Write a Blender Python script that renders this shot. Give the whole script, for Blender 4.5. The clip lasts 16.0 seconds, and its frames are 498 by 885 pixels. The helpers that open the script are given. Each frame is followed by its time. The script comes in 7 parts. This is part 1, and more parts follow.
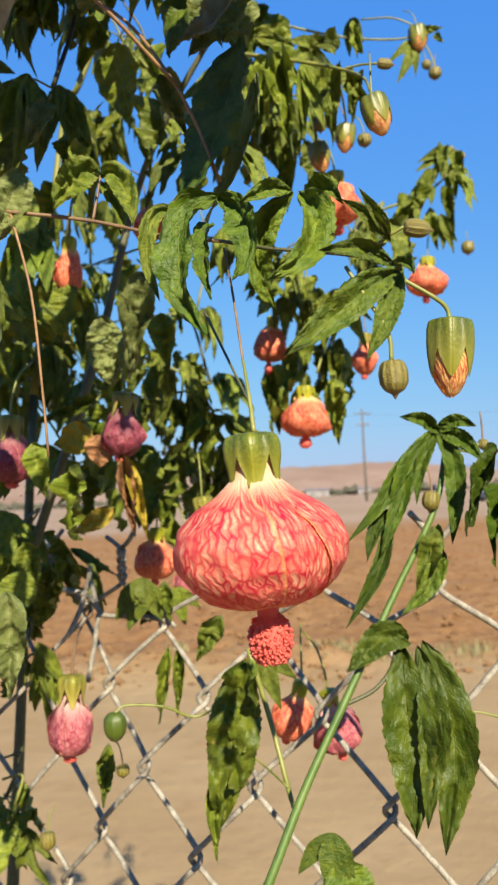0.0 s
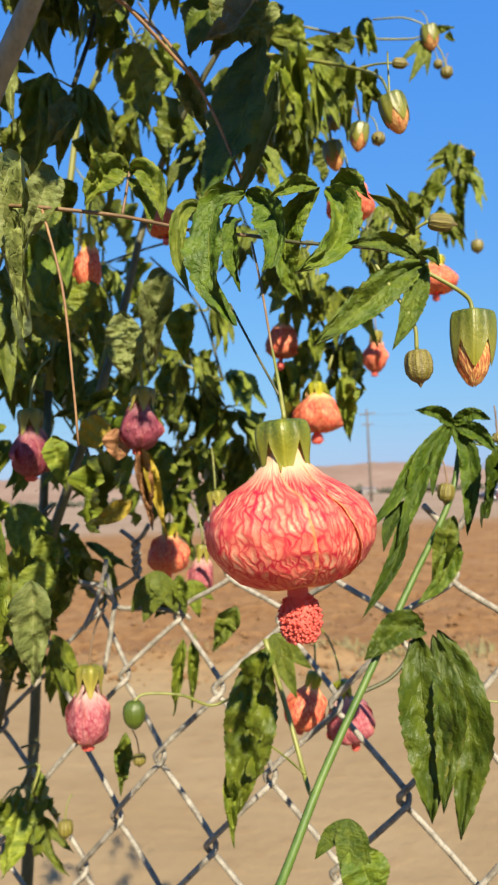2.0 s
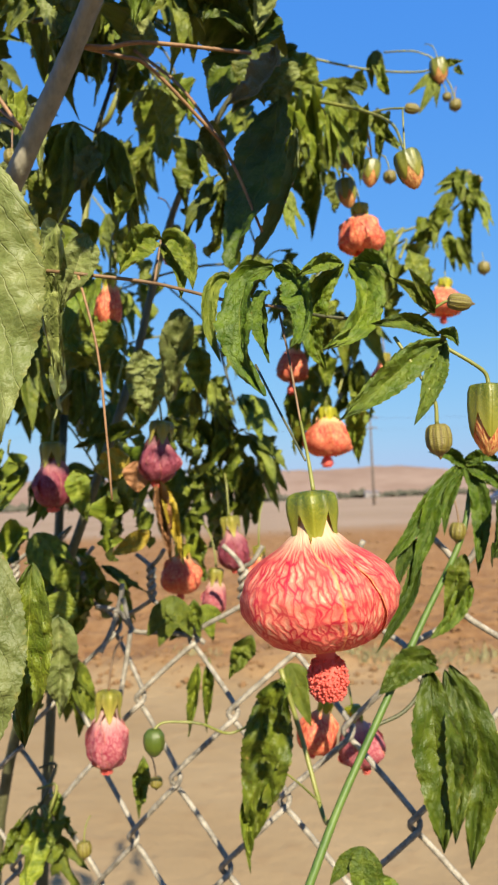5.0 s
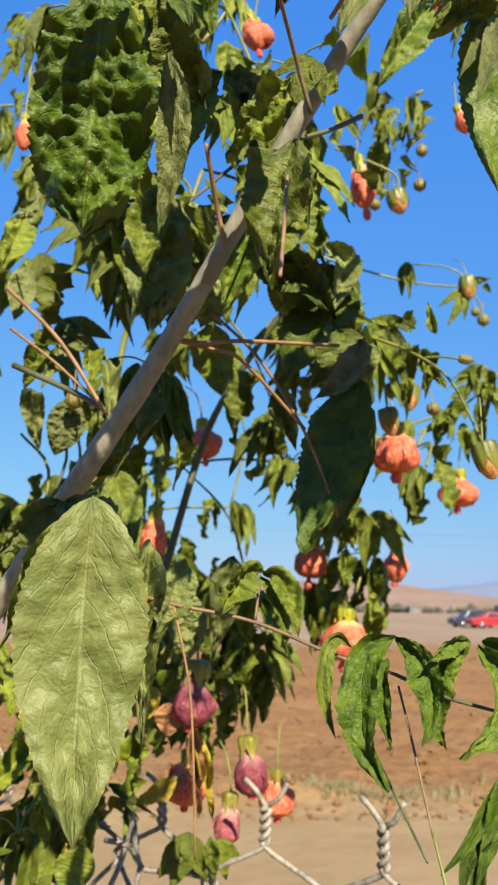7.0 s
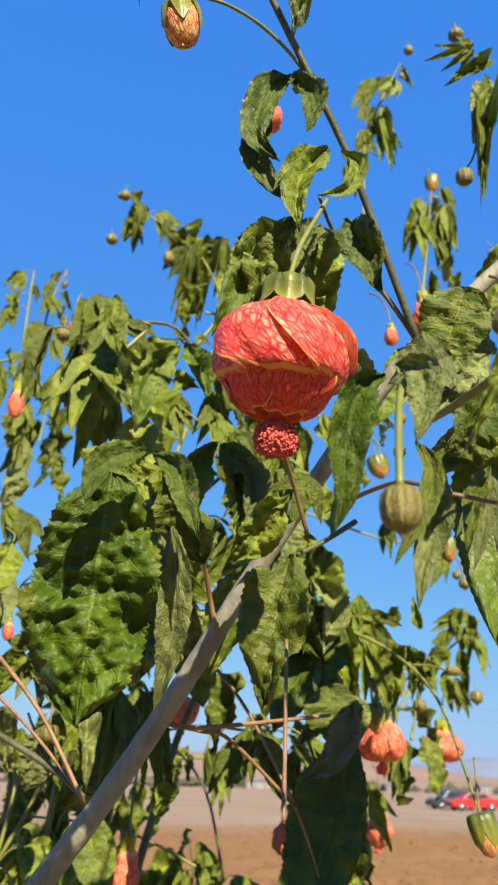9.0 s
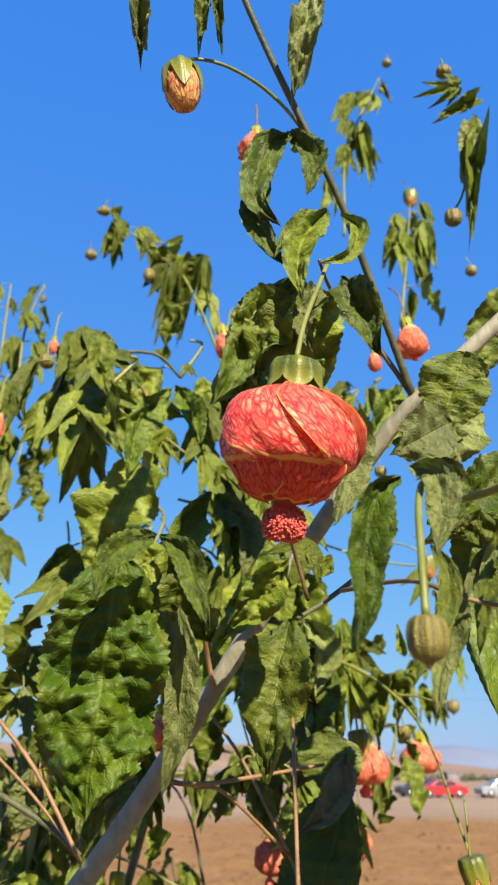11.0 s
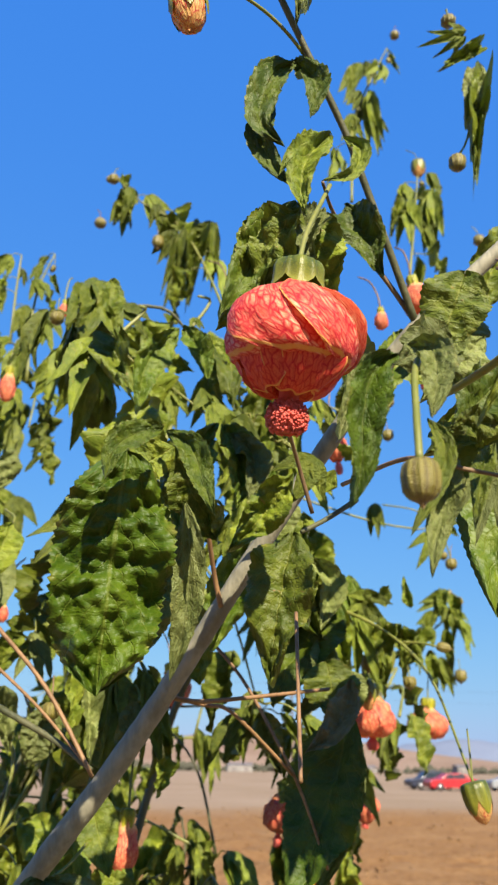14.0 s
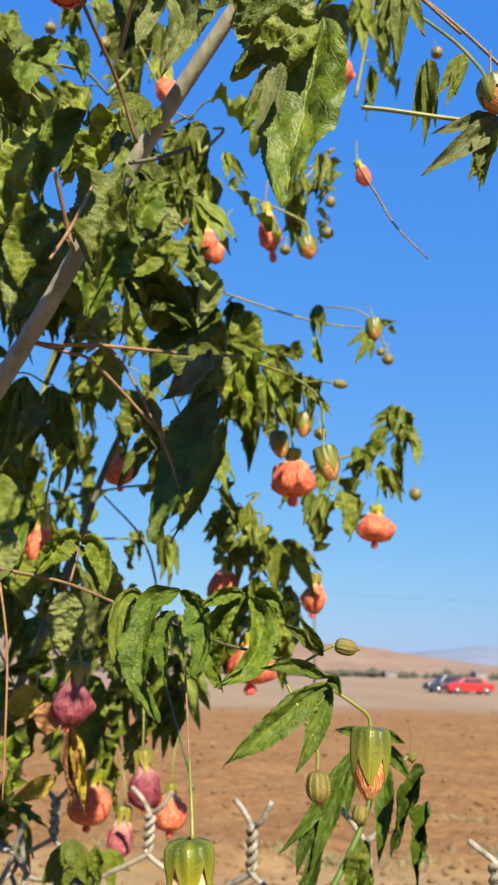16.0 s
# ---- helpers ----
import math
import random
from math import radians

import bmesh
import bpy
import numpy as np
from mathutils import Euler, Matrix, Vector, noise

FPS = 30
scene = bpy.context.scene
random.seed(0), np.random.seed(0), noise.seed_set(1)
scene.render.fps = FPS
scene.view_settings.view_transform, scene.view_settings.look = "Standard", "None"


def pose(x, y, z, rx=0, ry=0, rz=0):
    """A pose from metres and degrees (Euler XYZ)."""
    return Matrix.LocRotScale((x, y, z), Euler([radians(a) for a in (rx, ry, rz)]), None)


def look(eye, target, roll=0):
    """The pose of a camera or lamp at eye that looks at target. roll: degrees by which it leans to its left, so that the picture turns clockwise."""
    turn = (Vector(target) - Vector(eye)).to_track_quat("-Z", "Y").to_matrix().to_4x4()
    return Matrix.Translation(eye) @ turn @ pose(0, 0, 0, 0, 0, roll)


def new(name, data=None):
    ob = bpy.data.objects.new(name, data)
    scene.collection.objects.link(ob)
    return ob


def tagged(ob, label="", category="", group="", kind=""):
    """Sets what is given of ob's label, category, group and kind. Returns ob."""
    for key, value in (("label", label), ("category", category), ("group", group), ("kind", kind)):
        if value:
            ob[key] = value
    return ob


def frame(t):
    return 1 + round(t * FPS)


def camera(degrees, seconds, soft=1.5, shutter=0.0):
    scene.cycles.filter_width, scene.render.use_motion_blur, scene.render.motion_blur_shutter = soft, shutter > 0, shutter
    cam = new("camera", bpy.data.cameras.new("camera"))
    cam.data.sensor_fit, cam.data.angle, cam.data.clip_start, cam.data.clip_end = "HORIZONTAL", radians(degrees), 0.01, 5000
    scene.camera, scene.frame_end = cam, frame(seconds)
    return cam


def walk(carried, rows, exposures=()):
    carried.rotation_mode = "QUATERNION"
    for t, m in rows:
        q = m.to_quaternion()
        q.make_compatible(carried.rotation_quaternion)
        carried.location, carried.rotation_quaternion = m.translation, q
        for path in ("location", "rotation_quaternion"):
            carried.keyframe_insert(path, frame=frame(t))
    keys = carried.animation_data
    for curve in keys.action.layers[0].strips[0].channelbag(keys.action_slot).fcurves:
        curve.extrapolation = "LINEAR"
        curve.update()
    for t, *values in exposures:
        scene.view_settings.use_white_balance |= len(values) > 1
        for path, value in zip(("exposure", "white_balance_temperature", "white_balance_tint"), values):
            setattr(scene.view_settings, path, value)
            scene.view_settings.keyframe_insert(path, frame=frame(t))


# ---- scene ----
# ---- camera ----
cam = camera(34.26, 16.0, soft=2.2)
cam.data.dof.use_dof, cam.data.dof.focus_distance, cam.data.dof.aperture_fstop = True, 0.22, 52


def eye_row(t, x, y, z, yaw, pitch, roll):
    """A row of the path: place, heading to the left, tilt upwards and lean, in metres and degrees."""
    turn = Matrix.Rotation(radians(yaw), 4, 'Z') @ Matrix.Rotation(radians(90 + pitch), 4, 'X') @ Matrix.Rotation(radians(roll), 4, 'Z')
    return t, Matrix.Translation((x, y, z)) @ turn


walk(cam, [
    eye_row(0.0, 0.0019, 0.0003, 1.5012, 0.02, 3.83, -2.67),
    eye_row(0.5, 0.0060, 0.0004, 1.4986, 0.67, 4.02, -2.46),
    eye_row(1.0, 0.0011, 0.0013, 1.4980, 0.29, 3.99, -2.55),
    eye_row(1.5, -0.0018, -0.0015, 1.4984, 0.43, 3.90, -2.53),
    eye_row(2.0, -0.0041, -0.0058, 1.4980, 0.35, 3.83, -2.52),
    eye_row(2.5, -0.0007, -0.0069, 1.4968, 0.76, 3.94, -2.46),
    eye_row(3.0, -0.0015, -0.0065, 1.4985, 0.61, 3.79, -2.49),
    eye_row(5.5, -0.0182, -0.0211, 1.5208, 0.50, 4.32, -2.19),
    eye_row(6.0, -0.0313, -0.0203, 1.5335, 0.04, 5.67, -1.44),
    eye_row(6.5, -0.0382, -0.0147, 1.5598, -0.61, 7.92, -0.33),
    eye_row(7.0, -0.0492, -0.0166, 1.5853, -1.69, 11.58, 0.60),
    eye_row(7.5, -0.0559, -0.0223, 1.6076, -2.53, 15.14, 0.88),
    eye_row(8.0, -0.0525, -0.0273, 1.6281, -2.74, 18.09, 0.92),
    eye_row(8.5, -0.0551, -0.0324, 1.6473, -3.25, 20.52, 1.07),
    eye_row(9.0, -0.0578, -0.0344, 1.6605, -3.44, 22.93, 1.44),
    eye_row(11.5, -0.0688, -0.0428, 1.6814, -5.94, 22.10, 0.38),
    eye_row(12.0, -0.0691, -0.0433, 1.6803, -5.02, 21.89, 0.77),
    eye_row(12.5, -0.0731, -0.0418, 1.6778, -4.91, 21.93, 0.75),
    eye_row(13.0, -0.0695, -0.0402, 1.6753, -4.46, 21.88, 0.98),
    eye_row(13.5, -0.0677, -0.0419, 1.6711, -4.57, 21.51, 0.89),
    eye_row(14.0, -0.0659, -0.0385, 1.6565, -4.98, 21.94, 0.72),
    eye_row(14.5, -0.0545, -0.0397, 1.6490, -4.67, 20.87, 0.93),
    eye_row(15.0, -0.0362, -0.0381, 1.6279, -3.84, 20.58, 1.16),
    eye_row(15.5, -0.0151, -0.0333, 1.5927, -3.72, 19.46, 1.01),
    eye_row(16.0, 0.0023, -0.0427, 1.5553, -3.25, 15.81, 1.30),
])

# ---- light ----
SUN_HEIGHT, SUN_SIDE = 35, 14  # degrees above the ground, and to the right of straight behind the start of the path
world = bpy.data.worlds.new("sky")
scene.world = world
world.use_nodes = True
wn = world.node_tree.nodes
sky = wn.new("ShaderNodeTexSky")
sky.sky_type, sky.sun_disc = "NISHITA", False
sky.sun_elevation, sky.sun_rotation = radians(SUN_HEIGHT), radians(180 - SUN_SIDE)
sky.altitude, sky.air_density, sky.dust_density, sky.ozone_density = 50, 2.0, 0.0, 0.8
clear = wn.new("ShaderNodeMix")  # deep blue of a very clear, dry day
clear.data_type, clear.blend_type = "RGBA", "MULTIPLY"
clear.inputs[0].default_value, clear.inputs[7].default_value = 1.0, (0.195, 0.285, 0.165, 1)
world.node_tree.links.new(sky.outputs[0], clear.inputs[6])
deep = wn.new("ShaderNodeMix")
deep.data_type, deep.blend_type = "RGBA", "ADD"
deep.inputs[0].default_value, deep.inputs[7].default_value = 1.0, (0.06, 0.93, 4.45, 1)
world.node_tree.links.new(clear.outputs[2], deep.inputs[6])
world.node_tree.links.new(deep.outputs[2], wn["Background"].inputs[0])
wn["Background"].inputs[1].default_value = 0.0643
sun = new("sun", bpy.data.lights.new("sun", "SUN"))
sun.data.energy, sun.data.angle, sun.data.color = 5.0, radians(0.53), (1.0, 0.89, 0.70)
sh, ss = radians(SUN_HEIGHT), radians(SUN_SIDE)
SUN_WAY = Vector((math.sin(ss) * math.cos(sh), -math.cos(ss) * math.cos(sh), math.sin(sh)))
sun.matrix_world = look(SUN_WAY * 30, (0, 0, 0))
scene.view_settings.exposure = 1.377


# ---- materials ----
class Nodes:
    """Short calls for a material's node tree."""

    def __init__(self, name):
        self.mat = bpy.data.materials.new(name)
        self.mat.use_nodes = True
        self.tree = self.mat.node_tree
        self.bsdf = self.tree.nodes["Principled BSDF"]
        self.out = self.tree.nodes["Material Output"]

    def put(self, socket, value):
        if hasattr(value, "is_linked"):
            self.tree.links.new(value, socket)
        else:
            socket.default_value = value

    def node(self, kind, out=0, inputs=None, **settings):
        n = self.tree.nodes.new(kind)
        for key, value in settings.items():
            setattr(n, key, value)
        for key, value in (inputs or {}).items():
            self.put(n.inputs[key], value)
        return n.outputs[out]

    def math(self, how, a, b=0.0, c=0.0):
        return self.node("ShaderNodeMath", 0, {0: a, 1: b, 2: c}, operation=how)

    def noise(self, scale, detail=4.0, rough=0.55, where=None, distort=0.0):
        ins = {"Scale": scale, "Detail": detail, "Roughness": rough, "Distortion": distort}
        if where is not None:
            ins["Vector"] = where
        return self.node("ShaderNodeTexNoise", 0, ins)

    def step(self, value, low, high, a=0.0, b=1.0):
        return self.node("ShaderNodeMapRange", 0, {0: value, 1: low, 2: high, 3: a, 4: b}, interpolation_type="SMOOTHSTEP")

    def mix(self, factor, a, b, blend="MIX"):
        n = self.tree.nodes.new("ShaderNodeMix")
        n.data_type, n.blend_type = "RGBA", blend
        self.put(n.inputs[0], factor)
        self.put(n.inputs[6], a if hasattr(a, "is_linked") else (*a, 1))
        self.put(n.inputs[7], b if hasattr(b, "is_linked") else (*b, 1))
        return n.outputs[2]

    def uv(self):
        xyz = self.tree.nodes.new("ShaderNodeSeparateXYZ")
        uv = self.node("ShaderNodeUVMap")
        self.put(xyz.inputs[0], uv)
        return uv, xyz.outputs[0], xyz.outputs[1]

    def place(self):
        return self.node("ShaderNodeTexCoord", 3)

    def stretch(self, vector, scale):
        return self.node("ShaderNodeMapping", 0, {0: vector, 3: scale})

    def bump(self, height, strength, distance=0.001):
        self.put(self.bsdf.inputs["Normal"], self.node("ShaderNodeBump", 0, {"Height": height, "Strength": strength, "Distance": distance}))

    def glow_through(self, colour, share):
        """Light that comes through a thin leaf or petal."""
        thin = self.node("ShaderNodeBsdfTranslucent", 0, {0: colour})
        both = self.node("ShaderNodeMixShader", 0, {0: share, 1: self.bsdf.outputs[0], 2: thin})
        self.tree.links.new(both, self.out.inputs[0])

    def done(self, colour, rough=0.6, metal=0.0):
        self.put(self.bsdf.inputs["Base Color"], colour if hasattr(colour, "is_linked") else (*colour, 1))
        self.put(self.bsdf.inputs["Roughness"], rough)
        self.put(self.bsdf.inputs["Metallic"], metal)
        return self.mat


def leaf_material(name, deep, fresh, dusty, island=False, tired=0.12, thin=0.10, gloss=0.28):
    """Waxy green blade with pale veins, quilted cells between them, dusty patches and yellowing that differs from leaf to leaf. U runs across, V along."""
    n = Nodes(name)
    uv, u, v = n.uv()
    chance = n.node("ShaderNodeNewGeometry", "Random Per Island") if island else n.node("ShaderNodeObjectInfo", "Random")
    shifted = n.node("ShaderNodeVectorMath", 0, {0: n.stretch(uv, (1.0, 3.2, 1.0)), 1: n.math("MULTIPLY", chance, 7.0)}, operation="ADD")
    across = n.math("ABSOLUTE", n.math("SUBTRACT", u, 0.5))
    mid = n.step(across, 0.005, 0.026, 1.0, 0.0)
    sway = n.math("MULTIPLY", n.noise(3.0, 2.0, where=shifted), 0.9)
    slant = n.math("FRACT", n.math("ADD", n.math("ADD", n.math("MULTIPLY", v, 7.0), n.math("MULTIPLY", across, -5.0)), sway))
    side = n.step(n.math("ABSOLUTE", n.math("SUBTRACT", slant, 0.5)), 0.012, 0.05, 0.7, 0.0)
    net = n.node("ShaderNodeTexVoronoi", 0, {"Vector": shifted, "Scale": 15.0}, feature="DISTANCE_TO_EDGE")
    fine = n.step(net, 0.01, 0.10, 0.3, 0.0)
    puff = n.step(net, 0.0, 0.42)
    ribs = n.math("MAXIMUM", mid, side)
    veins = n.math("MAXIMUM", ribs, fine)
    big = n.noise(2.4, 3.0, where=shifted)
    fold = n.noise(5.5, 3.0, where=shifted, distort=0.6)
    small = n.noise(13.0, 6.0, where=shifted)
    colour = n.mix(n.step(big, 0.35, 0.7), deep, fresh)
    colour = n.mix(n.math("MULTIPLY", veins, 0.5), colour, dusty)
    colour = n.mix(n.math("MULTIPLY", n.step(small, 0.5, 0.75), 0.26), colour, dusty)
    tone = n.math("ADD", 0.65, n.math("MULTIPLY", chance, 0.7))
    colour = n.mix(1.0, colour, n.node("ShaderNodeCombineColor", 0, {0: tone, 1: tone, 2: tone}), "MULTIPLY")
    edge = n.math("MULTIPLY", n.step(across, 0.40, 0.5), n.step(n.noise(7.0, 2.0, where=shifted), 0.5, 0.68))
    colour = n.mix(n.math("MULTIPLY", edge, 0.4), colour, (0.231, 0.200, 0.046))
    spot = n.math("MULTIPLY", n.step(n.noise(5.0, 4.0, where=n.stretch(shifted, (1, 1.4, 1))), 0.67, 0.74), tired * 6)
    colour = n.mix(n.math("MINIMUM", spot, 0.85), colour, (0.208, 0.123, 0.046))
    swell = n.math("ADD", n.math("MULTIPLY", fold, 1.0), n.math("ADD", n.math("MULTIPLY", puff, 0.07), n.math("MULTIPLY", small, 0.16)))
    n.bump(n.math("SUBTRACT", swell, n.math("ADD", n.math("MULTIPLY", ribs, 0.22), n.math("MULTIPLY", fine, 0.04))), 0.8, 0.0013)
    n.glow_through(n.mix(0.5, colour, (0.169, 0.262, 0.015)), thin)
    n.put(n.bsdf.inputs["Specular IOR Level"], gloss)
    return n.done(colour, n.math("ADD", 0.38, n.math("MULTIPLY", small, 0.28)))


def petal_material(name, cream, flush, vein, faded=0.0, neck=0.34, edge=0.35, cells=(13.0, 8.0), pallor=0.5, hem=0.955):
    """Veined lantern petal: cream at the neck, flushed below, with puffed cells in a net of red veins that run out of the neck. V runs from neck to mouth."""
    n = Nodes(name)
    uv, u, v = n.uv()
    chance = n.math("MULTIPLY", n.node("ShaderNodeObjectInfo", "Random"), 5.0)
    long = n.math("MULTIPLY", n.math("POWER", v, 1.7), 1.25)
    flat = n.node("ShaderNodeCombineXYZ", 0, {0: n.math("ADD", u, chance), 1: long, 2: chance})
    jitter = n.node("ShaderNodeVectorMath", 0, {0: n.node("ShaderNodeTexNoise", 1, {"Vector": flat, "Scale": 6.0, "Detail": 3.0}), 1: (0.10, 0.13, 0.0)}, operation="MULTIPLY")
    bent = n.node("ShaderNodeVectorMath", 0, {0: flat, 1: jitter}, operation="ADD")
    net = n.node("ShaderNodeTexVoronoi", 0, {"Vector": n.stretch(bent, (*cells, 1)), "Scale": 1.0, "Randomness": 1.0}, feature="DISTANCE_TO_EDGE")
    main = n.step(n.math("ADD", net, n.math("MULTIPLY", n.noise(16.0, 2.0, where=flat), 0.10)), 0.06, 0.17, 1.0, 0.0)
    net2 = n.node("ShaderNodeTexVoronoi", 0, {"Vector": n.stretch(bent, (cells[0] * 1.9, cells[1] * 2.3, 1)), "Scale": 1.0}, feature="DISTANCE_TO_EDGE")
    fine = n.step(net2, 0.0, 0.14, 0.38, 0.0)
    sway = n.noise(3.0, 2.0, where=flat)
    ribs = n.math("FRACT", n.math("ADD", n.math("MULTIPLY", u, 9.0), n.math("MULTIPLY", sway, 1.6)))
    rib = n.math("MULTIPLY", n.step(n.math("ABSOLUTE", n.math("SUBTRACT", ribs, 0.5)), 0.02, 0.12, 0.9, 0.0), n.step(v, 0.95, 0.35))
    low = n.step(v, neck * 0.35, neck * 1.15)
    veins = n.math("MULTIPLY", n.math("MAXIMUM", n.math("MAXIMUM", main, fine), rib), low)
    blush = n.noise(3.5, 3.0, where=flat)
    pale = n.mix(pallor, flush, cream)
    cell = n.step(net, 0.04, 0.40)
    patch = n.step(n.noise(4.5, 3.0, where=flat), 0.36, 0.60, 0.12, 1.0)
    body = n.mix(n.math("MULTIPLY", n.math("MULTIPLY", cell, patch), n.step(v, 0.1, 0.6, 0.5, 1.0)), flush, pale)
    colour = n.mix(n.math("MULTIPLY", low, n.step(blush, 0.2, 0.7, 0.85, 1.0)), cream, body)
    colour = n.mix(n.math("MULTIPLY", veins, n.step(n.noise(7.0, 3.0, where=flat), 0.32, 0.62, 0.6, 1.0)), colour, vein)
    rim = n.math("MAXIMUM", n.step(n.math("ABSOLUTE", n.math("SUBTRACT", u, 0.5)), 0.480, 0.496), n.math("MULTIPLY", n.step(v, hem, hem + 0.02), n.step(v, hem + 0.085, hem + 0.06)))
    colour = n.mix(n.math("MULTIPLY", rim, edge), colour, (0.708, 0.385, 0.100))
    if faded:
        colour = n.mix(faded, colour, n.mix(n.step(n.noise(9.0, 4.0, where=flat), 0.35, 0.65), (0.123, 0.023, 0.046), (0.262, 0.077, 0.100)))
    n.bump(n.math("ADD", n.math("MULTIPLY", blush, 0.8), n.math("SUBTRACT", n.math("MULTIPLY", cell, 0.5), n.math("MULTIPLY", n.math("MAXIMUM", fine, rib), 0.2))), 0.5, 0.0006)
    n.glow_through(n.mix(0.35, colour, (0.720, 0.170, 0.050)), 0.36)
    n.put(n.bsdf.inputs["Specular IOR Level"], 0.22)
    return n.done(colour, 0.5)


def plain(name, colour, other, scale, rough=0.6, metal=0.0, bump=0.3, distance=0.001, fine=6.0, stretch=None, spec=None, thin=None):
    """Two tones mixed at two scales, with relief."""
    n = Nodes(name)
    where = n.place()
    if stretch:
        where = n.stretch(where, stretch)
    big, small = n.noise(scale, 4.0, where=where), n.noise(scale * fine, 5.0, where=where)
    both = n.math("ADD", n.math("MULTIPLY", big, 0.6), n.math("MULTIPLY", small, 0.4))
    n.bump(small, bump, distance)
    if thin:
        n.glow_through((*thin, 1), 0.35)
    if spec is not None:
        n.put(n.bsdf.inputs["Specular IOR Level"], spec)
    return n.done(n.mix(n.step(both, 0.36, 0.64), colour, other), n.math("ADD", rough - 0.1, n.math("MULTIPLY", small, 0.2)), metal)


LEAF = leaf_material("leaf_green", (0.054, 0.080, 0.005), (0.120, 0.146, 0.010), (0.190, 0.200, 0.033))
LEAF_MASS = leaf_material("leaf_green_mass", (0.058, 0.084, 0.006), (0.141, 0.166, 0.012), (0.218, 0.222, 0.040), island=True)
LEAF_PALE = leaf_material("leaf_pale", (0.094, 0.116, 0.028), (0.145, 0.164, 0.048), (0.200, 0.210, 0.084), tired=0.06, gloss=0.25)
LEAF_FRESH = leaf_material("leaf_fresh", (0.082, 0.115, 0.009), (0.152, 0.181, 0.016), (0.198, 0.208, 0.037), tired=0.02, thin=0.16)
# the next two greens are darkened to stand in for shade on some leaves
LEAF_DEEP_SHADED = leaf_material("leaf_deep_shaded_green", (0.036, 0.064, 0.003), (0.083, 0.114, 0.006), (0.116, 0.136, 0.017), tired=0.03, thin=0.04)
LEAF_GLOSSY_SHADED = leaf_material("leaf_glossy_shaded_green", (0.020, 0.042, 0.001), (0.049, 0.080, 0.003), (0.090, 0.108, 0.014), tired=0.02, thin=0.02, gloss=0.22)
LEAF_YELLOW = leaf_material("leaf_yellowed", (0.291, 0.208, 0.015), (0.347, 0.249, 0.023), (0.236, 0.194, 0.046))
LEAF_TAN = leaf_material("leaf_dried_tan", (0.150, 0.126, 0.058), (0.196, 0.170, 0.088), (0.240, 0.212, 0.120), tired=0.05)
LEAF_DEAD = leaf_material("leaf_withered", (0.236, 0.104, 0.039), (0.291, 0.139, 0.054), (0.208, 0.139, 0.092))
PETAL = petal_material("petal_coral", (0.740, 0.530, 0.330), (0.640, 0.130, 0.090), (0.430, 0.010, 0.040), edge=0.45, neck=0.27, cells=(24.0, 6.5), pallor=0.70)
PETAL_FAR = petal_material("petal_orange_coral", (0.740, 0.440, 0.200), (0.700, 0.220, 0.110), (0.520, 0.034, 0.036), neck=0.24, cells=(11.0, 6.0), pallor=0.62)
PETAL_RED = petal_material("petal_coral_red", (0.800, 0.560, 0.310), (0.690, 0.100, 0.066), (0.470, 0.008, 0.026), neck=0.1, edge=0.95, cells=(18.0, 8.5), pallor=0.78, hem=0.81)
PETAL_INNER = petal_material("petal_inner_red", (0.700, 0.200, 0.080), (0.660, 0.090, 0.050), (0.440, 0.008, 0.024), neck=0.1, edge=0.9, cells=(14.0, 4.0), pallor=0.4)
PETAL_OLD = petal_material("petal_wilted", (0.570, 0.385, 0.323), (0.477, 0.146, 0.154), (0.254, 0.015, 0.046), faded=0.12)
PETAL_DARK = petal_material("petal_withered", (0.447, 0.244, 0.230), (0.312, 0.061, 0.082), (0.115, 0.008, 0.024), faded=0.3)
PETAL_BUD = petal_material("petal_bud", (0.740, 0.540, 0.190), (0.700, 0.430, 0.140), (0.400, 0.018, 0.030), neck=0.05, cells=(9.0, 3.0), pallor=0.7)
ANTHER = plain("anther_red", (0.720, 0.070, 0.060), (0.820, 0.230, 0.160), 1400, 0.5, bump=0.4, thin=(0.78, 0.13, 0.09))


def bud_material(name, skin, stripe, ribs, brown=0.5):
    """Bud skin with darker furrows between its ribs. U runs round the bud."""
    n = Nodes(name)
    uv, u, v = n.uv()
    wave = n.math("ABSOLUTE", n.math("COSINE", n.math("MULTIPLY", u, math.pi * ribs)))
    speck = n.noise(40.0, 4.0, where=uv)
    colour = n.mix(n.step(wave, 0.15, 0.65, 1.0, 0.0), skin, stripe)
    colour = n.mix(n.math("MULTIPLY", n.step(speck, 0.4, 0.7), 0.35), colour, (0.228, 0.180, 0.036))
    colour = n.mix(n.math("MULTIPLY", n.step(v, 0.65, 1.0), brown), colour, (0.169, 0.069, 0.031))
    n.bump(speck, 0.7, 0.0006)
    return n.done(colour, 0.4)


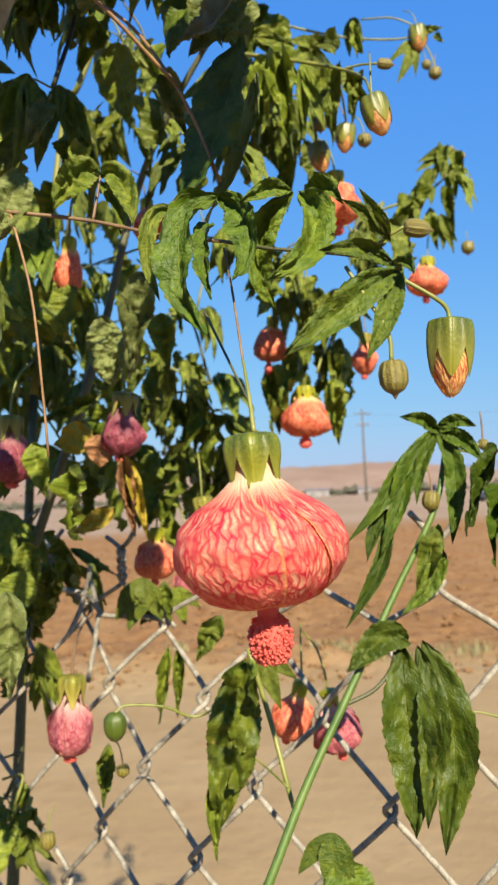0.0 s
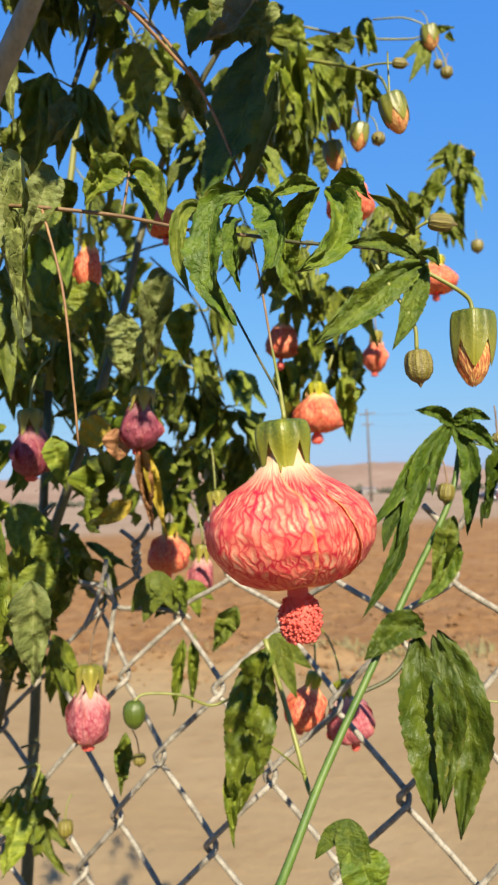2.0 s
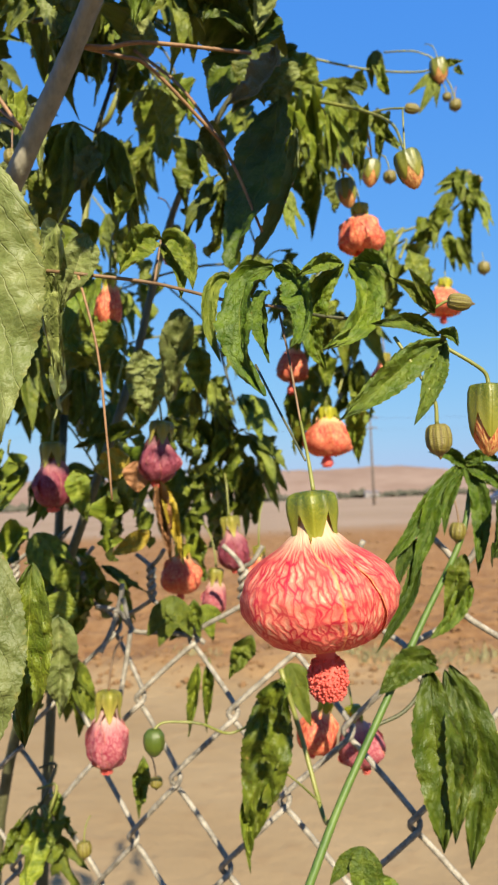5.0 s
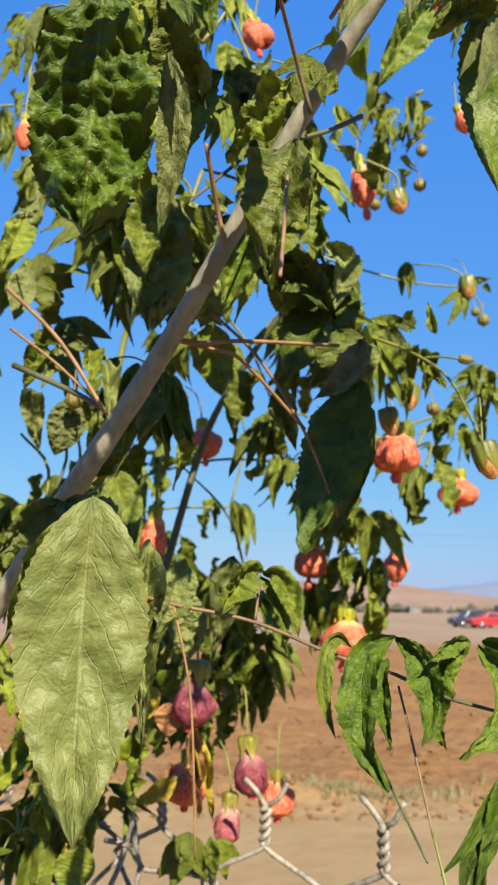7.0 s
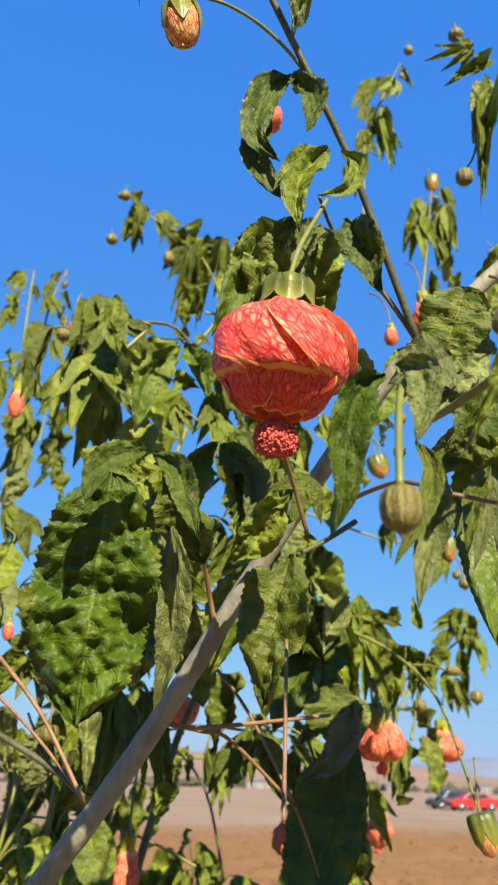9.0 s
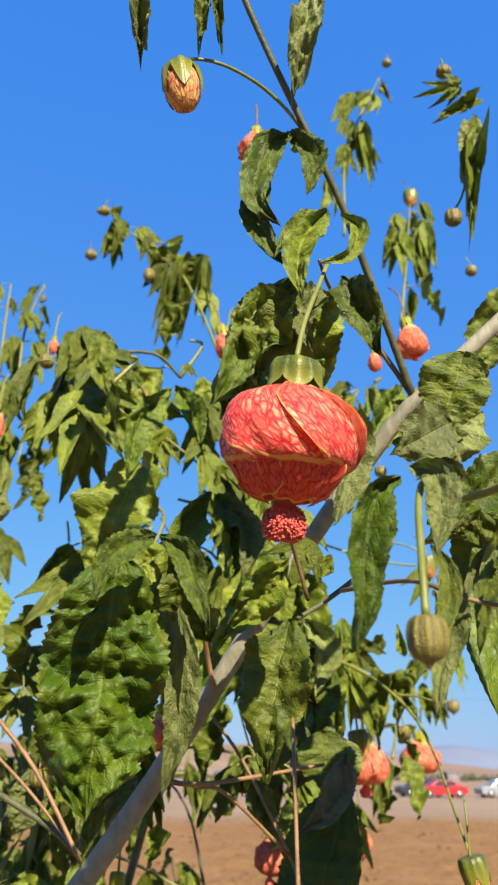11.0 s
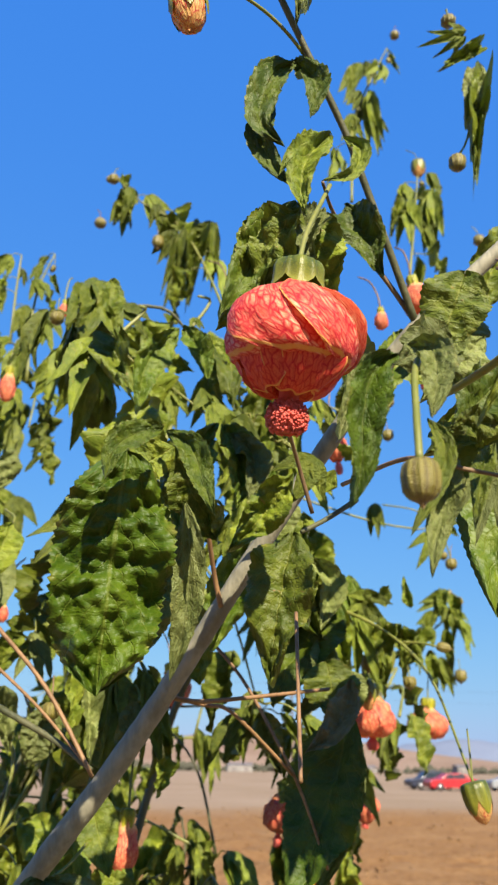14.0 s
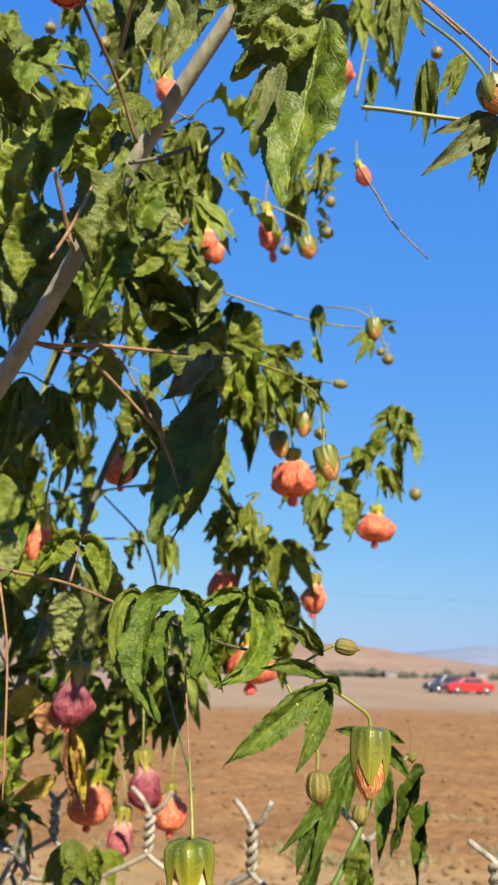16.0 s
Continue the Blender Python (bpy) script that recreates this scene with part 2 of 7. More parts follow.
def calyx_material(name, deep, fresh, tip, gloss=0.5):
    """Five sepals: dark at the seams, fresh along the middle, a raised midrib with side veins, yellowed towards the points. U runs round, V from stalk to points."""
    n = Nodes(name)
    uv, u, v = n.uv()
    seam = n.math("MULTIPLY", n.math("ABSOLUTE", n.math("SUBTRACT", n.math("FRACT", n.math("ADD", n.math("MULTIPLY", u, 5.0), 0.5)), 0.5)), 2.0)
    mid = n.step(seam, 0.03, 0.12, 1.0, 0.0)
    slant = n.math("FRACT", n.math("SUBTRACT", n.math("MULTIPLY", v, 9.0), n.math("MULTIPLY", seam, 3.0)))
    side = n.step(n.math("ABSOLUTE", n.math("SUBTRACT", slant, 0.5)), 0.04, 0.14, 0.55, 0.0)
    speck = n.noise(55.0, 4.0, where=n.stretch(uv, (1.0, 0.5, 1.0)))
    blot = n.noise(9.0, 3.0, where=uv)
    colour = n.mix(n.step(n.math("ADD", seam, n.math("MULTIPLY", blot, 0.5)), 0.28, 0.92), fresh, deep)
    colour = n.mix(n.step(n.math("ADD", v, n.math("MULTIPLY", blot, 0.3)), 0.45, 1.15, 0.0, 0.75), colour, tip)
    colour = n.mix(n.math("MULTIPLY", n.math("MAXIMUM", mid, side), 0.35), colour, tip)
    colour = n.mix(n.step(speck, 0.48, 0.66, 0.0, 0.5), colour, tip)
    n.bump(n.math("ADD", n.math("MULTIPLY", speck, 0.7), n.math("MULTIPLY", mid, 0.6)), 0.5, 0.0004)
    n.glow_through(n.mix(0.5, colour, tip), 0.15)
    n.put(n.bsdf.inputs["Specular IOR Level"], gloss)
    return n.done(colour, n.math("ADD", 0.28, n.math("MULTIPLY", speck, 0.2)))


CALYX = calyx_material("calyx_green", (0.034, 0.056, 0.003), (0.112, 0.134, 0.008), (0.220, 0.208, 0.016))
CALYX_FRESH = calyx_material("calyx_yellow_green", (0.120, 0.136, 0.006), (0.260, 0.262, 0.013), (0.380, 0.345, 0.026), gloss=0.3)
CALYX_DULL = calyx_material("calyx_dull", (0.092, 0.094, 0.010), (0.185, 0.178, 0.020), (0.290, 0.235, 0.050), gloss=0.3)
BUD_SKIN = bud_material("bud_skin", (0.128, 0.108, 0.012), (0.074, 0.056, 0.010), 10)
BUD_GREEN = calyx_material("bud_calyx_green", (0.036, 0.056, 0.004), (0.098, 0.118, 0.007), (0.210, 0.196, 0.020), gloss=0.55)
FRUIT = plain("fruit_green", (0.030, 0.050, 0.003), (0.066, 0.090, 0.008), 140, 0.34, bump=0.3, distance=0.0004)
STEM = plain("stem_green", (0.102, 0.114, 0.012), (0.165, 0.165, 0.032), 90, 0.5, bump=0.3, distance=0.0004, stretch=(1, 1, 0.2))
STEM_GREEN = plain("shoot_green", (0.042, 0.084, 0.008), (0.080, 0.128, 0.018), 90, 0.5, bump=0.3, distance=0.0004, stretch=(1, 1, 0.2))
STEM_DARK = plain("stem_dark", (0.039, 0.043, 0.014), (0.081, 0.077, 0.032), 120, 0.6, bump=0.5, distance=0.0005)
TWIG = plain("twig_brown", (0.085, 0.049, 0.022), (0.166, 0.099, 0.043), 130, 0.6, bump=0.5, distance=0.0004)
STICK = plain("dry_twig_orange", (0.131, 0.068, 0.026), (0.231, 0.127, 0.052), 130, 0.6, bump=0.5, distance=0.0004)
BARK = plain("bark_grey", (0.128, 0.120, 0.080), (0.252, 0.232, 0.164), 60, 0.7, bump=0.8, distance=0.0006, stretch=(1, 1, 0.4))
WIRE = plain("galvanised_wire", (0.118, 0.104, 0.078), (0.285, 0.258, 0.204), 180, 0.6, metal=0.0, bump=0.5, distance=0.0004, spec=0.2)


def ground_material():
    """A sandy track along the fence, tilled brown earth beyond, and pale stubble far off. Its near side, out of view,
    is darkened to cut bounced light.
    """
    n = Nodes("field_earth")
    where = n.place()
    xyz = n.tree.nodes.new("ShaderNodeSeparateXYZ")
    n.put(xyz.inputs[0], where)
    y = xyz.outputs[1]
    wander = n.math("ADD", y, n.math("MULTIPLY", n.math("SUBTRACT", n.noise(0.45, 4.0, where=where), 0.5), 2.6))
    coarse, mid, fine = n.noise(0.8, 5.0, where=where), n.noise(6.0, 6.0, where=where), n.noise(55.0, 4.0, where=where)
    sand = n.mix(n.step(coarse, 0.3, 0.7), (0.208, 0.142, 0.069), (0.248, 0.177, 0.092))
    sand = n.mix(n.math("MULTIPLY", n.step(mid, 0.52, 0.7), 0.35), sand, (0.186, 0.115, 0.054))
    tilled = n.mix(n.step(mid, 0.32, 0.66), (0.155, 0.073, 0.024), (0.225, 0.122, 0.047))
    tilled = n.mix(n.math("MULTIPLY", n.step(coarse, 0.45, 0.7), 0.45), tilled, (0.259, 0.155, 0.070))
    pale = n.mix(n.step(n.noise(0.06, 4.0, where=where), 0.35, 0.65), (0.214, 0.149, 0.094), (0.253, 0.183, 0.126))
    # added dark ground out of view, so less light bounces into the leaves
    unseen_earth = n.mix(n.step(mid, 0.32, 0.66), (0.088, 0.048, 0.020), (0.132, 0.078, 0.033))
    sand = n.mix(n.step(wander, -1.6, -0.6), unseen_earth, sand)
    colour = n.mix(n.step(wander, 6.3, 8.0), sand, tilled)
    colour = n.mix(n.step(n.math("ADD", y, n.math("MULTIPLY", n.noise(0.05, 3.0, where=where), 14.0)), 38.0, 50.0), colour, pale)
    n.bump(n.math("ADD", n.math("MULTIPLY", mid, n.step(y, 5.5, 8.0, 0.35, 1.3)), n.math("MULTIPLY", fine, 0.08)), 0.8, 0.05)
    n.put(n.bsdf.inputs["Specular IOR Level"], 0.15)
    return n.done(colour, 0.95)


EARTH = ground_material()
CLOD = plain("clod_earth", (0.120, 0.064, 0.028), (0.175, 0.102, 0.047), 14, 0.95, bump=0.6, distance=0.01, spec=0.1)
HILL = plain("hill_dry_grass", (0.182, 0.122, 0.088), (0.231, 0.166, 0.125), 0.006, 0.95, bump=0.0, spec=0.05)
# blue distance haze is mixed into the ridge's own colour
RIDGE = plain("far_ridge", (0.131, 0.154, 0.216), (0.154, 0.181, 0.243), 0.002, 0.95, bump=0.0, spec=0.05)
SCRUB = plain("far_scrub", (0.044, 0.047, 0.032), (0.082, 0.075, 0.054), 0.4, 0.9, spec=0.1)
TIMBER = plain("weathered_timber", (0.069, 0.054, 0.041), (0.120, 0.095, 0.075), 3, 0.85, stretch=(1, 1, 0.1))
CABLE = plain("cable_black", (0.023, 0.023, 0.027), (0.039, 0.039, 0.042), 2, 0.6)
PAINT_RED = plain("car_paint_red", (0.284, 0.012, 0.017), (0.313, 0.017, 0.020), 0.5, 0.3, bump=0.02)
PAINT_DARK = plain("car_paint_dark", (0.019, 0.022, 0.038), (0.032, 0.035, 0.051), 0.5, 0.3, bump=0.02)
PAINT_SILVER = plain("car_paint_silver", (0.265, 0.272, 0.284), (0.316, 0.322, 0.335), 0.5, 0.3, metal=0.4, bump=0.02)
GLASS_DARK = plain("car_window_dark", (0.015, 0.019, 0.023), (0.027, 0.031, 0.035), 1, 0.15, bump=0.0)
RUBBER = plain("tyre_rubber", (0.015, 0.015, 0.015), (0.027, 0.027, 0.027), 8, 0.85)
CHROME = plain("wheel_metal", (0.265, 0.265, 0.272), (0.347, 0.347, 0.353), 5, 0.35, metal=0.8)
SHED = plain("shed_wall", (0.139, 0.126, 0.120), (0.227, 0.215, 0.202), 0.5, 0.8)
ROOF = plain("shed_roof", (0.101, 0.089, 0.089), (0.152, 0.132, 0.126), 0.5, 0.7)
DRYGRASS = plain("dry_grass", (0.101, 0.107, 0.038), (0.209, 0.170, 0.082), 20, 0.8)


# ---- mesh helpers ----
def mesh_of(name, verts, faces, material, uvs=None, smooth=True):
    """A mesh from computed corners; uvs: one pair for each corner."""
    me = bpy.data.meshes.new(name)
    me.from_pydata([tuple(map(float, v)) for v in verts], [], [tuple(map(int, f)) for f in faces])
    if uvs is not None:
        layer = me.uv_layers.new(name="UVMap")
        ids = np.zeros(len(me.loops), dtype=np.int32)
        me.loops.foreach_get("vertex_index", ids)
        layer.data.foreach_set("uv", np.asarray(uvs, dtype=np.float32)[ids].ravel())
    me.polygons.foreach_set("use_smooth", [smooth] * len(me.polygons))
    me.materials.append(material)
    me.update()
    return me


def grid_faces(rows, cols, start=0, closed=False):
    out = []
    for r in range(rows - 1):
        for c in range(cols - (0 if closed else 1)):
            d = (c + 1) % cols
            a = start + r * cols
            out.append((a + c, a + d, a + cols + d, a + cols + c))
    return out


def child(name, me, parent, m=None, label="", kind=""):
    """A mesh part under a thing or a part; m is its pose in the world."""
    ob = new(name, me)
    ob.parent = parent
    if m is not None:
        ob.matrix_basis = m
    if parent.data is None:
        ob.matrix_parent_inverse = parent.matrix_basis.inverted()
    return tagged(ob, label, kind=kind)


def bm_mesh(name, bm, material, smooth=False):
    me = bpy.data.meshes.new(name)
    bm.to_mesh(me)
    bm.free()
    me.materials.append(material)
    me.polygons.foreach_set("use_smooth", [smooth] * len(me.polygons))
    return me


def bezier_line(points, per=6):
    """A smooth line through a few points."""
    p = [Vector(q) for q in points]
    if len(p) == 2:
        p.insert(1, (p[0] + p[1]) / 2)
    ext = [p[0] * 2 - p[1]] + p + [p[-1] * 2 - p[-2]]
    out = []
    for i in range(1, len(ext) - 2):
        a, b, c, d = ext[i - 1 : i + 3]
        for k in range(per):
            t = k / per
            out.append(0.5 * ((2 * b) + (c - a) * t + (2 * a - 5 * b + 4 * c - d) * t * t + (3 * b - a - 3 * c + d) * t**3))
    return out + [p[-1]]


def tube_data(points, r0, r1, sides=8, knobs=0.0, seed=0):
    """Rings of a tapering tube with slight swellings."""
    rnd = random.Random(seed)
    verts, n = [], len(points)
    side = Vector((0.31, 0.2, 0.93))
    for i, p in enumerate(points):
        ahead = (points[min(i + 1, n - 1)] - points[max(i - 1, 0)]).normalized()
        side = side - ahead * side.dot(ahead)
        if side.length < 0.05:
            side = ahead.orthogonal()
        side.normalize()
        up = ahead.cross(side)
        r = (r0 + (r1 - r0) * i / max(n - 1, 1)) * (1 + knobs * rnd.uniform(-1, 1))
        for k in range(sides):
            a = 2 * math.pi * k / sides
            verts.append(p + side * (r * math.cos(a)) + up * (r * math.sin(a)))
    faces = grid_faces(n, sides, closed=True)
    faces += [tuple(range(sides))[::-1], tuple(range((n - 1) * sides, n * sides))]
    return verts, faces


def tube(name, points, r0, r1, material, parent, per=6, sides=8, knobs=0.04, label="", seed=0):
    v, f = tube_data(bezier_line(points, per), r0, r1, sides, knobs, seed)
    return child(name, mesh_of(name, v, f, material), parent, label=label)


# ---- leaf shapes ----
def blade(length, width, rng, rows=22, cols=13, fold=0.5, curl=0.25, pucker=0.05, teeth=13, heading=0.0, droop=0.0, widest=0.36, drip=1.35, calm=1.0, base=0.62, sickle=0.05):
    """One pointed blade from the origin along +Y, folded up along its midrib, with toothed edges and quilted swellings."""
    verts, uvs = [], []
    phase = [rng.uniform(0, 6.28) for _ in range(6)]
    ch, sn = math.cos(heading), math.sin(heading)
    wob = rng.uniform(-sickle, sickle)
    for r in range(rows):
        v = r / (rows - 1)
        if v < widest:
            half = 0.5 * width * max(0.0, math.sin(math.pi / 2 * (v / widest))) ** base
        else:
            half = 0.5 * width * max(0.0, 1 - ((v - widest) / (1 - widest)) ** drip) ** 0.95
        half = max(half, 0.006 * width)
        saw = (v * teeth) % 1.0
        for c in range(cols):
            u = 2 * c / (cols - 1) - 1
            edge = half * u * (1 + (0.09 * (0.5 - saw) if abs(u) > 0.99 and rows > 30 else 0))
            vein = v * 7.0 - abs(u) * 2.2
            swell = pucker * width * (0.18 * math.cos(2 * math.pi * (vein + 0.5 * noise.noise(Vector((3 * u, 3 * v, phase[3]))))) * (1 - abs(u) ** 3) * min(1, abs(u) * 3) + 0.5 * math.sin(9 * v + 3 * u + phase[0]) * abs(u) + 0.25 * math.sin(17 * v - 5 * u + phase[1]) + (1.1 * noise.noise(Vector((1.7 * u + phase[4], 9.0 * v, phase[5]))) + 0.6 * noise.noise(Vector((3.6 * u + phase[2], 20.0 * v, phase[4])))) * min(1, 4 * v))
            swell += pucker * width * 0.55 * noise.noise(Vector((5.5 * u + phase[1], 26.0 * v, phase[3]))) * min(1, 5 * v)
            swell -= 0.04 * width * abs(u) ** 4 * (0.6 + noise.noise(Vector((phase[0], 6.0 * v, 3.0 if u > 0 else 8.0))))
            ripple = calm * pucker * 1.6 * width * abs(u) ** 3 * math.sin(15 * v + phase[2] + (2 if u > 0 else 0))
            x = edge * math.cos(fold * 0.8)
            z = abs(edge) * math.sin(fold) + swell + ripple - curl * length * v * v + 0.04 * length * math.sin(5 * v + phase[3])
            y = length * (v - droop * v * v * 0.2) + 0.0
            x += wob * length * math.sin(2.6 * v)
            verts.append((x * ch + y * sn, y * ch - x * sn, z))
            uvs.append((0.5 + 0.5 * u, v))
    return verts, grid_faces(rows, cols), uvs


def merge(pieces):
    verts, faces, uvs = [], [], []
    for v, f, t in pieces:
        n = len(verts)
        verts += v
        uvs += t
        faces += [tuple(i + n for i in q) for q in f]
    return verts, faces, uvs


def leaf_shape(kind, seed):
    """Leaf data of unit length: ovate, narrow, tri (three-lobed), palm (five-lobed), limp (wilted lobes hanging close together)."""
    g = random.Random(seed)
    if kind == "ovate":
        return blade(1, 1, g, rows=56, cols=17, fold=g.uniform(0.15, 0.4), curl=g.uniform(0.05, 0.2), pucker=g.uniform(0.055, 0.08), teeth=22, widest=0.42, drip=1.55)
    if kind == "quilted":
        return blade(1, 1, g, rows=64, cols=21, fold=g.uniform(0.05, 0.2), curl=g.uniform(0.05, 0.12), pucker=0.085, teeth=27, calm=0.35, widest=0.45, drip=2.2)
    if kind == "bullate":
        verts, faces, uvs = blade(1, 1, g, rows=96, cols=37, fold=0.06, curl=0.04, pucker=0.05, teeth=31, calm=0.9, widest=0.42, drip=3.6, base=0.45)
        dented = []
        for (x, y, z), (u, v) in zip(verts, uvs):
            c = abs(2 * u - 1)
            pit = 0.075 * noise.noise(Vector((4.6 * u, 9.5 * v, 3.7))) + 0.055 * noise.noise(Vector((10.0 * u, 21.0 * v, 8.1))) + 0.012 * noise.noise(Vector((24.0 * u, 50.0 * v, 1.1)))
            dented.append((x, y, z + pit * min(1.0, 0.15 + 4 * c) * min(1.0, 6 * v) + 0.02 * (1 - min(1.0, 9 * c))))
        return dented, faces, uvs
    if kind == "smooth":
        return blade(1, 1, g, rows=60, cols=17, fold=g.uniform(0.15, 0.3), curl=g.uniform(0.02, 0.1), pucker=0.036, teeth=30, widest=0.42, drip=1.7, calm=0.12)
    if kind == "narrow":
        return blade(1, 1, g, 44, 11, fold=g.uniform(0.55, 0.95), curl=g.uniform(0.05, 0.3), pucker=g.uniform(0.09, 0.15), teeth=12, widest=0.3)
    if kind == "lobe":
        return blade(1, 1, g, 48, 13, fold=g.uniform(0.2, 0.45), curl=g.uniform(0.12, 0.34), pucker=g.uniform(0.075, 0.11), teeth=16, widest=0.45, drip=1.35, base=0.95, sickle=0.17)
    if kind == "tri":
        return merge([
            blade(1, 0.36, g, 36, 11, g.uniform(0.3, 0.7), g.uniform(0.1, 0.3), 0.05, calm=0.6),
            blade(0.78, 0.28, g, 32, 9, g.uniform(0.3, 0.7), g.uniform(0.1, 0.4), 0.05, heading=g.uniform(0.4, 0.65), calm=0.6),
            blade(0.78, 0.28, g, 32, 9, g.uniform(0.3, 0.7), g.uniform(0.1, 0.4), 0.05, heading=-g.uniform(0.4, 0.65), calm=0.6),
        ])
    if kind == "palm":
        out = [blade(1, 0.30, g, 36, 9, 0.5, g.uniform(0.2, 0.4), 0.045, calm=0.6)]
        for h, l in ((0.55, 0.85), (-0.55, 0.85), (1.25, 0.6), (-1.25, 0.6)):
            out.append(blade(l, 0.27, g, 32, 9, 0.5, g.uniform(0.2, 0.5), 0.06, heading=h + g.uniform(-0.1, 0.1)))
        return merge(out)
    out = []
    for h, l in ((g.uniform(-0.12, 0.12), 1), (g.uniform(0.15, 0.35), 0.85), (-g.uniform(0.15, 0.35), 0.8)):
        piece = blade(l, 0.3, g, 32, 9, g.uniform(0.6, 1.1), g.uniform(-0.15, 0.3), 0.055, heading=h, calm=0.6)
        lean = g.uniform(-0.06, 0.06)
        out.append(([(x + lean * y, y, z + lean) for x, y, z in piece[0]], piece[1], piece[2]))
    return merge(out)


# shapes are made once and shared
KINDS = ("ovate", "quilted", "smooth", "narrow", "lobe", "tri", "palm", "limp", "bullate")
SHAPES = {k: [leaf_shape(k, 100 * i + j) for j in range(6)] for i, k in enumerate(KINDS)}
LEAF_MESHES = {}


def leaf_pose(base, tip, width, normal):
    b, y = Vector(base), Vector(tip) - Vector(base)
    z = Vector(normal)
    z = (z - y * (z.dot(y) / y.length_squared)).normalized()
    x = y.normalized().cross(z)
    m = Matrix((x * width, y, z * y.length * 0.8)).transposed().to_4x4()
    m.translation = b
    return m


def leaf(kind, base, tip, width, normal, material=None, turn=0, parent=None, name="leaf", label=""):
    """A leaf from its stalk's end to its tip. width: metres across for ovate, quilted and narrow; for lobed kinds, of the spread lobes."""
    material = material or LEAF
    j = turn % 6
    key = (kind, j, material.name)
    if key not in LEAF_MESHES:
        LEAF_MESHES[key] = mesh_of("leaf_blade", *SHAPES[kind][j][:2], material, SHAPES[kind][j][2])
    long = (Vector(tip) - Vector(base)).length
    w = width if kind in ("ovate", "quilted", "smooth", "narrow", "lobe", "bullate") else width / {"tri": 0.95, "palm": 1.35, "limp": 0.6}[kind]
    return child(name, LEAF_MESHES[key], parent or shrub, leaf_pose(base, tip, w if w > 0 else long, normal), label)


def arched_blade(line, width, normal, rng, rows=64, cols=15, widest=0.45, base=0.7, drip=1.6, teeth=14):
    """One lobe whose midrib follows a curved line, folded along it, toothed and slightly puckered."""
    points = bezier_line(line, 14)
    run = [0.0]
    for a, b in zip(points, points[1:]):
        run.append(run[-1] + (b - a).length)
    axes = [np.interp(np.linspace(0, run[-1], rows), run, [p[i] for p in points]) for i in range(3)]
    mid = [Vector((axes[0][r], axes[1][r], axes[2][r])) for r in range(rows)]
    fold, phase, n0 = rng.uniform(0.7, 1.1), [rng.uniform(0, 9) for _ in range(4)], Vector(normal)
    verts, uvs = [], []
    for r in range(rows):
        v = r / (rows - 1)
        ahead = (mid[min(r + 1, rows - 1)] - mid[max(r - 1, 0)]).normalized()
        up = (n0 - ahead * n0.dot(ahead)).normalized()
        side = ahead.cross(up)
        half = 0.5 * width * (math.sin(math.pi / 2 * v / widest) ** base if v < widest else (1 - ((v - widest) / (1 - widest)) ** drip) ** 0.95)
        half = max(half, 0.01 * width)
        saw = (v * teeth) % 1.0
        for c in range(cols):
            u = 2 * c / (cols - 1) - 1
            out = half * u * (1 + (0.15 * (0.5 - saw) * (0.6 + 0.8 * abs(noise.noise(Vector((9 * v, phase[0], u))))) if abs(u) > 0.99 else 0))
            lift = abs(out) * math.sin(fold) - 0.10 * width * abs(u) ** 4 * (0.5 + noise.noise(Vector((phase[2], 5.0 * v, u)))) + 0.05 * width * noise.noise(Vector((5.0 * u, 32.0 * v, phase[3]))) + 0.10 * width * (noise.noise(Vector((1.7 * u + phase[0], 8.0 * v, phase[1]))) + 0.7 * noise.noise(Vector((3.4 * u, 15.0 * v, phase[2])))) + 0.09 * width * abs(u) ** 3 * math.sin(13 * v + phase[3] + 2 * (u > 0))
            verts.append(mid[r] + side * out * math.cos(fold * 0.8) + up * lift)
            uvs.append((0.5 + 0.5 * u, v))
    return verts, grid_faces(rows, cols), uvs


def lobed_leaf(lobes, normal, material=None, seed=0, label="", base=0.7):
    """A leaf of arching lobes that meet at its stalk; lobes: pairs of a curved midrib and a width."""
    g = random.Random(seed)
    return child("leaf", mesh_of("leaf_blade", *[d for d in merge([arched_blade(line, w, normal, g, base=base) for line, w in lobes])][:2], material or LEAF,
                                 [uv for line, w in lobes for uv in LOBE_UV]), shrub, label=label)


LOBE_UV = [(c / 14, r / 63) for r in range(64) for c in range(15)]


